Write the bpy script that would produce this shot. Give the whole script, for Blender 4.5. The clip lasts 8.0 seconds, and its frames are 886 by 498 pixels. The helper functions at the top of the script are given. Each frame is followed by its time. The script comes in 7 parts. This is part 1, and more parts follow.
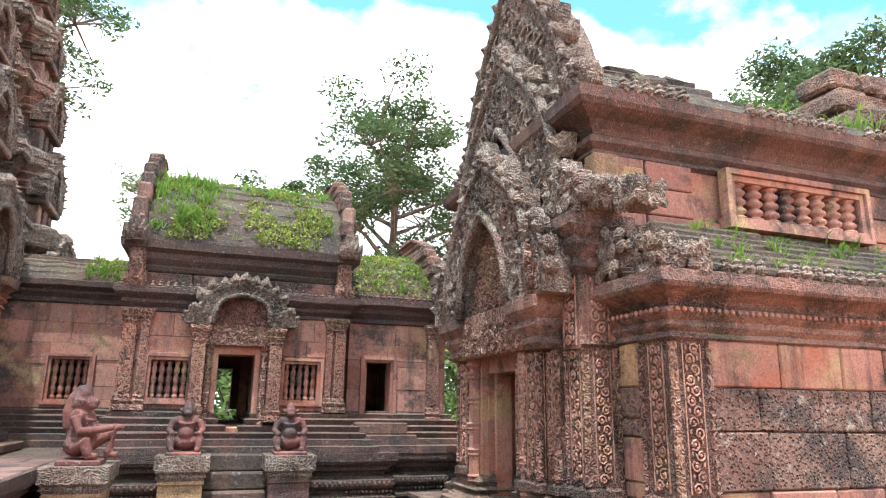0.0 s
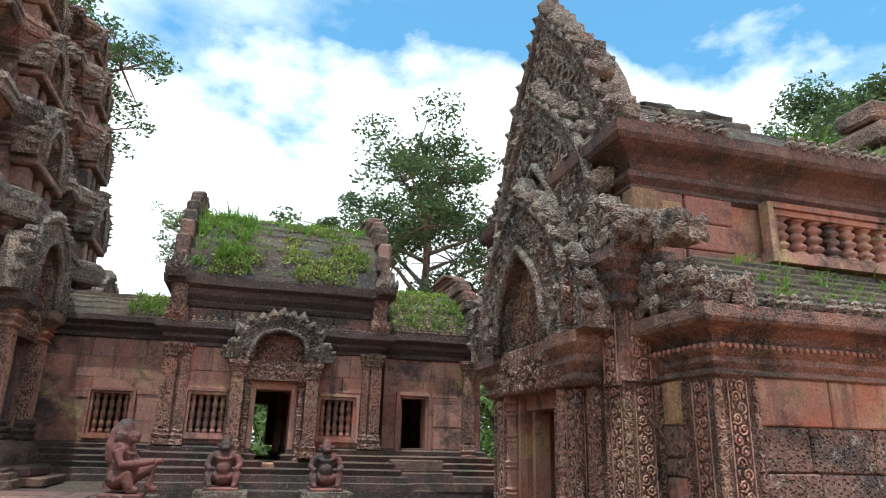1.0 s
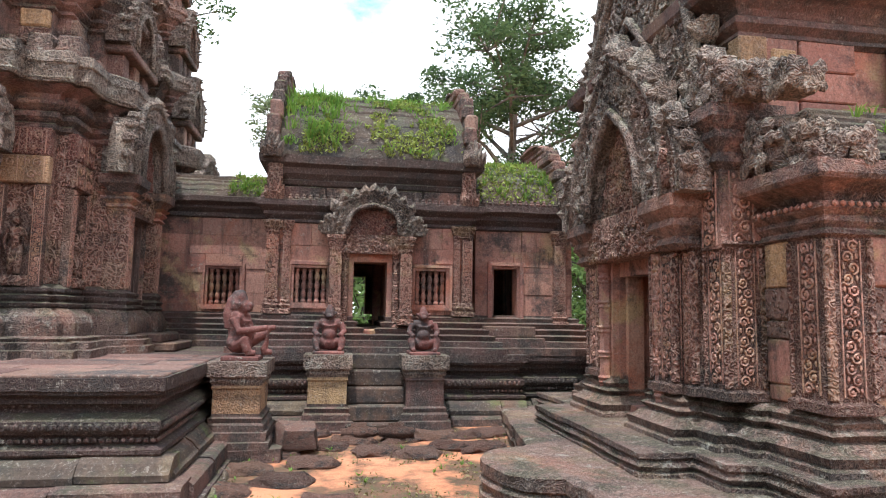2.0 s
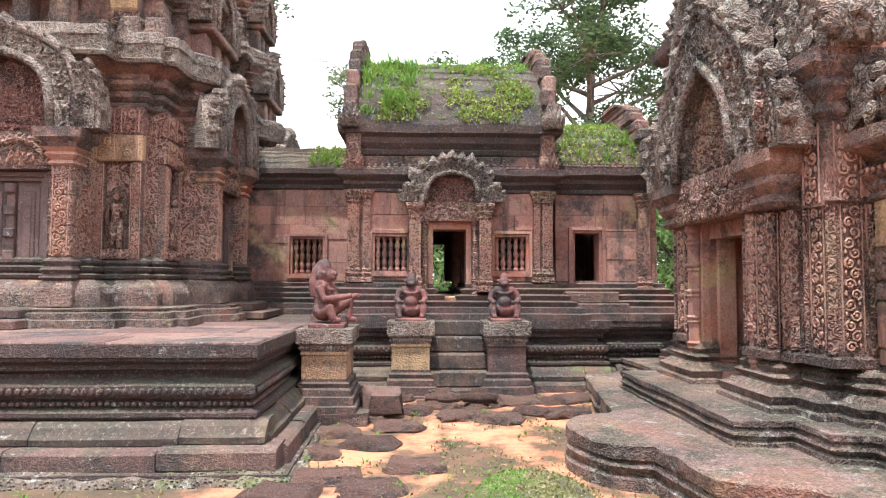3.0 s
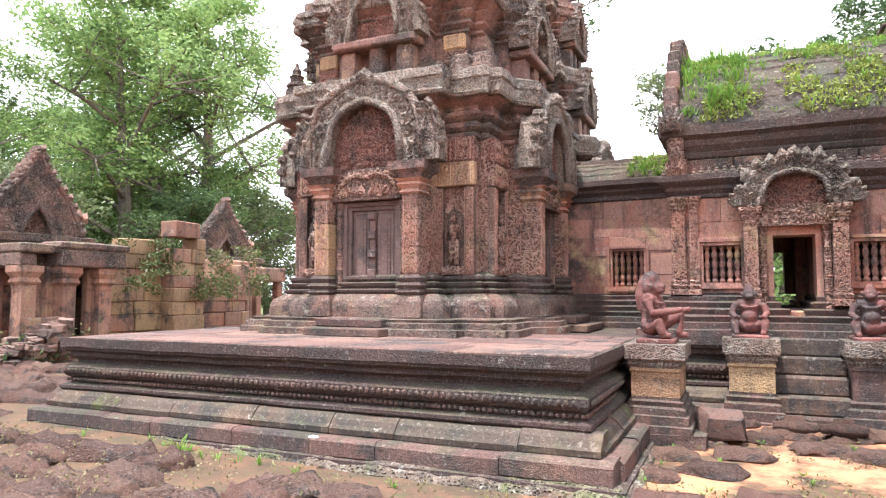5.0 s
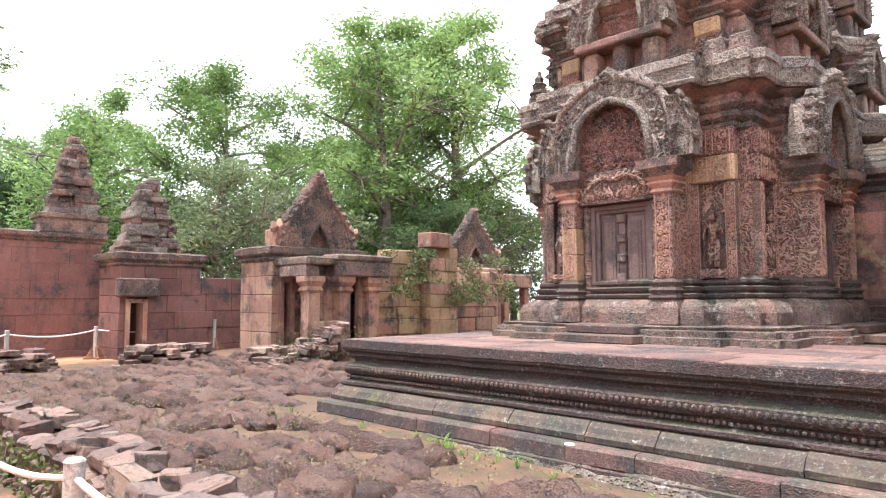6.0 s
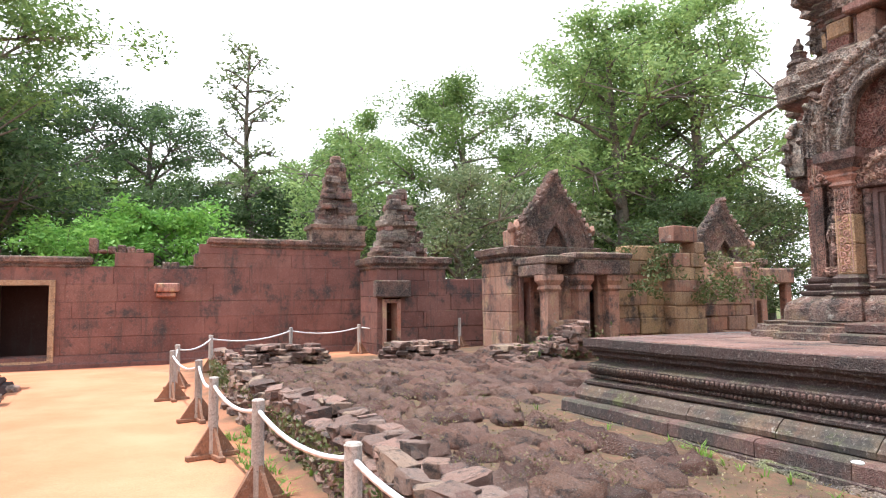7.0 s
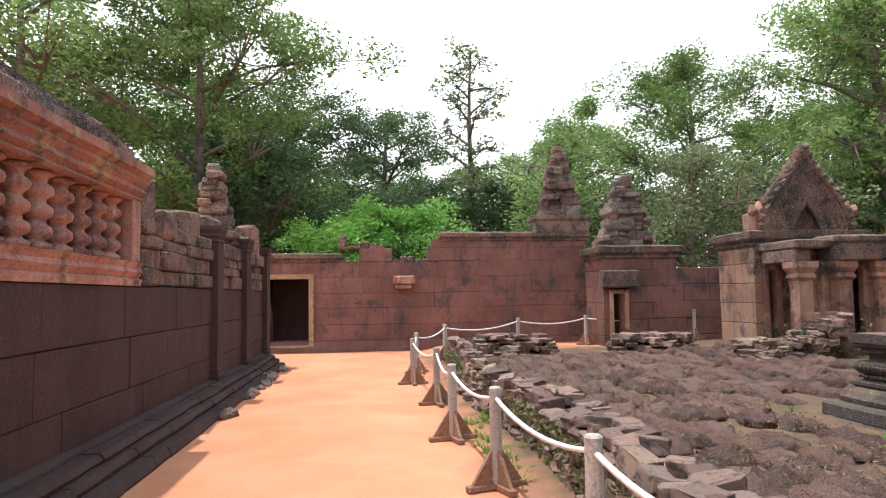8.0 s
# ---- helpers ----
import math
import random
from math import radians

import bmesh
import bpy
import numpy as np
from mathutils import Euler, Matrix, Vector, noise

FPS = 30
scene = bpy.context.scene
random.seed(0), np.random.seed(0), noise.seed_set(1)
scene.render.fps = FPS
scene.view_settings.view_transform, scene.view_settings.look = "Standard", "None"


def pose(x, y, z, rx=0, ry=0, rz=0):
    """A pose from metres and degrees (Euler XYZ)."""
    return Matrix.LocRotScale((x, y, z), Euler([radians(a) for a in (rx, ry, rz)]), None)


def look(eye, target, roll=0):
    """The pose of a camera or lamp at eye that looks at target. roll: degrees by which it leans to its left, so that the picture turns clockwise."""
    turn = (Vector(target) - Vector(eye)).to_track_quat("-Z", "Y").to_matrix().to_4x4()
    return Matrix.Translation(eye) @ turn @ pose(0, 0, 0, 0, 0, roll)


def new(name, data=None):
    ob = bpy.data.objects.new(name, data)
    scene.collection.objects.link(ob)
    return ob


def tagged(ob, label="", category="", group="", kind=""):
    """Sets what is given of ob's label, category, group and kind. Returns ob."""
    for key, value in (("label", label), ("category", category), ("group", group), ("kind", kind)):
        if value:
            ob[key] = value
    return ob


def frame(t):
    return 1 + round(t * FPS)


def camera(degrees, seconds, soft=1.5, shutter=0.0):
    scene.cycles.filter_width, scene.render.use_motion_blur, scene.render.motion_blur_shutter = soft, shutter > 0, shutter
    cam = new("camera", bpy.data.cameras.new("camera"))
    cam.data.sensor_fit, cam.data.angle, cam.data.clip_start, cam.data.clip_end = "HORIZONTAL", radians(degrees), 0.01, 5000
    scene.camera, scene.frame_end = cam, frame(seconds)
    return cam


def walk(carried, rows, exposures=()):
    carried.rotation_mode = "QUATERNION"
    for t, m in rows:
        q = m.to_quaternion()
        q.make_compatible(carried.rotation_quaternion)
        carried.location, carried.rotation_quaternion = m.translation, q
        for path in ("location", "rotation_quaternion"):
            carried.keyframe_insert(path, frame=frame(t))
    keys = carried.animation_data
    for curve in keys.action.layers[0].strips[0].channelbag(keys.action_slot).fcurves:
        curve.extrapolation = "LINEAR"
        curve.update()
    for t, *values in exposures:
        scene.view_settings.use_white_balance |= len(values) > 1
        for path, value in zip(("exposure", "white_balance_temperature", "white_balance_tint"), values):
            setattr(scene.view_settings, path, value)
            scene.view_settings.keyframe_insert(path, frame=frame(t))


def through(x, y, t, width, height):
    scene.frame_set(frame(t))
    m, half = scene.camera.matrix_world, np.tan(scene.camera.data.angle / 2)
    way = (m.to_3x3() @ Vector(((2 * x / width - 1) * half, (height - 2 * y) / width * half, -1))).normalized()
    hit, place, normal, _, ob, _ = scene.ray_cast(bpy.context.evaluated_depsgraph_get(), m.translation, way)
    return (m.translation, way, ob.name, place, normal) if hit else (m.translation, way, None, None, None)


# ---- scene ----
cam = camera(67.6, 8.0, soft=1.1)
PATH = [
    (0.0, 0.856, 0.390, 1.477, -19.334, 13.630, -0.795),
    (0.5, 0.842, 0.384, 1.481, -18.888, 18.317, -0.916),
    (1.0, 0.799, 0.389, 1.466, -16.687, 16.676, -1.379),
    (1.5, 0.792, 0.411, 1.432, -12.957, 10.297, -1.500),
    (2.0, 0.788, 0.431, 1.420, -8.954, 5.798, -0.954),
    (2.2, 0.786, 0.443, 1.417, -7.391, 4.315, -0.768),
    (3.5, 0.741, 0.488, 1.417, 1.159, 2.794, 0.197),
    (4.0, 0.707, 0.485, 1.417, 6.716, 3.257, 0.679),
    (4.2, 0.677, 0.486, 1.417, 10.384, 3.419, 0.700),
    (5.3, 0.594, 0.531, 1.417, 29.713, 4.155, -0.174),
    (5.5, 0.578, 0.535, 1.419, 33.849, 4.261, -0.171),
    (6.0, 0.530, 0.527, 1.415, 45.030, 4.528, 0.180),
    (6.5, 0.501, 0.517, 1.413, 55.168, 4.618, 0.413),
    (7.0, 0.476, 0.498, 1.414, 65.208, 4.574, 0.666),
    (7.5, 0.475, 0.456, 1.419, 74.244, 4.408, 0.595),
    (8.0, 0.472, 0.433, 1.420, 84.280, 4.007, 0.846),
]
EXPOSURES = [(0.0, 0.78, 6150, 10), (0.5, 0.5, 6100, 8), (1.0, -0.12, 5950, 4), (1.5, -0.1, 5950, 4), (2.0, 0.3, 6050, 10), (3.5, 0.95, 6150, 13), (4.2, 1.04, 6300, 15), (5.5, 1.08, 6050, 14), (7.0, 0.57, 6200, 14), (8.0, 0.18, 6250, 12)]
walk(cam, [(t, pose(x, y, z, 90 + pitch, roll, yaw)) for t, x, y, z, yaw, pitch, roll in PATH], EXPOSURES)

# ---- world and sun ----
SUN_ELEVATION, SUN_AZIMUTH = 75.0, 208.0   # azimuth clockwise from +y
world = bpy.data.worlds.new("sky")
scene.world = world
world.use_nodes = True
wn, wl = world.node_tree.nodes, world.node_tree.links
bg = wn["Background"]
sky = wn.new("ShaderNodeTexSky")
sky.sky_type, sky.sun_disc = "NISHITA", False
sky.sun_elevation, sky.sun_rotation = radians(SUN_ELEVATION), radians(SUN_AZIMUTH)
sky.air_density, sky.dust_density, sky.ozone_density = 1.0, 2.0, 1.5
tc = wn.new("ShaderNodeTexCoord")
cn = wn.new("ShaderNodeTexNoise")
cn.inputs["Scale"].default_value, cn.inputs["Detail"].default_value, cn.inputs["Roughness"].default_value = 1.7, 8.0, 0.55
cr = wn.new("ShaderNodeValToRGB")
cr.color_ramp.elements[0].position, cr.color_ramp.elements[1].position = 0.40, 0.56
cr.color_ramp.elements[0].color = (0.05, 0.05, 0.05, 1)
cm = wn.new("ShaderNodeMixRGB")
cm.inputs["Color2"].default_value = (11.0, 11.1, 11.3, 1)
shift = wn.new("ShaderNodeMapping")
shift.inputs["Location"].default_value = (0.55, 0.2, 0.1)
shift.inputs["Scale"].default_value = (1.0, 1.0, 1.6)
wl.new(tc.outputs["Generated"], shift.inputs["Vector"])
wl.new(shift.outputs["Vector"], cn.inputs["Vector"])
wl.new(cn.outputs["Fac"], cr.inputs["Fac"])
hz = wn.new("ShaderNodeSeparateXYZ")
wl.new(tc.outputs["Generated"], hz.inputs[0])
hr = wn.new("ShaderNodeValToRGB")
hr.color_ramp.elements[0].position, hr.color_ramp.elements[1].position = 0.44, 0.54
hr.color_ramp.elements[0].color, hr.color_ramp.elements[1].color = (1, 1, 1, 1), (0, 0, 0, 1)
hn = wn.new("ShaderNodeMath")
hn.operation = "MULTIPLY_ADD"
hn.inputs[1].default_value = 0.9
hs = wn.new("ShaderNodeMath")
hs.operation = "SUBTRACT"
hs.inputs[1].default_value = 0.45
wl.new(hz.outputs[2], hs.inputs[0])
c2 = wn.new("ShaderNodeTexNoise")
c2.inputs["Scale"].default_value, c2.inputs["Detail"].default_value, c2.inputs["Roughness"].default_value = 2.6, 9.0, 0.55
wl.new(shift.outputs["Vector"], c2.inputs["Vector"])
wl.new(c2.outputs["Fac"], hn.inputs[0])
wl.new(hs.outputs[0], hn.inputs[2])
wl.new(hn.outputs[0], hr.inputs["Fac"])
veil = wn.new("ShaderNodeMixRGB")
veil.blend_type = "ADD"
veil.use_clamp = True
veil.inputs["Fac"].default_value = 1.0
wl.new(cr.outputs["Color"], veil.inputs["Color1"])
wl.new(hr.outputs["Color"], veil.inputs["Color2"])
wl.new(veil.outputs["Color"], cm.inputs["Fac"])
tint = wn.new("ShaderNodeMixRGB")
tint.blend_type = "MULTIPLY"
tint.inputs["Fac"].default_value = 1.0
tint.inputs["Color2"].default_value = (0.78, 1.75, 1.85, 1)
wl.new(sky.outputs["Color"], tint.inputs["Color1"])
wl.new(tint.outputs["Color"], cm.inputs["Color1"])
wl.new(cm.outputs["Color"], bg.inputs["Color"])
bg.inputs["Strength"].default_value = 0.15
sun_data = bpy.data.lights.new("sun", "SUN")
sun_data.energy, sun_data.angle, sun_data.color = 4.2, radians(1.0), (1.0, 0.975, 0.95)
sun = new("sun", sun_data)
sun_dir = Vector((math.sin(radians(SUN_AZIMUTH)) * math.cos(radians(SUN_ELEVATION)), math.cos(radians(SUN_AZIMUTH)) * math.cos(radians(SUN_ELEVATION)), math.sin(radians(SUN_ELEVATION))))
sun.matrix_world = look(sun_dir * 60, (0, 0, 0))


# ---- materials ----
def nodes_of(name):
    m = bpy.data.materials.new(name)
    m.use_nodes = True
    return m, m.node_tree.nodes, m.node_tree.links, m.node_tree.nodes["Principled BSDF"]


def noise_node(n, l, vec, scale, detail=6.0, rough=0.6, distort=0.0):
    t = n.new("ShaderNodeTexNoise")
    t.inputs["Scale"].default_value, t.inputs["Detail"].default_value = scale, detail
    t.inputs["Roughness"].default_value, t.inputs["Distortion"].default_value = rough, distort
    l.new(vec, t.inputs["Vector"])
    return t.outputs["Fac"]


def ramp(n, l, fac, a, b, lo=(0, 0, 0, 1), hi=(1, 1, 1, 1)):
    r = n.new("ShaderNodeValToRGB")
    r.color_ramp.elements[0].position, r.color_ramp.elements[1].position = a, b
    r.color_ramp.elements[0].color, r.color_ramp.elements[1].color = lo, hi
    l.new(fac, r.inputs["Fac"])
    return r.outputs["Color"]


def mix(n, l, fac, a, b, mode="MIX"):
    m = n.new("ShaderNodeMixRGB")
    m.blend_type = mode
    for sock, v in (("Fac", fac), ("Color1", a), ("Color2", b)):
        if isinstance(v, (int, float)):
            m.inputs[sock].default_value = v
        elif isinstance(v, tuple):
            m.inputs[sock].default_value = (*v[:3], 1)
        else:
            l.new(v, m.inputs[sock])
    return m.outputs["Color"]


def mathn(n, l, op, a, b=0.5):
    m = n.new("ShaderNodeMath")
    m.operation = op
    for i, v in enumerate((a, b)):
        if isinstance(v, (int, float)):
            m.inputs[i].default_value = v
        else:
            l.new(v, m.inputs[i])
    return m.outputs[0]


def stone(name, a, b, black=0.5, pale=0.3, green=0.0, carve=0.0, carve_scale=16.0, bump=0.6, pits=0.0, top_moss=0.0, rough=0.88, vary=0.32, streak=0.4, speckle=0.4, deep=0.03, warm=0.0):
    """Weathered stone: two tones, black algae, pale lichen, streaks, moss on ledges, pitted relief, carved relief with
    painted-in light and shade.
    """
    m, n, l, p = nodes_of(name)
    v = n.new("ShaderNodeTexCoord").outputs["Object"]
    col = mix(n, l, ramp(n, l, noise_node(n, l, v, 1.3, 5, 0.6), 0.35, 0.65), a, b)
    # piece by piece difference
    info = n.new("ShaderNodeObjectInfo")
    isl = n.new("ShaderNodeNewGeometry")
    rnd = mathn(n, l, "FRACT", mathn(n, l, "ADD", info.outputs["Random"], isl.outputs["Random Per Island"]))
    tone = n.new("ShaderNodeValToRGB")
    for pos, c in ((0.0, (a[0] * 0.45, a[1] * 0.45, a[2] * 0.48)), (0.25, (a[0] * 1.1, a[1] * 0.85, a[2] * 0.82)), (0.5, b), (0.75, (b[0] * 1.25, b[1] * 1.0, b[2] * 0.95)), (1.0, (b[0] * 1.3, b[1] * 1.4, b[2] * 1.2))):
        e = tone.color_ramp.elements[0] if pos == 0 else (tone.color_ramp.elements[-1] if pos == 1 else tone.color_ramp.elements.new(pos))
        e.color = (*[min(1, q) for q in c], 1)
    l.new(rnd, tone.inputs["Fac"])
    col = mix(n, l, vary, col, tone.outputs["Color"])
    if warm > 0:
        k = ramp(n, l, noise_node(n, l, v, 1.9, 6, 0.6, 0.3), 0.54, 0.64)
        col = mix(n, l, mathn(n, l, "MULTIPLY", k, warm), col, (0.42, 0.3, 0.16))
        vs = n.new("ShaderNodeVectorMath")
        vs.operation = "ADD"
        vs.inputs[1].default_value = (7.3, 2.1, 5.7)
        l.new(v, vs.inputs[0])
        k = ramp(n, l, noise_node(n, l, vs.outputs[0], 1.4, 6, 0.6, 0.3), 0.52, 0.64)
        col = mix(n, l, mathn(n, l, "MULTIPLY", k, warm), col, (0.38, 0.14, 0.085))
    if streak > 0:
        mp = n.new("ShaderNodeMapping")
        mp.inputs["Scale"].default_value = (5.0, 5.0, 0.55)
        l.new(v, mp.inputs["Vector"])
        s = ramp(n, l, noise_node(n, l, mp.outputs["Vector"], 1.0, 6, 0.65), 0.52, 0.68)
        col = mix(n, l, mathn(n, l, "MULTIPLY", s, streak), col, (0.055, 0.045, 0.04))
    if black > 0:
        k = ramp(n, l, noise_node(n, l, v, 1.5, 12, 0.74), 0.64 - 0.3 * black, 0.75 - 0.3 * black)
        col = mix(n, l, mathn(n, l, "MULTIPLY", k, 0.9), col, (0.048, 0.042, 0.04))
        k = ramp(n, l, noise_node(n, l, v, 11.0, 8, 0.75), 0.56, 0.72)
        col = mix(n, l, mathn(n, l, "MULTIPLY", k, 0.65 * min(1.0, black * 1.4)), col, (0.055, 0.047, 0.045))
    if pale > 0:
        k = ramp(n, l, noise_node(n, l, v, 5.5, 10, 0.78), 0.66 - 0.16 * pale, 0.72 - 0.12 * pale)
        col = mix(n, l, mathn(n, l, "MULTIPLY", k, 0.75), col, (0.46, 0.43, 0.36))
    if green > 0:
        k = ramp(n, l, noise_node(n, l, v, 1.8, 8, 0.7), 0.66 - 0.22 * green, 0.78 - 0.18 * green)
        col = mix(n, l, mathn(n, l, "MULTIPLY", k, 0.7), col, (0.13, 0.16, 0.05))
    if top_moss > 0:
        sep = n.new("ShaderNodeSeparateXYZ")
        l.new(isl.outputs["Normal"], sep.inputs[0])
        k = ramp(n, l, mathn(n, l, "MULTIPLY", ramp(n, l, sep.outputs[2], 0.35, 0.75), ramp(n, l, noise_node(n, l, v, 3.0, 7, 0.7), 0.42, 0.6)), 0.2, 0.8)
        col = mix(n, l, mathn(n, l, "MULTIPLY", k, top_moss), col, (0.16, 0.17, 0.06))
    if speckle > 0:
        k = ramp(n, l, noise_node(n, l, v, 34.0, 5, 0.8, 0.6), 0.53, 0.6)
        col = mix(n, l, mathn(n, l, "MULTIPLY", k, speckle), col, (0.05, 0.043, 0.04))
        k = ramp(n, l, noise_node(n, l, v, 27.0, 5, 0.8, 0.8), 0.56, 0.64)
        col = mix(n, l, mathn(n, l, "MULTIPLY", k, speckle), col, (0.42, 0.37, 0.31))
    fine = noise_node(n, l, v, 60.0, 4, 0.7)
    col = mix(n, l, 0.5, col, ramp(n, l, fine, 0.25, 0.75, (0.25, 0.25, 0.25, 1), (1, 1, 1, 1)), "OVERLAY")
    p.inputs["Roughness"].default_value = rough
    p.inputs["Specular IOR Level"].default_value = 0.25
    h = mathn(n, l, "MULTIPLY", noise_node(n, l, v, 22.0, 8, 0.7), 0.6)
    if pits > 0:
        w = n.new("ShaderNodeTexVoronoi")
        w.inputs["Scale"].default_value = 34.0
        l.new(v, w.inputs["Vector"])
        h = mathn(n, l, "ADD", h, mathn(n, l, "MULTIPLY", ramp(n, l, w.outputs["Distance"], 0.1, 0.45), pits))
    if carve > 0:
        dv = n.new("ShaderNodeVectorMath")
        dv.operation = "ADD"
        nz = n.new("ShaderNodeTexNoise")
        nz.inputs["Scale"].default_value = 7.0
        l.new(v, nz.inputs["Vector"])
        l.new(v, dv.inputs[0])
        sc = n.new("ShaderNodeVectorMath")
        sc.operation = "SCALE"
        sc.inputs["Scale"].default_value = 0.12
        l.new(nz.outputs["Color"], sc.inputs[0])
        l.new(sc.outputs[0], dv.inputs[1])
        for f, g in ((1.0, 1.0), (2.3, 0.45)):
            w = n.new("ShaderNodeTexVoronoi")
            w.feature = "SMOOTH_F1"
            w.inputs["Scale"].default_value = carve_scale * f
            l.new(dv.outputs[0], w.inputs["Vector"])
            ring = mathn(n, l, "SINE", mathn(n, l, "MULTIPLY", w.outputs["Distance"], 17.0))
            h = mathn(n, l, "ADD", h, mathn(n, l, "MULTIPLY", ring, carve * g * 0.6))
            # Carving's crests toned pale and hollows dark: its relief light and shade, in colour.
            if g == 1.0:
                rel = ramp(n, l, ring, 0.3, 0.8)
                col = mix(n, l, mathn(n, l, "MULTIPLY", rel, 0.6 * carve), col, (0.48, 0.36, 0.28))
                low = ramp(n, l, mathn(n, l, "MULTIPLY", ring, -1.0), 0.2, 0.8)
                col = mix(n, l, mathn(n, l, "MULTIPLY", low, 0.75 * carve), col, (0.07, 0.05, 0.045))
    l.new(col, p.inputs["Base Color"])
    bp = n.new("ShaderNodeBump")
    bp.inputs["Strength"].default_value, bp.inputs["Distance"].default_value = bump, deep
    l.new(h, bp.inputs["Height"])
    l.new(bp.outputs["Normal"], p.inputs["Normal"])
    return m


RED_A, RED_B = (0.25, 0.119, 0.094), (0.405, 0.225, 0.172)
m_wall = stone("pink_sandstone", RED_A, RED_B, black=0.4, pale=0.25, green=0.15, speckle=0.34, streak=0.85, warm=0.85, vary=0.4)
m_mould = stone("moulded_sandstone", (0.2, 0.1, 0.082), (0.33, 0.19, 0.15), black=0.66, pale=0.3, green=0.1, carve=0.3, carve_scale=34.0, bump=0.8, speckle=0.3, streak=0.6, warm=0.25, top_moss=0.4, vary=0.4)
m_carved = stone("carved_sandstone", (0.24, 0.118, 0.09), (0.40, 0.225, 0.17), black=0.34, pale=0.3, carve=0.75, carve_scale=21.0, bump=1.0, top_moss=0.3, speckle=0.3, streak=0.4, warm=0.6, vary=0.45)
# Scrolls in light tan over a dark ground: recess shade put into the colour.
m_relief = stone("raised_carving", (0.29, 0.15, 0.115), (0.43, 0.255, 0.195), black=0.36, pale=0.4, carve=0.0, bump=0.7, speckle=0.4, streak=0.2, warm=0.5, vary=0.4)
m_sunk = stone("shaded_carving_ground", (0.16, 0.085, 0.067), (0.27, 0.15, 0.115), black=0.5, pale=0.25, carve=0.5, carve_scale=40.0, bump=1.0, speckle=0.3, streak=0.3, vary=0.3)
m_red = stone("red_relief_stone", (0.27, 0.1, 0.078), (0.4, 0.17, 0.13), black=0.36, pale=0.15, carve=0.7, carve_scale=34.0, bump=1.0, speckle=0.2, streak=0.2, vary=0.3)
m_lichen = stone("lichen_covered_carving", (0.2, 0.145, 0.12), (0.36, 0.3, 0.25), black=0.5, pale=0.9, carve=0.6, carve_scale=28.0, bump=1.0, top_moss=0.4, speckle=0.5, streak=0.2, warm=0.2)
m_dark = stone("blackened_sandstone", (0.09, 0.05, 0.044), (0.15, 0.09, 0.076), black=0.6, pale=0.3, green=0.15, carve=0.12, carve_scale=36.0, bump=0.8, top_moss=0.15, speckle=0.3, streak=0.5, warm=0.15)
# Algae-black mouldings; also the shade tone of the slabs behind balusters.
m_black = stone("algae_and_window_shade_black", (0.045, 0.029, 0.027), (0.095, 0.06, 0.053), black=0.5, pale=0.3, green=0.1, carve=0.15, carve_scale=40.0, bump=0.9, top_moss=0.2, speckle=0.35, streak=0.4, vary=0.3)
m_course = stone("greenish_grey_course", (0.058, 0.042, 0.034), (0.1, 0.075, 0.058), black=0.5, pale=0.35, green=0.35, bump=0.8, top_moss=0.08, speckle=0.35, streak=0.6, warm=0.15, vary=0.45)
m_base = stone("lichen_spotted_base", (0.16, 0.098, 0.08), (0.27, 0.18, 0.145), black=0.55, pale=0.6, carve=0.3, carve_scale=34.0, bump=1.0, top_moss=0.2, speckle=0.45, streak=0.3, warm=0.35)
# Laterite with shade put into its colour, for gallery wall and west doorway.
m_gallery = stone("shade_toned_laterite", (0.04, 0.021, 0.018), (0.062, 0.033, 0.028), black=0.25, pale=0.03, pits=0.1, bump=0.35, speckle=0.06, vary=0.15, streak=0.5)
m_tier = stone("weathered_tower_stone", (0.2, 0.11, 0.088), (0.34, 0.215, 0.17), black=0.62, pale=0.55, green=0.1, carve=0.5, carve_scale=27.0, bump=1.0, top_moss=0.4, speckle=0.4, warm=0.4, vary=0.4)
m_later = stone("laterite", (0.13, 0.058, 0.046), (0.2, 0.095, 0.075), black=0.42, pale=0.08, pits=0.3, bump=0.6, speckle=0.18, vary=0.18, streak=0.6)
m_porous = stone("porous_laterite", (0.17, 0.1, 0.078), (0.28, 0.18, 0.14), black=0.5, pale=0.55, pits=1.2, bump=1.0, speckle=0.6, deep=0.03)
m_pave = stone("paving_laterite", (0.15, 0.083, 0.062), (0.25, 0.147, 0.11), black=0.42, pale=0.35, green=0.12, pits=1.2, bump=1.0, streak=0.0, vary=0.5, speckle=0.6, deep=0.08)
m_roof = stone("mossy_roof_stone", (0.06, 0.045, 0.034), (0.11, 0.082, 0.06), black=0.6, pale=0.12, green=0.3, bump=1.0, top_moss=0.2, speckle=0.4, deep=0.05)
m_door = stone("grey_brown_door_stone", (0.1, 0.065, 0.057), (0.17, 0.11, 0.095), black=0.35, pale=0.1, bump=0.5, speckle=0.2, streak=0.7)
m_statue = stone("red_statue_stone", (0.13, 0.05, 0.043), (0.26, 0.115, 0.095), black=0.45, pale=0.25, bump=0.5, streak=0.0, speckle=0.3)
m_ochre = stone("ochre_sandstone", (0.3, 0.18, 0.1), (0.46, 0.3, 0.16), black=0.4, pale=0.2, green=0.2, carve=0.3, carve_scale=30.0, streak=0.5)
m_rubble = stone("rubble_stone", (0.13, 0.08, 0.062), (0.27, 0.185, 0.145), black=0.5, pale=0.4, green=0.25, bump=0.9, streak=0.0, vary=0.7, speckle=0.5)
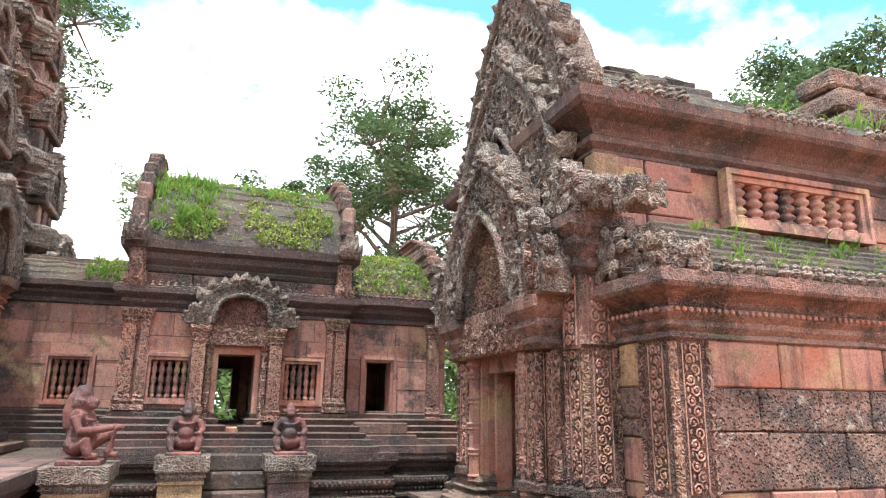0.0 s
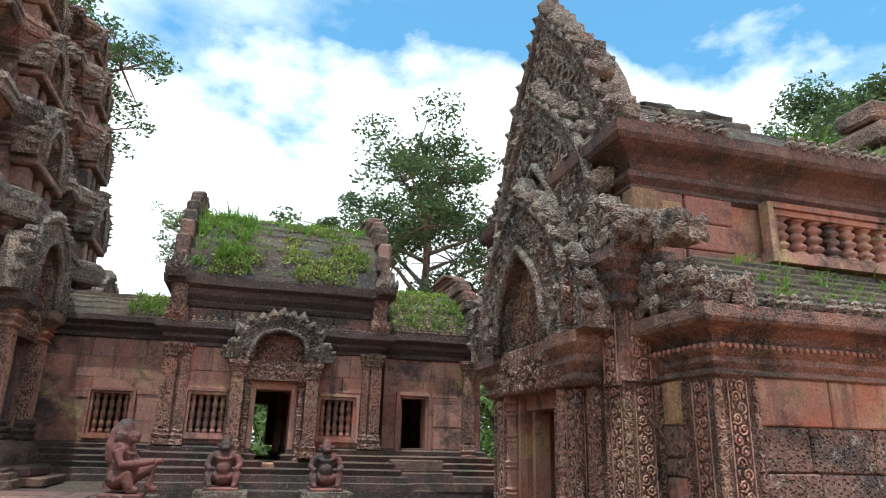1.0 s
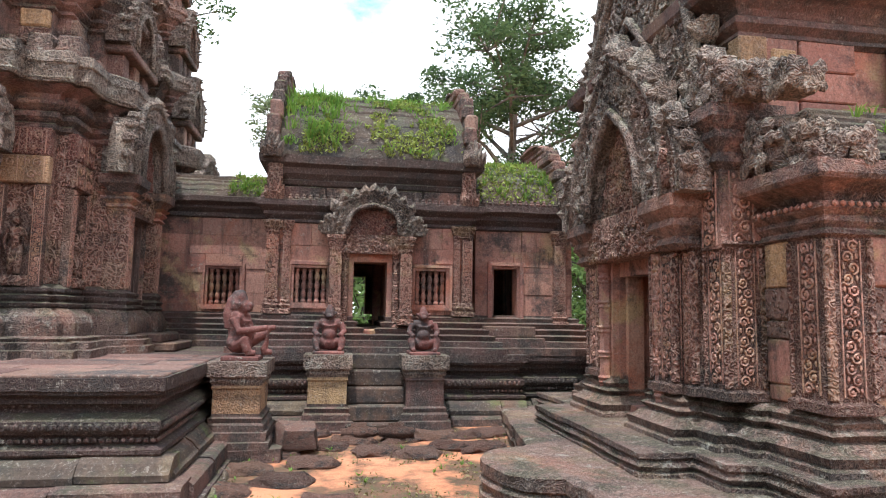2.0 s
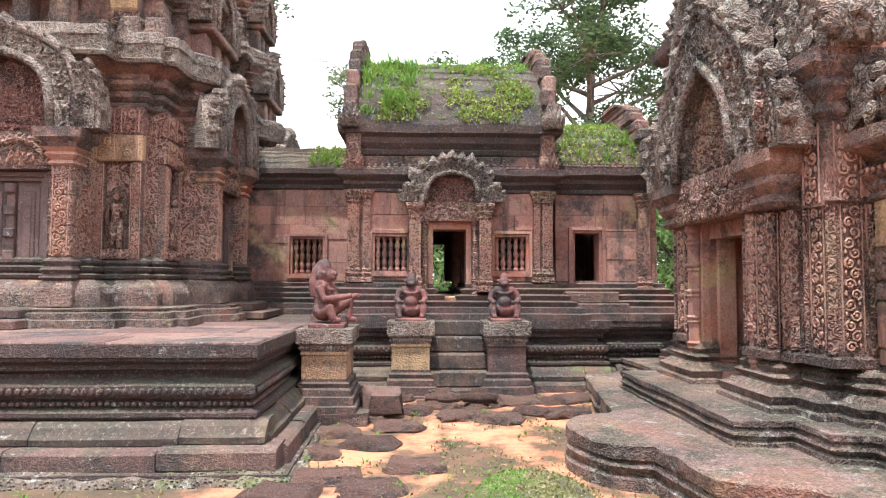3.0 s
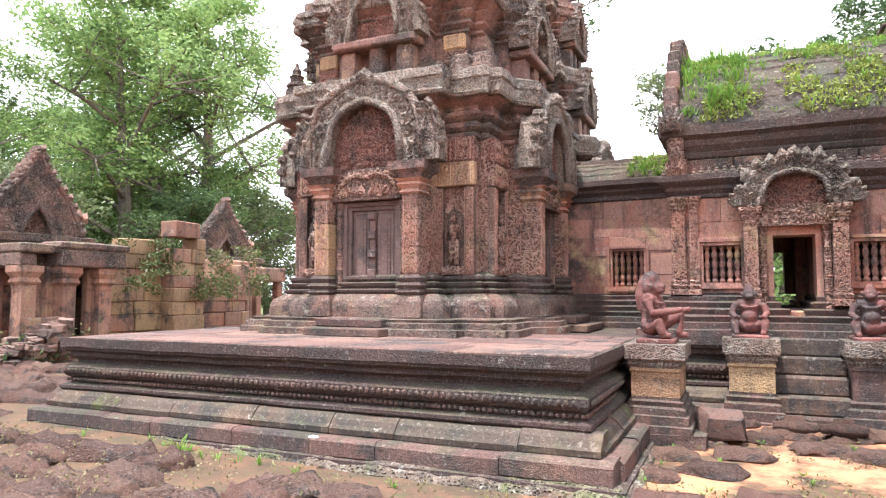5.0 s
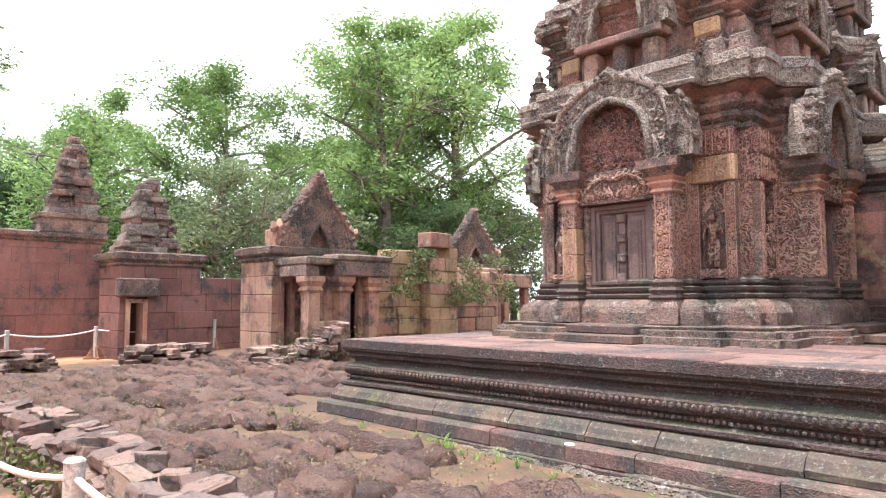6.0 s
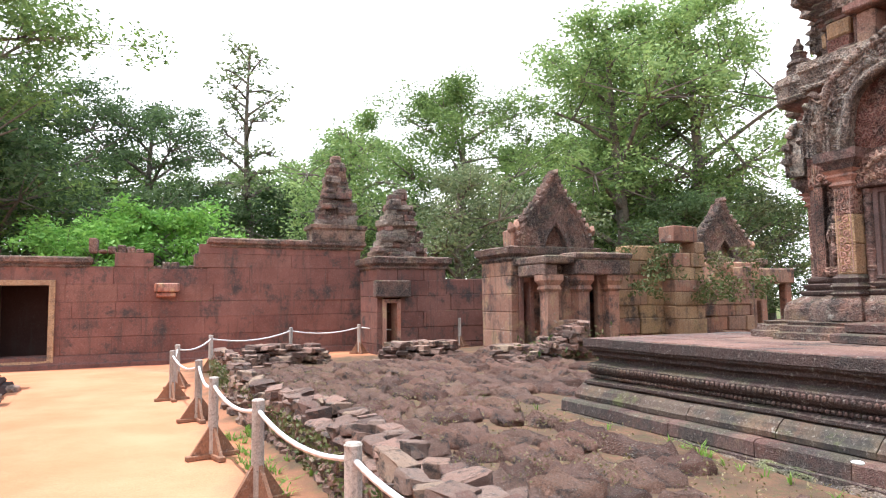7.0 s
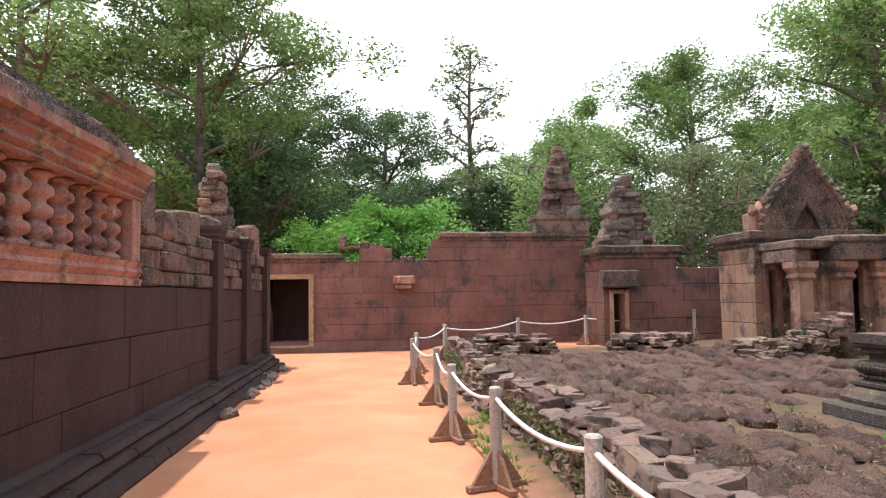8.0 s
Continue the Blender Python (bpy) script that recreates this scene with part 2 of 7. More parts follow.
m_gate = stone("brown_gate_stone", (0.2, 0.1, 0.07), (0.34, 0.2, 0.14), black=0.47, pale=0.4, green=0.15, bump=0.8, speckle=0.35, streak=0.7, warm=0.5, vary=0.5)
m_wood = stone("weathered_post_wood", (0.34, 0.3, 0.26), (0.45, 0.41, 0.36), black=0.15, pale=0.1, bump=0.3, vary=0.1)
m_foot = stone("stained_wood_foot", (0.2, 0.1, 0.06), (0.28, 0.15, 0.09), black=0.2, pale=0.0, bump=0.3, vary=0.1)


def leaf_material(name, a, b, through=0.5):
    m, n, l, p = nodes_of(name)
    geo = n.new("ShaderNodeNewGeometry")
    v = n.new("ShaderNodeTexCoord").outputs["Object"]
    col = mix(n, l, geo.outputs["Random Per Island"], a, b)
    col = mix(n, l, mathn(n, l, "MULTIPLY", ramp(n, l, noise_node(n, l, v, 0.6, 3), 0.4, 0.65), 0.5), col, (a[0] * 0.55, a[1] * 0.6, a[2] * 0.6))
    l.new(col, p.inputs["Base Color"])
    p.inputs["Roughness"].default_value = 0.55
    p.inputs["Specular IOR Level"].default_value = 0.3
    tr = n.new("ShaderNodeBsdfTranslucent")
    l.new(col, tr.inputs["Color"])
    ms = n.new("ShaderNodeMixShader")
    ms.inputs[0].default_value = through
    l.new(p.outputs[0], ms.inputs[1])
    l.new(tr.outputs[0], ms.inputs[2])
    l.new(ms.outputs[0], n["Material Output"].inputs["Surface"])
    return m


m_leaf = leaf_material("tree_leaf", (0.1, 0.165, 0.045), (0.27, 0.38, 0.115))
m_leaf_dark = leaf_material("dark_leaf", (0.055, 0.095, 0.036), (0.15, 0.22, 0.085))
m_leaf_light = leaf_material("bright_leaf", (0.15, 0.25, 0.075), (0.37, 0.49, 0.17), 0.45)
m_leaf_grey = leaf_material("grey_green_leaf", (0.13, 0.175, 0.08), (0.31, 0.36, 0.18), 0.4)
m_leaf_bright = leaf_material("fresh_bright_leaf", (0.13, 0.3, 0.05), (0.3, 0.54, 0.11), 0.4)
m_grass = leaf_material("grass_blade", (0.13, 0.26, 0.04), (0.27, 0.4, 0.08), 0.45)
m_roofweed = leaf_material("roof_weed", (0.15, 0.19, 0.035), (0.38, 0.42, 0.09), 0.3)
m_creeper = leaf_material("creeper_leaf", (0.08, 0.13, 0.035), (0.2, 0.16, 0.07), 0.3)
m_litter = leaf_material("leaf_litter", (0.2, 0.17, 0.06), (0.36, 0.28, 0.15), 0.2)
m_bark = stone("grey_bark", (0.11, 0.09, 0.068), (0.19, 0.16, 0.125), black=0.5, pale=0.3, bump=0.8, streak=0.3, vary=0.0)


def plain_material(name, c, rough=0.6):
    m, n, l, p = nodes_of(name)
    v = n.new("ShaderNodeTexCoord").outputs["Object"]
    l.new(mix(n, l, ramp(n, l, noise_node(n, l, v, 18, 5), 0.35, 0.7), c, (c[0] * 0.8, c[1] * 0.78, c[2] * 0.74)), p.inputs["Base Color"])
    p.inputs["Roughness"].default_value = rough
    return m


m_rope = plain_material("white_rope", (0.78, 0.77, 0.76))
m_white = plain_material("white_chip", (0.75, 0.74, 0.72))


# ---- building helpers ----
def thing(name, label, category, at=(0, 0, 0), group="", kind=""):
    ob = new(name)
    ob.empty_display_size = 0.2
    ob.location = at
    return tagged(ob, label, category, group, kind)


def part(name, bm, material, parent=None, label="", smooth=False):
    """Links a bmesh in world coordinates as one mesh object under a thing or a part."""
    me = bpy.data.meshes.new(name)
    bmesh.ops.recalc_face_normals(bm, faces=bm.faces)
    if smooth:
        for f in bm.faces:
            f.smooth = True
    bm.to_mesh(me)
    bm.free()
    me.materials.append(material)
    ob = new(name, me)
    if parent is not None:
        ob.parent = parent
        if parent.data is None:
            ob.matrix_parent_inverse = Matrix.Translation(-Vector(parent.location))
    return tagged(ob, label)


def rough_verts(bm, amp=0.008, freq=3.0, start=0):
    if amp <= 0:
        return
    for i, v in enumerate(bm.verts):
        if i >= start:
            v.co += noise.noise_vector(v.co * freq) * amp + noise.noise_vector(v.co * freq * 4.3 + Vector((9, 3, 5))) * amp * 0.5


def box(bm, x0, x1, y0, y1, z0, z1, chip=0.0):
    c = [bm.verts.new((x, y, z)) for x in (x0, x1) for y in (y0, y1) for z in (z0, z1)]
    if chip:
        for v in c:
            v.co += Vector((random.uniform(-chip, chip), random.uniform(-chip, chip), random.uniform(-chip, chip)))
    for q in ((0, 1, 3, 2), (4, 6, 7, 5), (0, 4, 5, 1), (2, 3, 7, 6), (0, 2, 6, 4), (1, 5, 7, 3)):
        bm.faces.new([c[i] for i in q])
    return c


def bevel_box(bm, x0, x1, y0, y1, z0, z1, b=0.02, amp=0.0):
    """A block with cut edges and a slightly uneven face."""
    t = bmesh.new()
    box(t, x0, x1, y0, y1, z0, z1)
    bmesh.ops.bevel(t, geom=t.edges[:], offset=b, segments=1, affect="EDGES")
    rough_verts(t, amp)
    merge(bm, t)


def merge(bm, other, m=None):
    if m is not None:
        bmesh.ops.transform(other, matrix=m, verts=other.verts)
    idx = {}
    for v in other.verts:
        idx[v] = bm.verts.new(v.co)
    for f in other.faces:
        try:
            bm.faces.new([idx[v] for v in f.verts])
        except ValueError:
            pass
    other.free()


def rect(x0, x1, y0, y1):
    return [(x0, y0), (x1, y0), (x1, y1), (x0, y1)]


def cross_plan(cx, cy, h, p, a, n):
    """Redented square plan: half side h, porches out by p with half width a, corners cut back by n."""
    q = [(h + p, -a), (h + p, a), (h, a), (h, h - n), (h - n, h - n), (h - n, h), (a, h), (a, h + p)]
    pts = []
    for k in range(4):
        c, s = (1, 0, -1, 0)[k], (0, 1, 0, -1)[k]
        for x, y in q:
            pts.append((cx + c * x - s * y, cy + s * x + c * y))
    out = []
    for pnt in pts:
        if not out or (abs(out[-1][0] - pnt[0]) + abs(out[-1][1] - pnt[1])) > 1e-5:
            out.append(pnt)
    return out


def offset_plan(poly, d):
    n = len(poly)
    out = []
    for i in range(n):
        p0, p1, p2 = Vector(poly[i - 1]), Vector(poly[i]), Vector(poly[(i + 1) % n])
        e1, e2 = (p1 - p0).normalized(), (p2 - p1).normalized()
        n1, n2 = Vector((e1.y, -e1.x)), Vector((e2.y, -e2.x))
        out.append(p1 + (n1 + n2) * d / max(0.3, 1 + n1.dot(n2)))
    return out


def sweep(bm, poly, profile, step=0.35, amp=0.006, cap=True, freq=3.0):
    """A moulding round a plan: profile rows are (outward offset, height)."""
    n = len(poly)
    count = [max(1, int((Vector(poly[(i + 1) % n]) - Vector(poly[i])).length / step)) for i in range(n)]
    start = len(bm.verts)
    rings = []
    for d, z in profile:
        pts = offset_plan(poly, d)
        ring = []
        for i in range(n):
            a, b = pts[i], pts[(i + 1) % n]
            for k in range(count[i]):
                c = a.lerp(b, k / count[i])
                ring.append(bm.verts.new((c.x, c.y, z)))
        rings.append(ring)
    m = len(rings[0])
    for r0, r1 in zip(rings, rings[1:]):
        for i in range(m):
            bm.faces.new((r0[i], r0[(i + 1) % m], r1[(i + 1) % m], r1[i]))
    if cap:
        bm.faces.new(rings[-1])
        bm.faces.new(list(reversed(rings[0])))
    bm.verts.ensure_lookup_table()
    rough_verts(bm, amp, freq, start)


def lathe(bm, x, y, profile, seg=10):
    rings = []
    for r, z in profile:
        rings.append([bm.verts.new((x + r * math.cos(2 * math.pi * k / seg), y + r * math.sin(2 * math.pi * k / seg), z)) for k in range(seg)])
    for r0, r1 in zip(rings, rings[1:]):
        for i in range(seg):
            bm.faces.new((r0[i], r0[(i + 1) % seg], r1[(i + 1) % seg], r1[i]))
    bm.faces.new(rings[-1])
    bm.faces.new(list(reversed(rings[0])))


def tube(bm, pts, radii, seg=8):
    rings = []
    for i, p in enumerate(pts):
        p = Vector(p)
        d = (Vector(pts[min(i + 1, len(pts) - 1)]) - Vector(pts[max(i - 1, 0)])).normalized()
        u = d.orthogonal().normalized() if not rings else (rings_u - d * rings_u.dot(d)).normalized()
        rings_u = u
        w = d.cross(u)
        r = radii[i] if isinstance(radii, (list, tuple)) else radii
        rings.append([bm.verts.new(p + (u * math.cos(2 * math.pi * k / seg) + w * math.sin(2 * math.pi * k / seg)) * r) for k in range(seg)])
    for r0, r1 in zip(rings, rings[1:]):
        for i in range(seg):
            bm.faces.new((r0[i], r0[(i + 1) % seg], r1[(i + 1) % seg], r1[i]))
    bm.faces.new(rings[-1])
    bm.faces.new(list(reversed(rings[0])))


def extrude_outline(bm, pts, y0, y1):
    """A slab with the outline pts in x and z, between y0 (front) and y1."""
    f = [bm.verts.new((x, y0, z)) for x, z in pts]
    b = [bm.verts.new((x, y1, z)) for x, z in pts]
    n = len(pts)
    bm.faces.new(f)
    bm.faces.new(list(reversed(b)))
    for i in range(n):
        bm.faces.new((f[i], b[i], b[(i + 1) % n], f[(i + 1) % n]))


def blob(bm, c, r, sx=1.0, sy=1.0, sz=1.0, sub=1, m=None):
    t = bmesh.new()
    bmesh.ops.create_icosphere(t, subdivisions=sub, radius=r)
    mm = Matrix.Translation(c) @ (m or Matrix.Identity(4)) @ Matrix.Diagonal((sx, sy, sz, 1))
    merge(bm, t, mm)


def flame(bm, x, z, y, w, h, lean=0.0, d=0.05):
    """One carved flame leaf standing at (x, z), facing -y."""
    ca, sa = math.cos(lean), math.sin(lean)
    ring = [(-0.5 * w, 0), (-0.62 * w, 0.35 * h), (-0.3 * w, 0.72 * h), (0.04 * w, h), (0.34 * w, 0.7 * h), (0.6 * w, 0.35 * h), (0.5 * w, 0)]
    f = [bm.verts.new((x + ca * a + sa * b, y - d * 0.2, z - sa * a + ca * b)) for a, b in ring]
    k = [bm.verts.new((x + ca * a + sa * b, y + d, z - sa * a + ca * b)) for a, b in ring]
    mid = bm.verts.new((x + sa * h * 0.45, y - d * 1.1, z + ca * h * 0.45))
    n = len(ring)
    for i in range(n):
        j = (i + 1) % n
        bm.faces.new((f[i], f[j], mid))
        bm.faces.new((f[i], k[i], k[j], f[j]))
    bm.faces.new(list(reversed(k)))


def arch_line(w, h, pointed, n=15):
    """Points of the pediment's arch from its lower left end over the top to its lower right end."""
    out = []
    for i in range(n):
        s = -1 + 2 * i / (n - 1)
        z = h * (1 - abs(s) ** (2.6 - 1.3 * pointed)) ** (0.62 + 0.42 * pointed)
        wob = 0.05 * w * math.sin(abs(s) * math.pi * 2.0) * (1 if s < 0 else -1)
        out.append((s * w / 2 + wob, z))
    return out


def pediment(parent, m, w, h, mat_frame, mat_field, pointed=0.4, deep=0.16, leaves=13, leaf=0.16, lumps=70, seed=1, nagas=True, name="pediment", naga=0.42, inner_size=(0.64, 0.74)):
    """A carved pediment: field, arch, flame leaves along its edge and many-headed serpents at its ends. Local: x across, z up, facing -y."""
    rnd = random.Random(seed)
    line = arch_line(w, h, pointed, 25)
    wi, hi = w * inner_size[0], h * inner_size[1]
    inner = arch_line(wi, hi, pointed, 25)
    t = bmesh.new()
    rings = [[t.verts.new((x, y, z)) for x, z in q] for q, y in ((line, -deep * 0.35), (inner, -deep * 0.42), (inner, deep * 0.9), (line, deep))]
    for a, b in zip(rings, rings[1:] + rings[:1]):
        for i in range(24):
            t.faces.new((a[i], a[i + 1], b[i + 1], b[i]))
    for e in (0, 24):
        t.faces.new([q[e] for q in rings])
    g = min(w, 2.2)
    for i in range(0, 25):
        (xo, zo), (xi, zi) = line[i], inner[i]
        xm, zm, rr_ = (xo + xi) / 2, (zo + zi) / 2, math.hypot(xo - xi, zo - zi) * 0.27
        curl = [(xm + rr_ * (1 - q * 0.07) * math.cos(q * 0.75 + i), -deep * 0.42, zm + rr_ * (1 - q * 0.07) * math.sin(q * 0.75 + i)) for q in range(10)]
        tube(t, curl, [0.011 * g] * 10, 4)
        for q in range(4):
            f = rnd.uniform(0.08, 0.92)
            blob(t, (xi + (xo - xi) * f + rnd.uniform(-0.02, 0.02) * g, -deep * 0.4, zi + (zo - zi) * f), rnd.uniform(0.012, 0.024) * g, 1, 0.9, 1.3, 1)
    rough_verts(t, 0.006, 9)
    bmesh.ops.transform(t, matrix=m, verts=t.verts)
    ped = part(name, t, mat_frame, parent)
    t = bmesh.new()
    extrude_outline(t, inner, deep * 0.2, deep * 0.8)
    for _ in range(lumps):
        x, z = rnd.uniform(-0.5, 0.5) * wi, rnd.uniform(0.02, 0.95) * hi
        lim = hi * (1 - min(1, abs(2 * x / wi)) ** (2.6 - 1.3 * pointed)) ** (0.62 + 0.42 * pointed)
        if z < lim * 0.95:
            blob(t, (x, deep * 0.2, z), rnd.uniform(0.014, 0.032) * min(w, 1.7), rnd.uniform(0.6, 1.4), 0.9, rnd.uniform(0.7, 1.5), 1)
    bmesh.ops.transform(t, matrix=m, verts=t.verts)
    part("tympanum", t, mat_field, ped)
    t = bmesh.new()
    for q, rr_, dd in ((line, 0.034, 0.38), (inner, 0.03, 0.45)):
        tube(t, [(x, -deep * dd, z) for x, z in q], [rr_ * min(w, 1.6)] * 25, 7)
    bmesh.ops.transform(t, matrix=m, verts=t.verts)
    part("arch_moulding", t, mat_frame, ped, smooth=True)
    for k in range(leaves):
        s = (k + 0.5) / leaves * (len(line) - 1)
        i = int(s)
        f = s - i
        x = line[i][0] * (1 - f) + line[i + 1][0] * f
        z = line[i][1] * (1 - f) + line[i + 1][1] * f
        dx, dz = line[i + 1][0] - line[i][0], line[i + 1][1] - line[i][1]
        lean = math.atan2(-dz, dx) * 0.55
        big = leaf * rnd.uniform(0.75, 1.15) * (1.25 if abs(k - (leaves - 1) / 2) < 0.6 else 1)
        t = bmesh.new()
        flame(t, x, z - 0.02, -deep * 0.25, big * 0.8, big, lean, deep * 0.45)
        rough_verts(t, 0.01, 9)
        bmesh.ops.transform(t, matrix=m, verts=t.verts)
        part("flame_leaf", t, mat_frame, ped)
    t = bmesh.new()
    for k in range(leaves * 3):
        s = (k + 0.5) / (leaves * 3) * (len(line) - 1)
        i = int(s)
        f = s - i
        x = (line[i][0] * (1 - f) + line[i + 1][0] * f) * 0.9
        z = (line[i][1] * (1 - f) + line[i + 1][1] * f) * 0.92
        blob(t, (x, -deep * 0.32, z), 0.028 * min(w, 1.8), 0.9, 0.8, 1.2, 1)
    bmesh.ops.transform(t, matrix=m, verts=t.verts)
    o = part("bead_carving", t, mat_frame, ped)
    o["kind"] = "stuff"
    if nagas:
        for s in (-1, 1):
            t = bmesh.new()
            hh = h * naga
            g = w / 1.6
            cx, lw = s * (w * 0.5 + 0.03 * w), 0.19 * w
            leaf_line = [(cx + a * lw, b * hh) for a, b in ((-0.5, 0.0), (-0.54, 0.3), (-0.46, 0.58), (-0.24, 0.84), (0.04 * s, 1.0), (0.24, 0.84), (0.46, 0.58), (0.54, 0.3), (0.5, 0.0))]
            extrude_outline(t, leaf_line, -deep * 0.42, deep * 0.5)
            tube(t, [(x, -deep * 0.46, z) for x, z in leaf_line], [0.017 * g] * len(leaf_line), 6)
            tube(t, [(cx + (x - cx) * 0.62, -deep * 0.44, z * 0.78) for x, z in leaf_line], [0.012 * g] * len(leaf_line), 5)
            for x, z in leaf_line[1:-1]:
                flame(t, x, z - 0.02, -deep * 0.4, 0.075 * g, 0.1 * g, (x - cx) / lw * 1.3, deep * 0.3)
            for k in range(26):
                blob(t, (cx + rnd.uniform(-0.4, 0.4) * lw, -deep * 0.44, rnd.uniform(0.05, 0.72) * hh), rnd.uniform(0.009, 0.018) * g, 1, 0.9, rnd.uniform(0.8, 1.6), 1)
            rough_verts(t, 0.006, 9)
            bmesh.ops.transform(t, matrix=m, verts=t.verts)
            part("serpent_end", t, mat_frame, ped)
    return ped


def scroll_strip(parent, m, w, z0, z1, mat):
    """A carved vine that curls from side to side between two fillets. Local: across x, up z, facing -y."""
    t = bmesh.new()
    r = w * 0.25
    n = max(2, int((z1 - z0) / (1.75 * r)))
    for k in range(n):
        z = z0 + (k + 0.5) * (z1 - z0) / n
        x = w * 0.13 * (1 if k % 2 else -1)
        curl = [(x + r * (1 - q * 0.07) * math.cos(q * 0.9 + k), -0.004, z + r * (1 - q * 0.07) * math.sin(q * 0.9 + k)) for q in range(8)]
        tube(t, curl, [r * 0.2] * 8, 4)
        blob(t, (x, -0.004, z), r * 0.36, 1, 0.7, 1, 1)
        blob(t, (-x * 2.2, -0.002, z + r * 0.2), r * 0.34, 0.8, 0.6, 1.5, 1)
    for s in (-1, 1):
        tube(t, [(s * w * 0.47, -0.002, z0), (s * w * 0.47, -0.002, z1)], w * 0.035, 4)
    bmesh.ops.transform(t, matrix=m, verts=t.verts)
    o = part("scroll_carving", t, m_relief, parent)
    o["kind"] = "stuff"
    return o


def facing(x, y, z, side):
    """Local frame with -y turned to the side: s, e, n or w."""
    return pose(x, y, z, 0, 0, {"s": 0, "e": 90, "n": 180, "w": -90}[side])


def local_part(name, t, m, mat, parent, label="", smooth=False):
    bmesh.ops.transform(t, matrix=m, verts=t.verts)
    return part(name, t, mat, parent, label, smooth)


def baluster_profile(z0, z1, r):
    h = z1 - z0
    rows = [(0.7, 0), (1, 0.03), (1, 0.08), (0.7, 0.11)]
    for k in range(3):
        b = 0.14 + 0.25 * k
        rows += [(0.62, b), (0.95, b + 0.05), (1.0, b + 0.1), (0.95, b + 0.15), (0.62, b + 0.2)]
    rows += [(0.7, 0.9), (1, 0.93), (1, 0.97), (0.7, 1.0)]
    return [(r * a, z0 + h * b) for a, b in rows]


def window(parent, m, w, h, count, mat, name="window", frame_w=0.07):
    """A framed opening with turned stone bars, local origin at the middle of its sill, facing -y, backed by a slab
    coloured dark as the shaded hollow.
    """
    t = bmesh.new()
    box(t, -w / 2 - frame_w, w / 2 + frame_w, -0.03, 0.1, -frame_w, 0.0)
    win = local_part(name, t, m, mat, parent)
    for k, o in enumerate((0.0, frame_w * 0.55)):
        d = -0.05 + 0.03 * k
        a, b = w / 2 + frame_w - o, h + frame_w - o
        for x0, x1, z0, z1 in ((-a, -a + frame_w * 0.5, -frame_w + o, b), (a - frame_w * 0.5, a, -frame_w + o, b), (-a + frame_w * 0.5, a - frame_w * 0.5, b - frame_w * 0.5, b), (-a + frame_w * 0.5, a - frame_w * 0.5, -frame_w + o, -frame_w * 0.5 + o)):
            t = bmesh.new()
            box(t, x0, x1, d, 0.06, z0, z1)
            rough_verts(t, 0.004, 6)
            local_part("frame_bar", t, m, mat, win)
    for k in range(count):
        t = bmesh.new()
        lathe(t, -w / 2 + w * (k + 0.5) / count, 0.07, baluster_profile(0, h, w / count * 0.42), 8)
        local_part("baluster", t, m, mat, win, smooth=True)
    # Black slab stands for the shade between the bars.
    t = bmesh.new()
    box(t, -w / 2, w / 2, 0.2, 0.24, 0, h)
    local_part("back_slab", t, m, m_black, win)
    return win


def pilaster(parent, x0, x1, y0, y1, z0, z1, mat, cap=0.22, foot=0.25, name="pilaster"):
    """A carved pilaster with stepped base and capital."""
    t = bmesh.new()
    sweep(t, rect(x0, x1, y0, y1), [(0.03, z0), (0.03, z0 + foot * 0.3), (0.012, z0 + foot * 0.36), (0.025, z0 + foot * 0.6), (0.01, z0 + foot * 0.7), (0.012, z0 + foot * 0.9), (0, z0 + foot),
          (0, z1 - cap), (0.015, z1 - cap * 0.92), (0.0, z1 - cap * 0.75), (0.025, z1 - cap * 0.55), (0.015, z1 - cap * 0.45), (0.045, z1 - cap * 0.2), (0.045, z1)], 0.3, 0.004)
    return part(name, t, mat, parent)


def colonnette(parent, x, y, z0, z1, r, mat):
    t = bmesh.new()
    rows, h = [], z1 - z0
    rows += [(1.35, 0), (1.35, 0.05), (1.0, 0.07)]
    for k in range(5):
        b = 0.08 + 0.17 * k
        rows += [(1.0, b), (1.0, b + 0.1), (1.2, b + 0.115), (1.05, b + 0.13), (1.25, b + 0.145), (1.0, b + 0.16)]
    rows += [(1.0, 0.94), (1.3, 0.96), (1.3, 1.0)]
    lathe(t, x, y, [(r * a, z0 + h * b) for a, b in rows], 8)
    return part("colonnette", t, mat, parent)


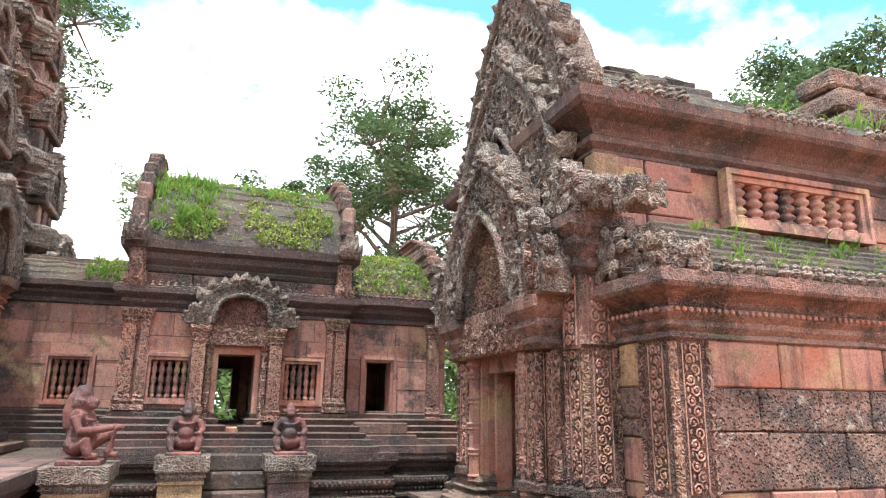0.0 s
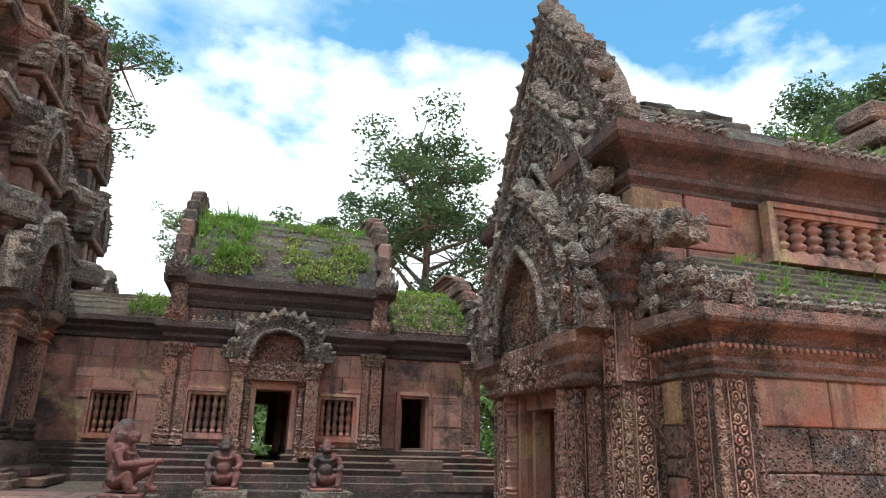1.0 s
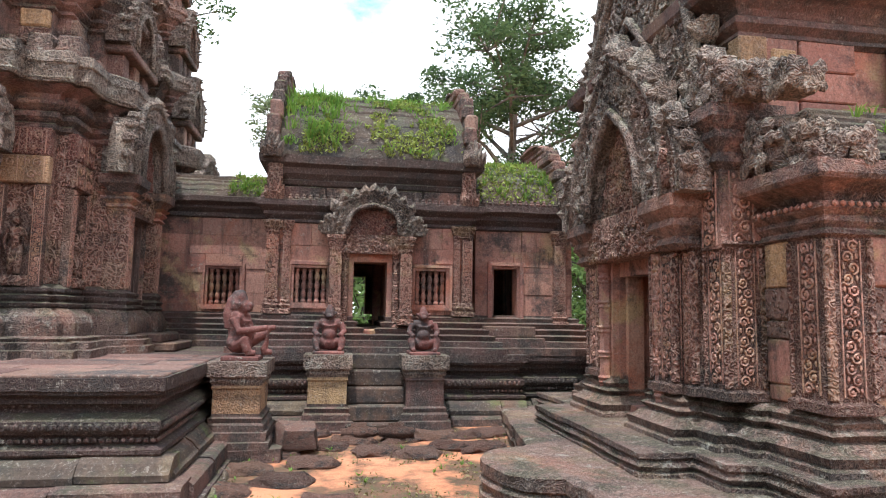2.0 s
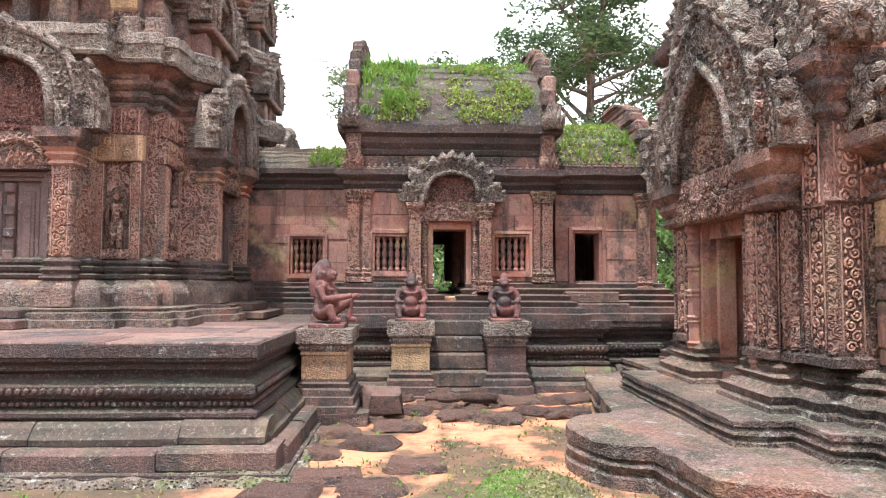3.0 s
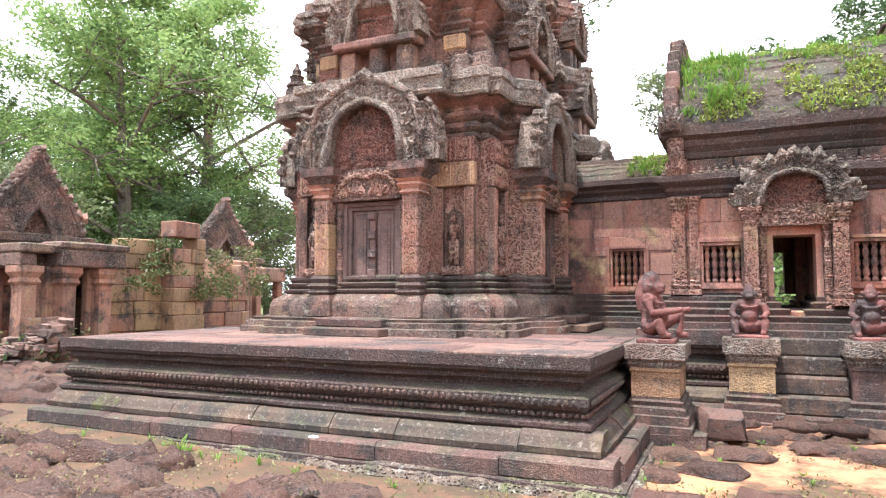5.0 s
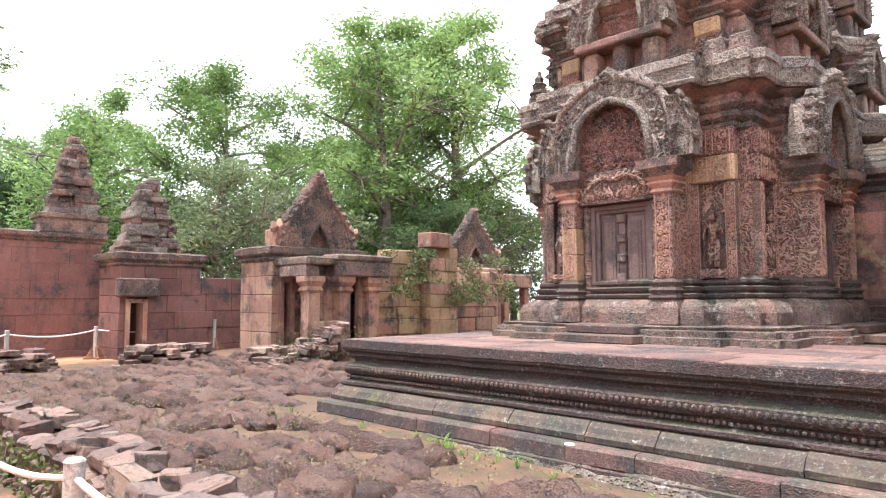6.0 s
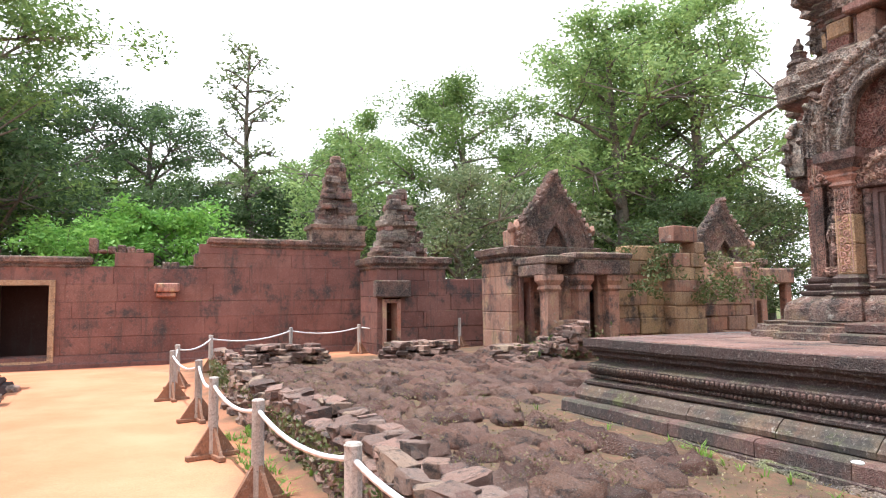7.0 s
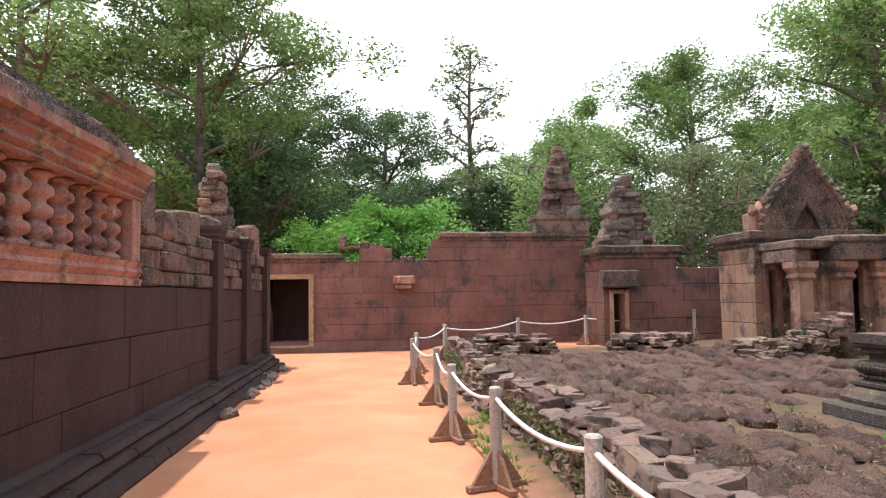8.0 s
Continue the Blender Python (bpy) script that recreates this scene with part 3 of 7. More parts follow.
def relief_figure(parent, m, h, mat, seed=0):
    """A standing figure carved in a niche, as a plain shape, under a small arch."""
    t = bmesh.new()
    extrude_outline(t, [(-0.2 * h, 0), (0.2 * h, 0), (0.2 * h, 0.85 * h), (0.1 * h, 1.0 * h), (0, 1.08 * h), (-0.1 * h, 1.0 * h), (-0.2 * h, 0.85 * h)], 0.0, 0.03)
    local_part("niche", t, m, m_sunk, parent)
    t = bmesh.new()
    tube(t, [(-0.05 * h, -0.02, 0.03 * h), (-0.05 * h, -0.03, 0.45 * h)], [0.045 * h, 0.07 * h], 6)
    tube(t, [(0.05 * h, -0.02, 0.03 * h), (0.05 * h, -0.03, 0.45 * h)], [0.045 * h, 0.07 * h], 6)
    blob(t, (0, -0.03, 0.45 * h), 0.1 * h, 1.1, 0.6, 0.8, 1)
    tube(t, [(0, -0.03, 0.45 * h), (0, -0.04, 0.58 * h), (0, -0.03, 0.75 * h)], [0.08 * h, 0.065 * h, 0.09 * h], 7)
    blob(t, (0, -0.04, 0.86 * h), 0.062 * h, 1, 1, 1.15, 1)
    blob(t, (0, -0.04, 0.95 * h), 0.04 * h, 1, 1, 1.2, 1)
    tube(t, [(-0.1 * h, -0.03, 0.73 * h), (-0.16 * h, -0.04, 0.55 * h), (-0.1 * h, -0.06, 0.42 * h)], 0.03 * h, 5)
    tube(t, [(0.1 * h, -0.03, 0.73 * h), (0.17 * h, -0.05, 0.58 * h), (0.1 * h, -0.08, 0.66 * h)], 0.03 * h, 5)
    local_part("relief_figure", t, m, m_carved, parent, smooth=True)


def antefix(parent, x, y, z, h, mat, seg=4):
    t = bmesh.new()
    rows = [(0.5, 0), (0.5, 0.1), (0.36, 0.13), (0.36, 0.3), (0.48, 0.34), (0.44, 0.42), (0.28, 0.46), (0.3, 0.58), (0.36, 0.62), (0.2, 0.68), (0.22, 0.8), (0.1, 0.88), (0.06, 1.0)]
    lathe(t, x, y, [(r * h * 0.62, z + b * h) for r, b in rows], seg * 2)
    rough_verts(t, 0.02 * h, 5)
    part("antefix", t, mat, parent)


# ---- ground ----
def smooth01(a, b, v):
    t = min(1.0, max(0.0, (v - a) / (b - a)))
    return t * t * (3 - 2 * t)


def ground_z(x, y):
    court = -0.02 + 0.13 * smooth01(6.0, 8.6, y) + 0.08 * smooth01(-2.0, -5.0, x)
    z = -0.08 + (court + 0.08) * smooth01(1.5, 2.4, y)
    z += 0.012 * noise.noise(Vector((x * 1.3, y * 1.3, 0))) + 0.006 * noise.noise(Vector((x * 5, y * 5, 2)))
    return z


def make_ground():
    bm = bmesh.new()
    xs = [-600, -150, -60, -34] + [-22 + 0.28 * i for i in range(115)] + [14, 30, 80, 600]
    ys = [-600, -120, -40, -12] + [-3.5 + 0.28 * i for i in range(60)] + [17, 30, 60, 150, 600]
    grid = [[bm.verts.new((x, y, ground_z(x, y) if -22.5 < x < 12 and -4 < y < 15 else -0.06)) for y in ys] for x in xs]
    for i in range(len(xs) - 1):
        for j in range(len(ys) - 1):
            bm.faces.new((grid[i][j], grid[i + 1][j], grid[i + 1][j + 1], grid[i][j + 1]))
    m, n, l, p = nodes_of("ground_soil_and_sand")
    v = n.new("ShaderNodeTexCoord").outputs["Object"]
    sep = n.new("ShaderNodeSeparateXYZ")
    l.new(v, sep.inputs[0])
    wob = mathn(n, l, "MULTIPLY", mathn(n, l, "SUBTRACT", noise_node(n, l, v, 1.6, 6, 0.6), 0.5), 1.1)
    ny = mathn(n, l, "ADD", sep.outputs[1], wob)
    nx = mathn(n, l, "ADD", sep.outputs[0], mathn(n, l, "MULTIPLY", wob, 2.0))
    sand = mix(n, l, ramp(n, l, noise_node(n, l, v, 0.8, 7, 0.6), 0.35, 0.65), (0.48, 0.187, 0.095), (0.57, 0.248, 0.138))
    soil = mix(n, l, ramp(n, l, noise_node(n, l, v, 2.2, 8, 0.7), 0.38, 0.62), (0.17, 0.092, 0.058), (0.085, 0.062, 0.043))
    soil = mix(n, l, ramp(n, l, noise_node(n, l, v, 14, 6, 0.7), 0.52, 0.62), soil, (0.1, 0.085, 0.045))
    field = mix(n, l, ramp(n, l, noise_node(n, l, v, 0.5, 6), 0.4, 0.6), (0.07, 0.1, 0.03), (0.16, 0.13, 0.06))
    to_court = ramp(n, l, mathn(n, l, "MULTIPLY", mathn(n, l, "SUBTRACT", ny, 1.15), 1.4), 0.0, 1.0)
    open_sand = mathn(n, l, "MULTIPLY", ramp(n, l, mathn(n, l, "MULTIPLY", mathn(n, l, "ADD", nx, 1.3), 1.0), 0.0, 1.0), ramp(n, l, noise_node(n, l, v, 1.3, 7, 0.65), 0.46, 0.58))
    west = ramp(n, l, mathn(n, l, "MULTIPLY", mathn(n, l, "ADD", nx, 15.5), -0.8), 0.0, 1.0)
    keep = mathn(n, l, "MAXIMUM", open_sand, west)
    col = mix(n, l, mathn(n, l, "MULTIPLY", to_court, mathn(n, l, "SUBTRACT", 1.0, keep)), sand, soil)
    far = ramp(n, l, mathn(n, l, "MULTIPLY", mathn(n, l, "ADD", sep.outputs[0], 19.5), -0.5), 0.0, 1.0)
    col = mix(n, l, far, col, field)
    col = mix(n, l, 0.3, col, ramp(n, l, noise_node(n, l, v, 80, 3, 0.7), 0.25, 0.75, (0.3, 0.3, 0.3, 1), (1, 1, 1, 1)), "OVERLAY")
    l.new(col, p.inputs["Base Color"])
    p.inputs["Roughness"].default_value = 0.95
    p.inputs["Specular IOR Level"].default_value = 0.12
    bp = n.new("ShaderNodeBump")
    bp.inputs["Strength"].default_value, bp.inputs["Distance"].default_value = 0.4, 0.03
    l.new(mathn(n, l, "ADD", noise_node(n, l, v, 30, 6, 0.7), noise_node(n, l, v, 5, 4, 0.6)), bp.inputs["Height"])
    l.new(bp.outputs["Normal"], p.inputs["Normal"])
    for f in bm.faces:
        f.smooth = True
    g = part("ground", bm, m)
    tagged(g, "orange sand path and patchy court soil", "ground", kind="structure")


make_ground()

# ---- terrace ----
TZ = 0.95
m_found = stone("mossy_foundation", (0.13, 0.1, 0.075), (0.22, 0.17, 0.13), black=0.5, pale=0.6, green=0.8, bump=1.0, deep=0.04, pits=0.8, streak=0.0, speckle=0.6)
TERRACE_PROFILE = [(0.3, -0.25), (0.28, 0.06), (0.17, 0.07), (0.17, 0.2), (0.06, 0.22), (0.06, 0.28), (0.0, 0.33), (-0.06, 0.385),
                   (-0.02, 0.39), (0.0, 0.41), (0.0, 0.44), (-0.04, 0.455), (-0.08, 0.47), (-0.08, 0.52), (-0.04, 0.54), (-0.02, 0.57), (-0.02, 0.63), (-0.05, 0.66), (-0.12, 0.68), (-0.12, 0.72), (-0.06, 0.75), (-0.07, 0.79), (-0.01, 0.82),
                   (-0.01, 0.845), (0.01, 0.85), (0.01, 0.945)]
TERRACE_PLAN = [(-6.27, 5.53), (-0.43, 5.53), (-0.43, 8.62), (3.15, 8.62), (3.15, 8.9), (7.5, 8.9), (7.5, 20.0), (-6.27, 20.0)]
terrace = thing("temple_terrace", "blackened moulded sandstone terrace with bead courses", "terrace", (-3.3, 7, 0))
t = bmesh.new()
sweep(t, TERRACE_PLAN, TERRACE_PROFILE, 0.3, 0.012, True, 2.2)
part("moulded_base", t, m_black, terrace)


def course_run(parent, x0, y0, x1, y1, rows, mat, seed, lo=0.6, hi=1.2):
    """A course of separate stones with a moulded front along a line; outward is to the right of its direction."""
    r = random.Random(seed)
    d = Vector((x1 - x0, y1 - y0))
    u = d.normalized()
    out = Vector((u.y, -u.x))
    at = 0.0
    while at < d.length - 0.01:
        e = at + r.uniform(lo, hi)
        e = e if d.length - e > 0.3 else d.length
        t = bmesh.new()
        j, up = r.uniform(-0.008, 0.008), r.uniform(-0.006, 0.006)
        ends = []
        for a in (at + 0.004, at + (e - at) / 3, at + (e - at) * 2 / 3, e - 0.004):
            c = Vector((x0, y0)) + u * a
            ends.append([t.verts.new((c.x + out.x * (o + j), c.y + out.y * (o + j), z + up)) for o, z in rows])
        for p, q in zip(ends, ends[1:]):
            for i in range(len(rows)):
                k = (i + 1) % len(rows)
                t.faces.new((p[i], p[k], q[k], q[i]))
        t.faces.new(ends[0])
        t.faces.new(list(reversed(ends[-1])))
        rough_verts(t, 0.007, 5)
        part("course_stone", t, mat, parent)
        at = e


LEDGE = [(-0.1, 0.05), (0.22, 0.055), (0.235, 0.075), (0.23, 0.19), (0.2, 0.215), (-0.1, 0.225)]
SLOPE = [(-0.2, 0.228), (0.1, 0.228), (0.105, 0.275), (0.08, 0.3), (0.05, 0.345), (-0.01, 0.385), (-0.2, 0.388)]
for k, (x0, y0, x1, y1, e) in enumerate(((-6.27, 5.53, -0.43, 5.53, 1), (-0.43, 5.53, -0.43, 7.1, 0), (-0.1, 8.62, 0.45, 8.62, 0), (2.05, 8.62, 3.15, 8.62, 0), (3.3, 8.9, 7.4, 8.9, 0))):
    u = Vector((x1 - x0, y1 - y0)).normalized()
    for rows, o, q in ((LEDGE, 0.2, m_dark), (SLOPE, 0.09, m_course)):
        course_run(terrace, x0 - u.x * o * e, y0 - u.y * o * e, x1 + u.x * o * e, y1 + u.y * o * e, rows, q, 70 + k)
t = bmesh.new()
sweep(t, TERRACE_PLAN, [(0.3, -0.3), (0.33, -0.02), (0.3, 0.03), (0.24, 0.06)], 0.09, 0.035, True, 6)
part("rough_foundation", t, m_found, terrace, "mossy rough stone foundation")
# bead row and lotus row on the faces in view
for z, r, gap, off in ((0.497, 0.02, 0.05, -0.045), (0.6, 0.022, 0.06, 0.0), (0.735, 0.016, 0.055, -0.1)):
    t = bmesh.new()
    for (x0, y0), (x1, y1) in (((-6.2, 5.53), (-0.45, 5.53)), ((-0.43, 5.6), (-0.43, 7.0)), ((0.0, 8.62), (3.15, 8.62)), ((3.2, 8.9), (5, 8.9))):
        d = Vector((x1 - x0, y1 - y0))
        nrm = Vector((d.y, -d.x)).normalized()
        for k in range(int(d.length / gap)):
            if noise.noise(Vector((x0 + k * 0.03, z * 9, y0))) > 0.33:
                continue
            c = Vector((x0, y0)) + d.normalized() * gap * k + nrm * off
            blob(t, (c.x, c.y, z), r, 1, 1, 1.25 if off == 0 else 1, 1)
    o = part("bead_course", t, m_dark, terrace)
    o["kind"] = "stuff"
# paving slabs on top
slab_top = []
rs = random.Random(5)
y = 5.56
while y < 8.0:
    d = rs.uniform(0.45, 0.7)
    x = -6.24
    while x < -0.5:
        w = rs.uniform(0.6, 1.3)
        slab_top.append((x, min(x + w, -0.45), y, min(y + d, 8.3)))
        x += w
    y += d


m_slab = stone("terrace_slab_stone", (0.12, 0.066, 0.054), (0.2, 0.118, 0.093), black=0.5, pale=0.25, green=0.1, bump=0.5, streak=0.0, vary=0.35)
for x0, x1, y0, y1 in slab_top:
    t = bmesh.new()
    bevel_box(t, x0 + 0.006, x1 - 0.006, y0 + 0.006, y1 - 0.006, 0.90, 0.955 + rs.uniform(-0.004, 0.006), 0.01, 0.004)
    part("slab", t, m_slab, terrace)

# ---- corner pedestal of the lion guardian, step pedestals, stairs ----
PEDESTAL_ROWS = [(0.14, 0.0), (0.14, 0.1), (0.11, 0.11), (0.11, 0.2), (0.08, 0.21), (0.08, 0.28), (0.05, 0.3), (0.06, 0.35), (0.03, 0.37), (0.03, 0.4), (0.03, 0.66), (0.045, 0.68), (0.035, 0.71), (0.06, 0.75), (0.05, 0.78), (0.085, 0.81), (0.085, 0.97)]


def pedestal(x0, x1, y0, y1, top, base, mat, label):
    o = thing("stone_pedestal", label, "pedestal", ((x0 + x1) / 2, (y0 + y1) / 2, base), "pedestals of the guardians")
    t = bmesh.new()
    k = (top - base) / 0.97
    rows = [(d, base + z * k) for d, z in PEDESTAL_ROWS]
    sweep(t, rect(x0, x1, y0, y1), rows[:10], 0.25, 0.008)
    part("moulded_foot", t, m_dark, o)
    t = bmesh.new()
    sweep(t, rect(x0, x1, y0, y1), rows[9:13], 0.25, 0.005)
    part("die", t, mat, o, "ochre block with green stains" if mat == m_ochre else "")
    t = bmesh.new()
    sweep(t, rect(x0, x1, y0, y1), rows[12:], 0.25, 0.008)
    part("moulded_cap", t, m_lichen, o)
    return o


pedestal(-0.34, 0.04, 7.12, 7.75, 0.95, 0.12, m_ochre, "mossy carved pedestal with an ochre block")
pedestal(0.5, 0.88, 8.2, 8.62, 0.96, 0.02, m_ochre, "carved pedestal with an orange block beside the steps")
pedestal(1.62, 2.0, 8.2, 8.62, 0.96, 0.02, m_dark, "grey carved pedestal beside the steps")
t = bmesh.new()
box(t, -0.45, 0.3, 6.95, 7.9, -0.1, 0.13, 0.02)
rough_verts(t, 0.02, 4)
tagged(part("plinth_block", t, m_dark), "worn sandstone plinth under the corner pedestal", "plinth")
stairs = thing("terrace_steps", "dark worn sandstone steps between two pedestals", "steps", (1.25, 8.4, 0))
for k in range(5):
    t = bmesh.new()
    bevel_box(t, 0.905, 1.595, 8.06 + 0.125 * k, 8.66, (0.0 if k == 0 else 0.015 + 0.188 * k), 0.2 + 0.188 * k, 0.018, 0.008)
    part("step", t, m_course, stairs)
t = bmesh.new()
sweep(t, rect(0.92, 1.58, 7.98, 8.4), [(0.02, 0.0), (0.02, 0.07), (0.0, 0.09), (0.02, 0.13)], 0.2, 0.008)
part("step_foot", t, m_dark, stairs)


# ---- prasat towers ----
def false_door(o, m):
    """A carved stone door in a double frame, with its stile of square bosses."""
    t = bmesh.new()
    box(t, -0.33, 0.33, -0.01, 0.05, 1.3, 2.5)
    door = local_part("false_door", t, m, m_door, o, "grey-brown carved stone door")
    for x0, x1 in ((-0.29, -0.05), (0.05, 0.29)):
        t = bmesh.new()
        bevel_box(t, x0, x1, -0.035, 0.0, 1.38, 2.42, 0.012)
        bevel_box(t, x0 + 0.045, x1 - 0.045, -0.05, -0.03, 1.44, 2.36, 0.008)
        bevel_box(t, x0 + 0.08, x1 - 0.08, -0.058, -0.04, 1.48, 2.32, 0.006)
        local_part("door_leaf", t, m, m_door, door)
    t = bmesh.new()
    box(t, -0.04, 0.04, -0.06, 0, 1.34, 2.44)
    for k in range(5):
        bevel_box(t, -0.055, 0.055, -0.1, -0.04, 1.4 + 0.235 * k, 1.5 + 0.235 * k, 0.012)
    local_part("door_stile", t, m, m_door, door)
    for k, w in enumerate((0.0, 0.045)):
        t = bmesh.new()
        a0, b0, d = 0.4 - w, 2.56 - w, -0.09 + 0.035 * k
        box(t, -a0, -a0 + 0.05, d, 0.03, 1.3, b0)
        box(t, a0 - 0.05, a0, d, 0.03, 1.3, b0)
        box(t, -a0 + 0.05, a0 - 0.05, d, 0.03, b0 - 0.05, b0)
        box(t, -a0 + 0.05, a0 - 0.05, d, 0.03, 1.3, 1.35)
        local_part("door_frame", t, m, m_door, door)


def tower_front(o, m, seed, ang, rich):
    """One face of a tower's body: door, colonnettes, pilasters, lintel, pediment and the carved corner piers beside them."""
    rl = random.Random(seed * 7 + ang)
    false_door(o, m)
    for s2 in (-1, 1):
        t = bmesh.new()
        rows, z0, hh, rr = [(1.3, 0), (1.3, 0.06), (1.0, 0.08)], 1.3, 1.26, 0.042
        for k in range(6):
            b = 0.09 + 0.14 * k
            rows += [(1.0, b), (1.0, b + 0.07), (1.25, b + 0.085), (1.05, b + 0.1), (1.3, b + 0.115), (1.0, b + 0.13)]
        rows += [(1.0, 0.95), (1.35, 0.97), (1.35, 1.0)]
        lathe(t, s2 * 0.45, -0.09, [(rr * q, z0 + hh * b) for q, b in rows], 8)
        local_part("colonnette", t, m, m_mould, o)
        xa, xb = min(s2 * 0.51, s2 * 0.72), max(s2 * 0.51, s2 * 0.72)
        t = bmesh.new()
        sweep(t, rect(xa, xb, -0.26, 0.02), [(0.08, 1.16), (0.08, 1.34), (0.05, 1.4), (0.03, 1.42)], 0.2, 0.006)
        foot = local_part("pilaster_foot", t, m, m_base, o)
        t = bmesh.new()
        sweep(t, rect(xa, xb, -0.26, 0.02), [(0.03, 1.42), (0.06, 1.45), (0.03, 1.49), (0.06, 1.53), (0.02, 1.57), (0.04, 1.62), (0.0, 1.66)], 0.2, 0.006)
        local_part("foot_moulding", t, m, m_black, foot)
        # shaft of three differently toned blocks
        for za, zb, q in ((1.66, 1.98, m_ochre if s2 < 0 and ang == 0 else m_carved), (1.985, 2.3, m_ochre if s2 < 0 and ang == 0 else m_carved), (2.305, 2.6, m_carved)):
            t = bmesh.new()
            bevel_box(t, xa, xb, -0.26, 0.02, za, zb, 0.008, 0.003)
            local_part("shaft_block", t, m, q, o)
        if rich:
            scroll_strip(o, m @ Matrix.Translation((s2 * 0.615, -0.262, 0)), 0.17, 1.68, 2.58, m_relief)
        t = bmesh.new()
        sweep(t, rect(xa, xb, -0.26, 0.02), [(0.0, 2.6), (0.03, 2.62), (0.0, 2.66), (0.05, 2.71), (0.03, 2.74), (0.08, 2.78)], 0.2, 0.005)
        local_part("capital", t, m, m_wall, o)
        t = bmesh.new()
        sweep(t, rect(xa - 0.1, xb + 0.1, -0.34, 0.02), [(-0.06, 2.775), (-0.02, 2.84), (0.03, 2.88), (0.04, 2.98)], 0.2, 0.006)
        local_part("capital_block", t, m, m_mould, o, "heavy moulded block carrying the pediment")
        # pier: figure niche between scrolled strips, toned blocks above
        px = s2 * 0.99
        relief_figure(o, m @ Matrix.Translation((px, 0.195, 1.76)), 0.66, m_relief, seed)
        t = bmesh.new()
        bevel_box(t, px - 0.14, px + 0.14, 0.13, 0.22, 1.66, 1.76, 0.02, 0.008)
        for k in range(5):
            flame(t, px + (k - 2) * 0.055, 1.66, 0.13, 0.06, 0.11, (k - 2) * 0.15, 0.03)
        local_part("niche_pedestal", t, m, m_carved, o)
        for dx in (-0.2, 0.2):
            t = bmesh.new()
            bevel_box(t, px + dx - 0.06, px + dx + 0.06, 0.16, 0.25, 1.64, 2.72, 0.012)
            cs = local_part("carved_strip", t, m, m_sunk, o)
            if rich:
                scroll_strip(cs, m @ Matrix.Translation((px + dx, 0.158, 0)), 0.11, 1.66, 2.7, m_relief)
        for za, zb, q in ((2.73, 3.02, m_ochre if s2 > 0 and ang == 0 else m_carved), (3.025, 3.32, m_red)):
            t = bmesh.new()
            bevel_box(t, px - 0.27, px + 0.27, 0.15, 0.25, za, zb, 0.012, 0.004)
            pb = local_part("pier_block", t, m, q, o)
            if rich:
                scroll_strip(pb, m @ Matrix.Translation((px - 0.13, 0.148, 0)), 0.2, za + 0.02, zb - 0.02, q)
                scroll_strip(pb, m @ Matrix.Translation((px + 0.13, 0.148, 0)), 0.2, za + 0.02, zb - 0.02, q)
    t = bmesh.new()
    box(t, -0.52, 0.52, -0.2, 0.02, 2.57, 2.96)
    rough_verts(t, 0.008, 5)
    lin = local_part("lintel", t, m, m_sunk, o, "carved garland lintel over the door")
    t = bmesh.new()
    for s2 in (-1, 1):
        tube(t, [(0, -0.21, 2.84), (s2 * 0.14, -0.21, 2.88), (s2 * 0.3, -0.21, 2.83), (s2 * 0.42, -0.21, 2.7), (s2 * 0.47, -0.21, 2.76)], [0.03] * 5, 6)
        for k in range(7):
            flame(t, s2 * (0.05 + 0.065 * k), 2.62 + 0.012 * (k % 2), -0.2, 0.06, 0.17, s2 * 0.2, 0.03)
            flame(t, s2 * (0.03 + 0.07 * k), 2.84 - 0.012 * max(0, k - 3), -0.2, 0.055, 0.1, s2 * 0.25, 0.03)
    for k in range(50):
        blob(t, (rl.uniform(-0.5, 0.5), -0.2, rl.uniform(2.6, 2.94)), rl.uniform(0.012, 0.026), 1.2, 0.8, 1, 1)
    local_part("garland", t, m, m_carved, lin)["kind"] = "stuff"
    pediment(o, m @ Matrix.Translation((0, -0.2, 2.98)), 1.6, 1.06, m_lichen, m_red, 0.0, 0.26, 15, 0.13, 420 if rich else 20, seed + ang, naga=0.62)
    if rich:
        for k in range(2):
            t = bmesh.new()
            bevel_box(t, -0.5 + 0.06 * k, 0.5 - 0.06 * k, -0.78 + 0.16 * k, -0.3, TZ + 0.1 * k, TZ + 0.1 + 0.1 * k, 0.015, 0.01)
            local_part("doorstep", t, m, m_dark, o)


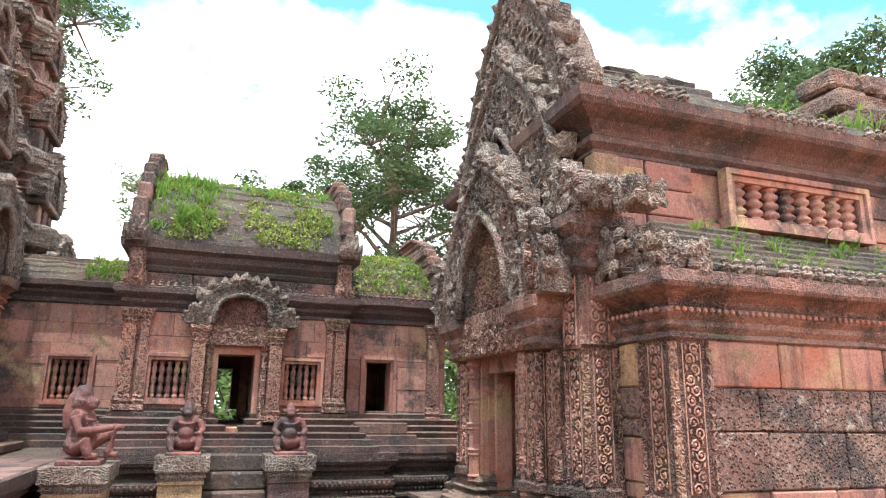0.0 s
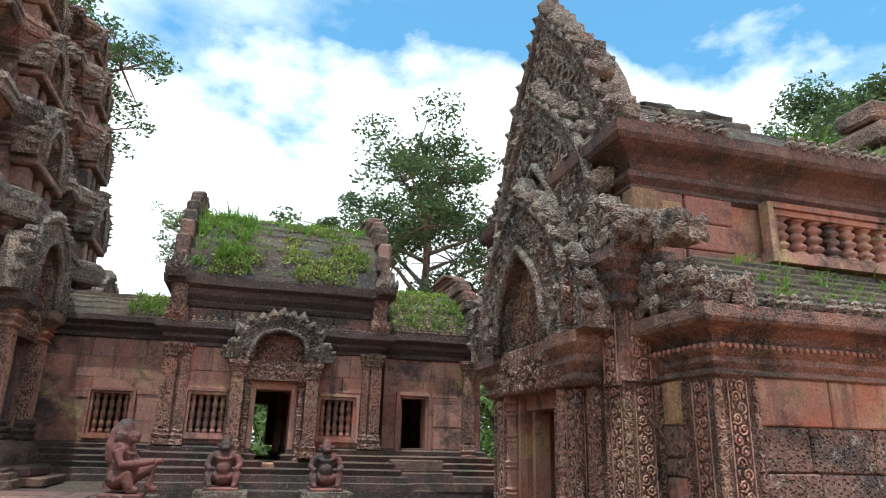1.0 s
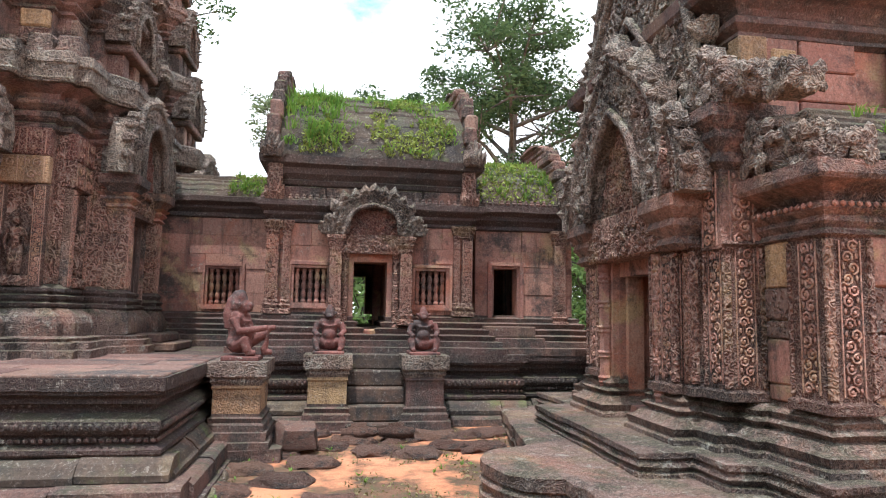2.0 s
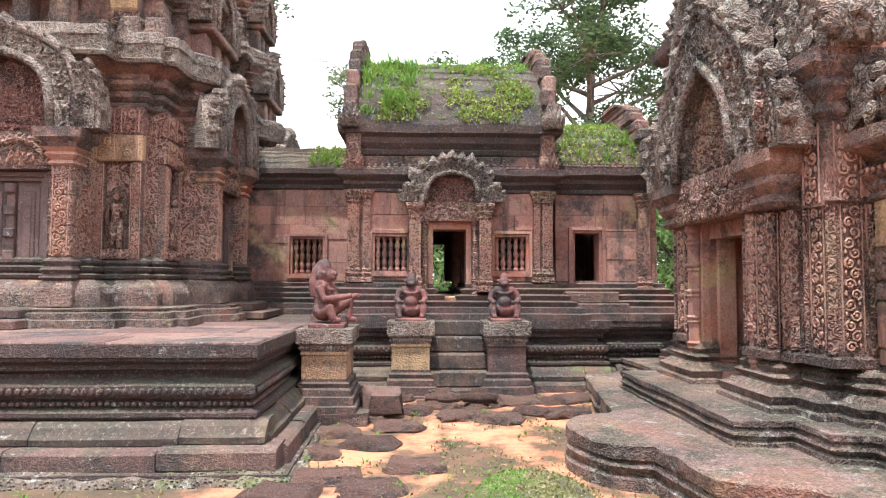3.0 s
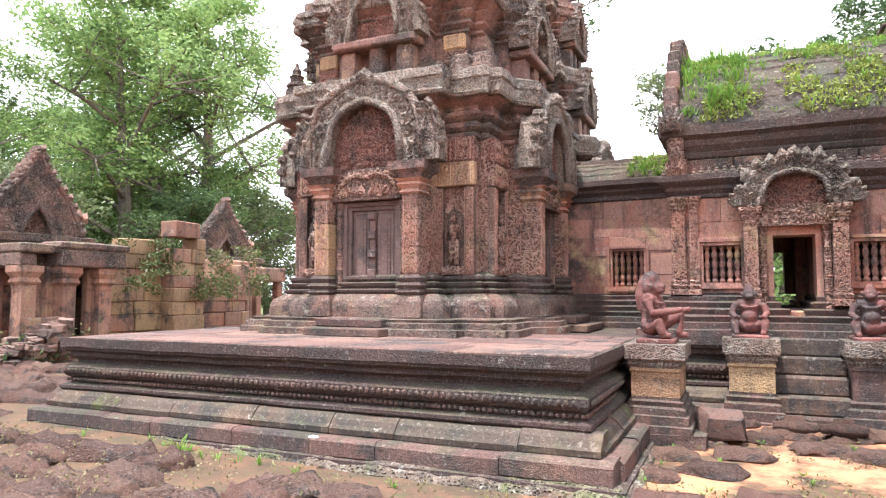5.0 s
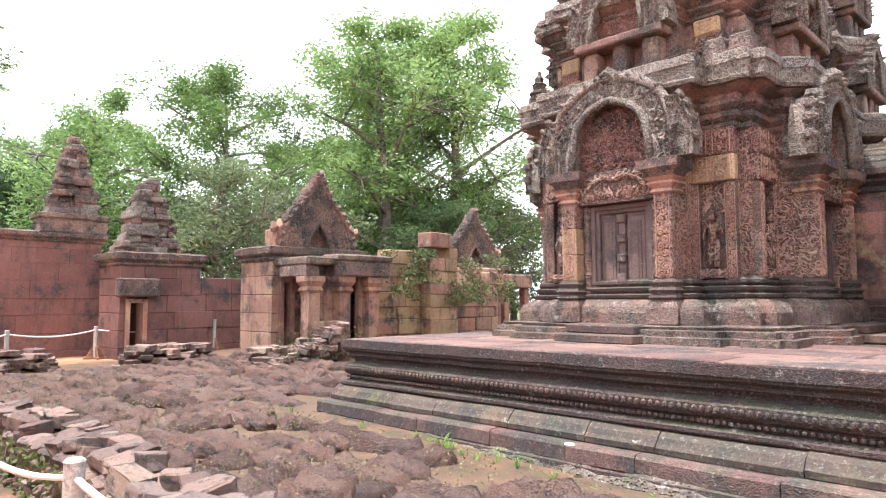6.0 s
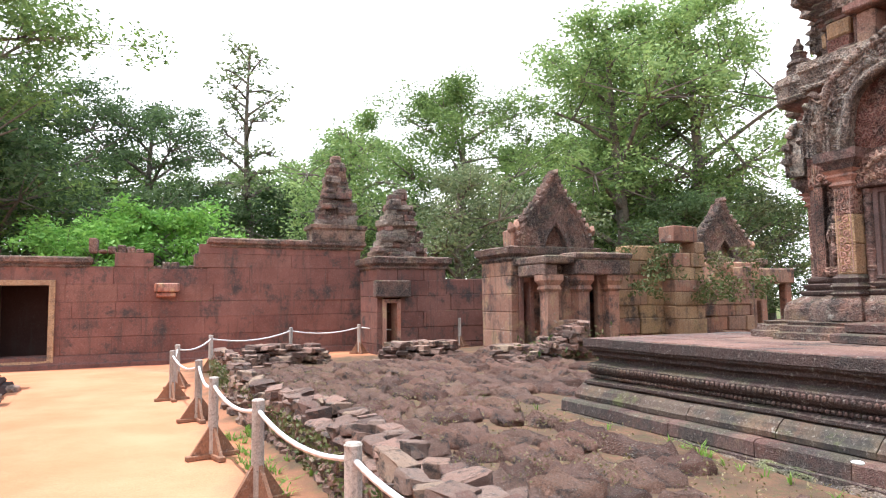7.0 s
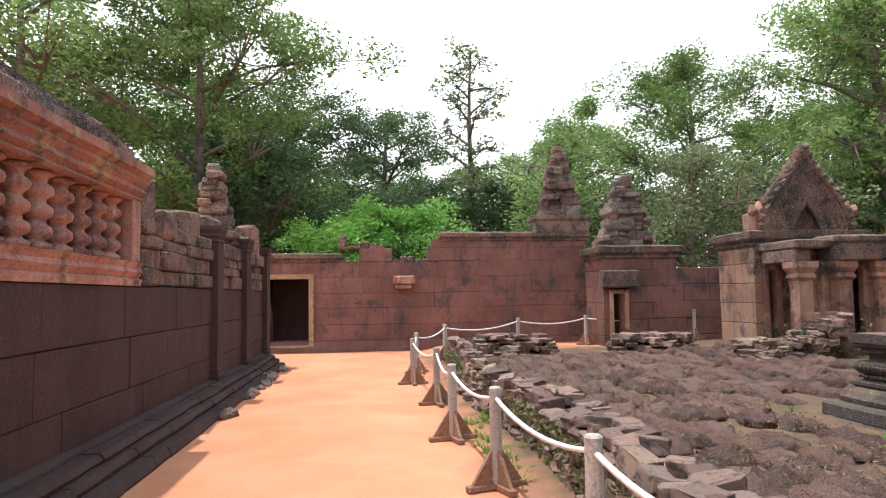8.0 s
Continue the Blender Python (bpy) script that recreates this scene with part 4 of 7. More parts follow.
def tower(cx, cy, h, label, tiers, seed):
    """A redented sandstone tower: plinth, body with doors and carved piers on its sides, overhanging cornice, receding storeys."""
    o = thing("sandstone_tower", label, "temple tower", (cx, cy, TZ))
    p, a, n = 0.24, 0.76, 0.12
    plan = cross_plan(cx, cy, h, p, a, n)
    t = bmesh.new()
    sweep(t, plan, [(0.56, TZ), (0.56, 1.03), (0.51, 1.04), (0.51, 1.1), (0.45, 1.11), (0.46, 1.14), (0.3, 1.15), (0.3, 1.28), (0.27, 1.35), (0.2, 1.4), (0.16, 1.43)], 0.22, 0.014)
    part("plinth", t, m_base, o, "lichen-spotted stepped plinth")
    t = bmesh.new()
    sweep(t, plan, [(0.12, 1.42), (0.16, 1.45), (0.17, 1.48), (0.1, 1.5), (0.13, 1.53), (0.14, 1.56), (0.07, 1.58), (0.1, 1.61), (0.1, 1.64), (0.03, 1.67), (0.0, 1.69)], 0.2, 0.006)
    part("base_moulding", t, m_black, o, "black bulging base mouldings")
    t = bmesh.new()
    sweep(t, plan, [(0.0, 1.42), (0.0, 2.2), (0.0, 3.33)], 0.25, 0.004)
    part("body", t, m_carved, o)
    t = bmesh.new()
    sweep(t, plan, [(0.0, 3.3), (0.04, 3.33), (0.04, 3.37), (0.01, 3.39), (0.07, 3.44), (0.07, 3.49), (0.03, 3.51), (0.11, 3.57), (0.12, 3.61), (0.07, 3.63), (0.08, 3.69), (0.23, 3.76), (0.1, 3.77)], 0.2, 0.006)
    part("cornice_moulding", t, m_mould, o, "dark undercut cornice mouldings")
    t = bmesh.new()
    sweep(t, plan, [(0.1, 3.765), (0.26, 3.77), (0.28, 3.81), (0.26, 3.83), (0.27, 3.96), (0.29, 3.98), (0.28, 4.08), (0.16, 4.13)], 0.16, 0.022, True, 4)
    part("cornice_slab", t, m_lichen, o, "lichen-grey overhanging cornice")
    for ang in (0, 90, 180, 270):
        if ang >= 180 and seed == 2:
            continue
        m = Matrix.Translation((cx, cy, 0)) @ Matrix.Rotation(radians(ang), 4, "Z") @ Matrix.Translation((0, -h - p, 0))
        tower_front(o, m, seed, ang, ang < 180)
    antefix(o, cx - h - 0.02, cy - h - 0.02, 4.1, 0.5, m_mould)
    rt = random.Random(seed)
    z = 4.1
    hk = h
    for k, (hh, sc) in enumerate(tiers):
        hk = h * sc
        pk, ak, nk = p * 0.85, a * sc * 0.95, n * sc * 1.3
        plan = cross_plan(cx, cy, hk, pk, ak, nk)
        t = bmesh.new()
        sweep(t, plan, [(0.1, z - 0.08), (0.1, z + 0.05 * hh), (0.05, z + 0.07 * hh), (0.07, z + 0.12 * hh), (0.0, z + 0.15 * hh), (0.0, z + 0.46 * hh), (0.04, z + 0.48 * hh), (0.01, z + 0.52 * hh), (0.08, z + 0.56 * hh), (0.05, z + 0.6 * hh), (0.13, z + 0.66 * hh), (0.1, z + 0.69 * hh), (0.2, z + 0.75 * hh), (0.05, z + 0.78 * hh)], 0.2, 0.012, True, 5)
        st = part("storey", t, m_mould, o)
        t = bmesh.new()
        sweep(t, plan, [(0.1, z + 0.745 * hh), (0.23, z + 0.76 * hh), (0.26, z + 0.79 * hh), (0.24, z + 0.86 * hh), (0.27, z + 0.88 * hh), (0.25, z + 0.95 * hh), (0.08, z + hh)], 0.16, 0.03, True, 4)
        part("storey_cornice", t, m_lichen if k % 2 == 0 else m_tier, st)
        for ang in (0, 90, 180, 270):
            if ang == 180:
                continue
            m = Matrix.Translation((cx, cy, 0)) @ Matrix.Rotation(radians(ang), 4, "Z") @ Matrix.Translation((0, -hk - pk, 0))
            t = bmesh.new()
            bevel_box(t, -0.66 * sc, 0.66 * sc, -0.3, 0.1, z + 0.34 * hh, z + 0.42 * hh, 0.02, 0.012)
            for s2 in (-1, 0, 1):
                bevel_box(t, s2 * 0.45 * sc - 0.1, s2 * 0.45 * sc + 0.1, -0.2, 0.1, z + 0.03 * hh, z + 0.34 * hh, 0.02, 0.015)
            local_part("niche_ledge", t, m, m_mould, st)
            for s2 in (-1, 1):
                for za, zb in ((0.14, 0.3), (0.305, 0.46)):
                    t = bmesh.new()
                    bevel_box(t, s2 * hk * 0.76 - 0.15, s2 * hk * 0.76 + 0.15, pk - 0.07, pk + 0.1, z + za * hh, z + zb * hh, 0.02, 0.01)
                    local_part("pier_block", t, m, rt.choice((m_ochre, m_red, m_carved, m_tier)), st)
            pediment(o, m @ Matrix.Translation((0, -0.16, z + 0.42 * hh)), 1.2 * sc, 0.66 * hh, m_lichen, m_red, 0.2, 0.28, 9, 0.12 * sc, 60, seed + k * 5 + ang, naga=0.6)
        q = hk + 0.05
        for sx in (-1, 1):
            for sy in (-1, 1):
                if rt.random() < 0.55 and k > 0:
                    antefix(o, cx + sx * q, cy + sy * q, z - 0.02, hh * 0.4, m_tier)
                # heaps of worn ledge blocks
                for g in (0.6, 0.85, 1.08):
                    t = bmesh.new()
                    bx, by, e = cx + sx * g * q, cy + sy * (q + 0.1), rt.uniform(0.06, 0.13)
                    bevel_box(t, bx - e, bx + e, by - 0.1, by + 0.14, z - 0.03, z + rt.uniform(0.06, 0.2) * hh, 0.025, 0.02)
                    part("ledge_block", t, m_tier, st)
                    t = bmesh.new()
                    bx, by = cx + sx * (q + 0.1), cy + sy * g * q
                    bevel_box(t, bx - 0.14, bx + 0.1, by - e, by + e, z - 0.03, z + rt.uniform(0.06, 0.2) * hh, 0.025, 0.02)
                    part("ledge_block", t, m_tier, st)
        z += hh
    t = bmesh.new()
    lathe(t, cx, cy, [(hk * 0.7, z - 0.05), (hk * 0.8, z + 0.1), (hk * 0.75, z + 0.3), (hk * 0.45, z + 0.5), (hk * 0.5, z + 0.6), (hk * 0.25, z + 0.8), (0.08, z + 1.1)], 14)
    rough_verts(t, 0.03, 4)
    part("crown", t, m_tier, o)
    return o


tower(-3.5, 9.22, 1.36, "weathered red sandstone tower with a closed carved stone door", [(1.25, 0.9), (1.1, 0.78), (0.95, 0.66), (0.8, 0.52)], 1)
tower(-3.38, 12.4, 1.32, "taller lichen-grey sandstone tower behind", [(1.3, 0.83), (1.25, 0.72), (1.1, 0.6), (0.9, 0.46)], 2)


# ---- mandapa ----
def grass_tuft(bm, c, n, h, spread, seed):
    r = random.Random(seed)
    for _ in range(n):
        a = r.uniform(0, 2 * math.pi)
        d = Vector((math.cos(a), math.sin(a), 0))
        b = Vector(c) + d * r.uniform(0, spread * 0.35)
        hh = h * r.uniform(0.5, 1.1)
        side = Vector((-d.y, d.x, 0)) * r.uniform(0.004, 0.009) * (1 + hh)
        p1 = b + Vector((0, 0, hh * 0.6)) + d * spread * 0.25
        p2 = b + Vector((0, 0, hh * r.uniform(0.7, 1.0))) + d * spread * r.uniform(0.5, 1.1)
        v = [bm.verts.new(q) for q in (b - side, b + side, p1 + side * 0.8, p1 - side * 0.8, p2)]
        bm.faces.new((v[0], v[1], v[2], v[3]))
        bm.faces.new((v[3], v[2], v[4]))


def leaf_scatter(name, label, points, size, mat, seed, category="plant", kind="stuff"):
    """Many small leaves at the points, one object."""
    r = np.random.RandomState(seed)
    pts = np.array(points, dtype=float)
    k = len(pts)
    u = r.normal(size=(k, 3))
    u /= np.linalg.norm(u, axis=1)[:, None]
    w = np.cross(u, r.normal(size=(k, 3)))
    w /= np.linalg.norm(w, axis=1)[:, None]
    s = size * r.uniform(0.6, 1.3, k)[:, None]
    verts = np.stack([pts - u * s, pts + w * s * 0.45, pts + u * s, pts - w * s * 0.45], 1).reshape(-1, 3)
    faces = np.arange(4 * k).reshape(-1, 4)
    me = bpy.data.meshes.new(name)
    me.from_pydata(verts.tolist(), [], faces.tolist())
    me.materials.append(mat)
    ob = new(name, me)
    return tagged(ob, label, category, kind=kind)


def roof_vault(parent, x0, x1, y0, ridge_y, z0, z1, name="roof", rows=8):
    """A curved corbelled roof half, with stepped tile courses, running along x; mirrored on the far side."""
    t = bmesh.new()
    prof = []
    for k in range(rows + 1):
        s = k / rows
        y = y0 + (ridge_y - y0) * (s ** 1.25)
        z = z0 + (z1 - z0) * (math.sin(s * math.pi / 2) ** 0.92)
        prof.append((y, z))
        if k < rows:
            prof.append((y + 0.012, z + 0.03))
    back = [(2 * ridge_y - y, z) for y, z in reversed(prof)]
    outline = prof + back + [(2 * ridge_y - y0, z0 - 0.12), (y0, z0 - 0.12)]
    nx = max(2, int((x1 - x0) / 0.2))
    rings = [[t.verts.new((x0 + (x1 - x0) * i / nx, y, z)) for y, z in outline] for i in range(nx + 1)]
    n = len(outline)
    for a, b in zip(rings, rings[1:]):
        for i in range(n):
            t.faces.new((a[i], b[i], b[(i + 1) % n], a[(i + 1) % n]))
    t.faces.new(rings[0])
    t.faces.new(list(reversed(rings[-1])))
    rough_verts(t, 0.025, 3)
    return part(name, t, m_roof, parent, "moss-grown stone roof")


def roof_point(y0, ridge_y, z0, z1, s):
    return y0 + (ridge_y - y0) * (s ** 1.25), z0 + (z1 - z0) * (math.sin(s * math.pi / 2) ** 0.92)


def gable(parent, x, th, y0, ridge_y, z0, z1, over=0.22):
    """The stepped gable wall that stands above a roof's end, with carved blocks up its edge."""
    n = 10
    for k in range(n):
        s0, s1 = k / n, (k + 1) / n
        ya, za = roof_point(y0 - 0.12, ridge_y, z0, z1 + over, s0)
        yb, zb = roof_point(y0 - 0.12, ridge_y, z0, z1 + over, s1)
        j = random.uniform(-0.02, 0.02)
        t = bmesh.new()
        bevel_box(t, x - th / 2 + j, x + th / 2 + j, ya - 0.02, 2 * ridge_y - ya + 0.02, za, zb + 0.005, 0.03, 0.02)
        part("gable_block", t, m_mould, parent)
    t = bmesh.new()
    for k in range(5):
        flame(t, x + (k - 2) * 0.035, z0 - 0.05, y0 - 0.2, 0.09, 0.36 - abs(k - 2) * 0.07, (k - 2) * 0.16, 0.07)
    rough_verts(t, 0.01, 8)
    part("serpent_end", t, m_lichen, parent)


def finial_row(parent, x0, x1, y, z, gap, h, mat):
    """Small stone buds along the eaves, some of them lost."""
    x = x0
    while x < x1:
        if noise.noise(Vector((x * 3, y, z))) < 0.38:
            t = bmesh.new()
            lathe(t, x, y, [(0.03 * h / 0.1, z), (0.045 * h / 0.1, z + 0.35 * h), (0.025 * h / 0.1, z + 0.6 * h), (0.03 * h / 0.1, z + 0.75 * h), (0.006, z + h)], 6)
            rough_verts(t, 0.006, 8)
            part("eaves_bud", t, mat, parent)
        x += gap


MY = 9.04
mandapa = thing("temple_hall", "red sandstone hall with carved doorway and mossy roof", "temple hall", (1.2, 10.5, TZ))
BASE_ROWS = [(0.42, TZ - 0.02), (0.42, 1.02), (0.36, 1.03), (0.36, 1.1), (0.27, 1.11), (0.29, 1.17), (0.2, 1.19), (0.22, 1.25), (0.12, 1.27), (0.14, 1.33), (0.07, 1.35), (0.08, 1.4), (0.0, 1.42), (0.0, 1.44)]


def base_pieces(parent, x0, x1, y0, y1, gaps, mat):
    """Moulded base round a wall run, left open at the doors."""
    xs = [x0] + [g for pair in gaps for g in pair] + [x1]
    for a, b in zip(xs[::2], xs[1::2]):
        t = bmesh.new()
        sweep(t, rect(a, b, y0, y1), BASE_ROWS, 0.3, 0.01)
        part("moulded_base", t, mat, parent)


def wall_with_openings(parent, x0, x1, y0, y1, z0, z1, openings, mat, rows=4, seed=0, name="wall_block"):
    """A wall of coursed blocks round rectangular openings (x0, x1, z0, z1)."""
    r = random.Random(seed)
    cuts = sorted({z0, z1} | {z for o in openings for z in o[2:4]} | {z0 + (z1 - z0) * k / rows for k in range(1, rows)})
    cuts = [c for i, c in enumerate(cuts) if i == 0 or c - cuts[i - 1] > 0.02]
    for za, zb in zip(cuts, cuts[1:]):
        spans = [(x0, x1)]
        for o in openings:
            if o[2] < zb - 0.01 and o[3] > za + 0.01:
                spans = [s for a, b in spans for s in ((a, min(b, o[0])), (max(a, o[1]), b)) if s[1] - s[0] > 0.01]
        for a, b in spans:
            x = a
            while x < b - 1e-4:
                w = r.uniform(0.45, 0.95)
                e = x + w if b - (x + w) > 0.3 else b
                t = bmesh.new()
                j = r.uniform(-0.006, 0.006)
                bevel_box(t, x + 0.002, e - 0.002, y0 + j, y1, za + 0.001, zb - 0.001, 0.003, 0.002)
                part(name, t, mat, parent)
                x = e


base_pieces(mandapa, -0.12, 2.5, MY, MY + 3.6, [(0.9, 1.46)], m_dark)
base_pieces(mandapa, 2.62, 4.0, MY + 0.26, MY + 3.3, [], m_dark)
t = bmesh.new()
for k in range(3):
    bevel_box(t, 0.9, 1.46, 8.78 + 0.07 * k, 9.3, TZ, 1.05 + 0.095 * k, 0.012, 0.005)
part("door_sill_steps", t, m_wall, mandapa)
wall_with_openings(mandapa, -0.1, 2.48, MY, MY + 0.3, 1.43, 2.58, [(0.96, 1.4, 1.43, 2.1), (0.21, 0.63, 1.56, 2.01), (1.76, 2.18, 1.56, 2.01)], m_wall, 4, 3)
wall_with_openings(mandapa, -0.1, 2.48, MY + 3.3, MY + 3.6, 1.43, 2.58, [(0.55, 1.25, 1.43, 2.1)], m_wall, 4, 4)
for x in (-0.1, 2.2):
    t = bmesh.new()
    box(t, x, x + 0.28, MY + 0.305, MY + 3.295, 1.43, 2.58)
    part("side_wall", t, m_wall, mandapa)
t = bmesh.new()
box(t, 0.2, 2.2, MY + 0.3, MY + 3.3, 1.0, 1.26)
part("hall_floor", t, m_dark, mandapa)
# cornice, attic, upper cornice
plan = rect(-0.12, 2.5, MY, MY + 3.6)
t = bmesh.new()
sweep(t, plan, [(0.0, 2.58), (0.03, 2.59), (0.01, 2.63), (0.07, 2.68), (0.06, 2.72), (0.14, 2.77), (0.16, 2.79), (0.16, 2.86), (0.06, 2.89)], 0.25, 0.01)
part("cornice", t, m_black, mandapa)
finial_row(mandapa, -0.2, 2.6, MY - 0.1, 2.85, 0.085, 0.09, m_dark)
t = bmesh.new()
sweep(t, plan, [(-0.06, 2.88), (-0.06, 3.06), (-0.02, 3.08), (0.0, 3.13), (-0.02, 3.15), (0.05, 3.22), (0.06, 3.3), (0.14, 3.34), (0.15, 3.44), (0.02, 3.46)], 0.3, 0.012)
part("attic", t, m_black, mandapa, "black attic band under the roof")
t = bmesh.new()
for k in range(4):
    bevel_box(t, -0.05 + 0.64 * k, 0.57 + 0.64 * k, MY + 0.02, MY + 0.2, 2.895, 3.06, 0.01, 0.004)
part("attic_panel", t, m_mould, mandapa, "plain grey-pink attic blocks")
roof_vault(mandapa, -0.06, 2.42, MY - 0.1, MY + 1.75, 3.46, 4.72)
gable(mandapa, -0.1, 0.17, MY - 0.05, MY + 1.75, 3.44, 4.95, 0.1)
gable(mandapa, 2.5, 0.17, MY - 0.05, MY + 1.75, 3.44, 4.85, 0.1)
for x in (-0.16, 2.36):
    t = bmesh.new()
    bevel_box(t, x, x + 0.19, MY - 0.12, MY + 0.1, 2.9, 3.42, 0.03, 0.015)
    for k in range(5):
        flame(t, x + 0.1 + (k - 2) * 0.03, 2.86, MY - 0.14, 0.08, 0.3 - abs(k - 2) * 0.05, (k - 2) * 0.15, 0.06)
    part("corner_acroterion", t, m_carved, mandapa)
# pilasters and framed windows
for x0, x1 in ((-0.14, 0.02), (0.07, 0.16), (2.27, 2.35), (2.38, 2.52)):
    pilaster(mandapa, x0, x1, MY - 0.06, MY + 0.02, 1.42, 2.6, m_carved, 0.16, 0.18)
    scroll_strip(mandapa, pose((x0 + x1) / 2, MY - 0.062, 0, 0, 0, 0), (x1 - x0) * 0.85, 1.62, 2.42, m_carved)
window(mandapa, facing(0.42, MY, 1.56, "s"), 0.42, 0.45, 5, m_wall)
window(mandapa, facing(1.97, MY, 1.56, "s"), 0.42, 0.45, 5, m_wall)
# doorway
for s in (-1, 1):
    xm = 1.18
    pilaster(mandapa, min(xm + s * 0.37, xm + s * 0.52), max(xm + s * 0.37, xm + s * 0.52), MY - 0.22, MY, 1.3, 2.42, m_carved, 0.2, 0.2, "door_pilaster")
    scroll_strip(mandapa, pose(xm + s * 0.445, MY - 0.222, 0, 0, 0, 0), 0.12, 1.5, 2.2, m_carved)
    colonnette(mandapa, xm + s * 0.325, MY - 0.09, 1.25, 2.2, 0.042, m_carved)
    t = bmesh.new()
    box(t, min(xm + s * 0.215, xm + s * 0.28), max(xm + s * 0.215, xm + s * 0.28), MY - 0.04, MY + 0.32, 1.25, 2.2)
    part("door_jamb", t, m_wall, mandapa)
t = bmesh.new()
box(t, 0.9, 1.46, MY - 0.041, MY + 0.32, 2.1, 2.2)
part("door_head", t, m_wall, mandapa)
t = bmesh.new()
box(t, 0.68, 1.68, MY - 0.17, MY, 2.2, 2.44)
rl = random.Random(3)
for k in range(60):
    blob(t, (rl.uniform(0.72, 1.64), MY - 0.175, rl.uniform(2.23, 2.41)), rl.uniform(0.015, 0.03), 1.3, 0.7, 1, 1)
part("lintel", t, m_carved, mandapa)
pediment(mandapa, facing(1.2, MY - 0.16, 2.44, "s"), 1.04, 0.5, m_lichen, m_red, 0.0, 0.2, 13, 0.17, 260, 4)
t = bmesh.new()
box(t, 1.42, 1.5, MY + 1.3, MY + 1.55, 1.26, 2.6)
box(t, 0.2, 0.72, MY + 1.5, MY + 1.6, 1.26, 2.6)
box(t, 1.3, 2.2, MY + 1.6, MY + 1.7, 1.26, 2.6)
part("inner_wall", t, m_wall, mandapa)
# east wing with the side doorway
wall_with_openings(mandapa, 2.62, 4.0, MY + 0.26, MY + 0.56, 1.43, 2.62, [(2.84, 3.24, 1.43, 2.11)], m_wall, 4, 8)
t = bmesh.new()
box(t, 3.72, 4.0, MY + 0.57, MY + 3.3, 1.43, 2.62)
box(t, 2.62, 3.7, MY + 3.0, MY + 3.3, 1.43, 2.62)
part("side_wall", t, m_wall, mandapa)
t = bmesh.new()
sweep(t, rect(2.6, 4.0, MY + 0.26, MY + 3.3), [(0.0, 2.6), (0.04, 2.62), (0.02, 2.67), (0.09, 2.74), (0.08, 2.8), (0.17, 2.85), (0.17, 2.94), (0.03, 2.97)], 0.25, 0.01)
part("cornice", t, m_black, mandapa)
finial_row(mandapa, 2.7, 4.05, MY + 0.12, 2.93, 0.085, 0.09, m_dark)
roof_vault(mandapa, 2.6, 3.85, MY + 0.2, MY + 1.75, 2.97, 3.82)
gable(mandapa, 3.88, 0.2, MY + 0.2, MY + 1.75, 2.97, 4.05, 0.1)
for w in (0.0, 0.035):
    t = bmesh.new()
    a0, b0 = 2.79 + w, 2.17 - w
    box(t, a0, a0 + 0.05, MY + 0.2 + w, MY + 0.5, 1.4, b0)
    box(t, 6.08 - a0 - 0.05, 6.08 - a0, MY + 0.2 + w, MY + 0.5, 1.4, b0)
    box(t, a0 + 0.05, 6.08 - a0 - 0.05, MY + 0.2 + w, MY + 0.5, b0 - 0.05, b0)
    part("door_frame", t, m_wall, mandapa)
pilaster(mandapa, 3.72, 3.88, MY + 0.16, MY + 0.28, 1.3, 2.62, m_carved, 0.2, 0.2)
scroll_strip(mandapa, pose(3.8, MY + 0.158, 0, 0, 0, 0), 0.14, 1.52, 2.4, m_carved)
t = bmesh.new()
for k in range(2):
    bevel_box(t, 2.7 - 0.1 * k, 3.4 + 0.1 * k, MY - 0.02 - 0.1 * k, MY + 0.3, TZ, 1.3 - 0.15 * k, 0.012, 0.006)
part("side_door_step", t, m_dark, mandapa)
# west wing joining the hall to the towers
WY = 10.6
base_pieces(mandapa, -1.95, -0.14, WY, WY + 2.4, [], m_dark)
wall_with_openings(mandapa, -1.95, -0.11, WY, WY + 0.3, 1.43, 2.85, [(-1.13, -0.67, 1.54, 2.07)], m_wall, 5, 11)
t = bmesh.new()
sweep(t, rect(-1.95, -0.12, WY, WY + 2.4), [(0.0, 2.82), (0.04, 2.84), (0.02, 2.9), (0.08, 2.96), (0.07, 3.0), (0.15, 3.05), (0.15, 3.13), (0.02, 3.16)], 0.25, 0.012)
part("cornice", t, m_black, mandapa)
roof_vault(mandapa, -1.9, -0.14, WY - 0.02, WY + 1.1, 3.14, 3.62)
window(mandapa, facing(-0.9, WY, 1.54, "s"), 0.46, 0.53, 5, m_wall)

# grass and creepers on the roofs
t = bmesh.new()
rg = random.Random(8)
for k in range(170):
    s = rg.uniform(0.02, 0.75)
    x = rg.uniform(0.0, 2.35) if k > 70 else rg.uniform(0.0, 0.75)
    y, z = roof_point(MY - 0.1, MY + 1.75, 3.46, 4.72, s)
    grass_tuft(t, (x, y, z), rg.randint(5, 12), rg.uniform(0.06, 0.26) * (1.2 if x < 0.8 else 0.6), 0.16, k)
for k in range(60):
    s = rg.uniform(0.02, 0.8)
    y, z = roof_point(MY + 0.2, MY + 1.75, 2.97, 3.82, s)
    grass_tuft(t, (rg.uniform(2.65, 3.75), y, z), 7, rg.uniform(0.06, 0.18), 0.12, 300 + k)
for k in range(40):
    s = rg.uniform(0.02, 0.6)
    y, z = roof_point(WY - 0.02, WY + 1.1, 3.14, 3.62, s)
    grass_tuft(t, (rg.uniform(-0.9, -0.2), y, z), 7, rg.uniform(0.06, 0.2), 0.12, 500 + k)
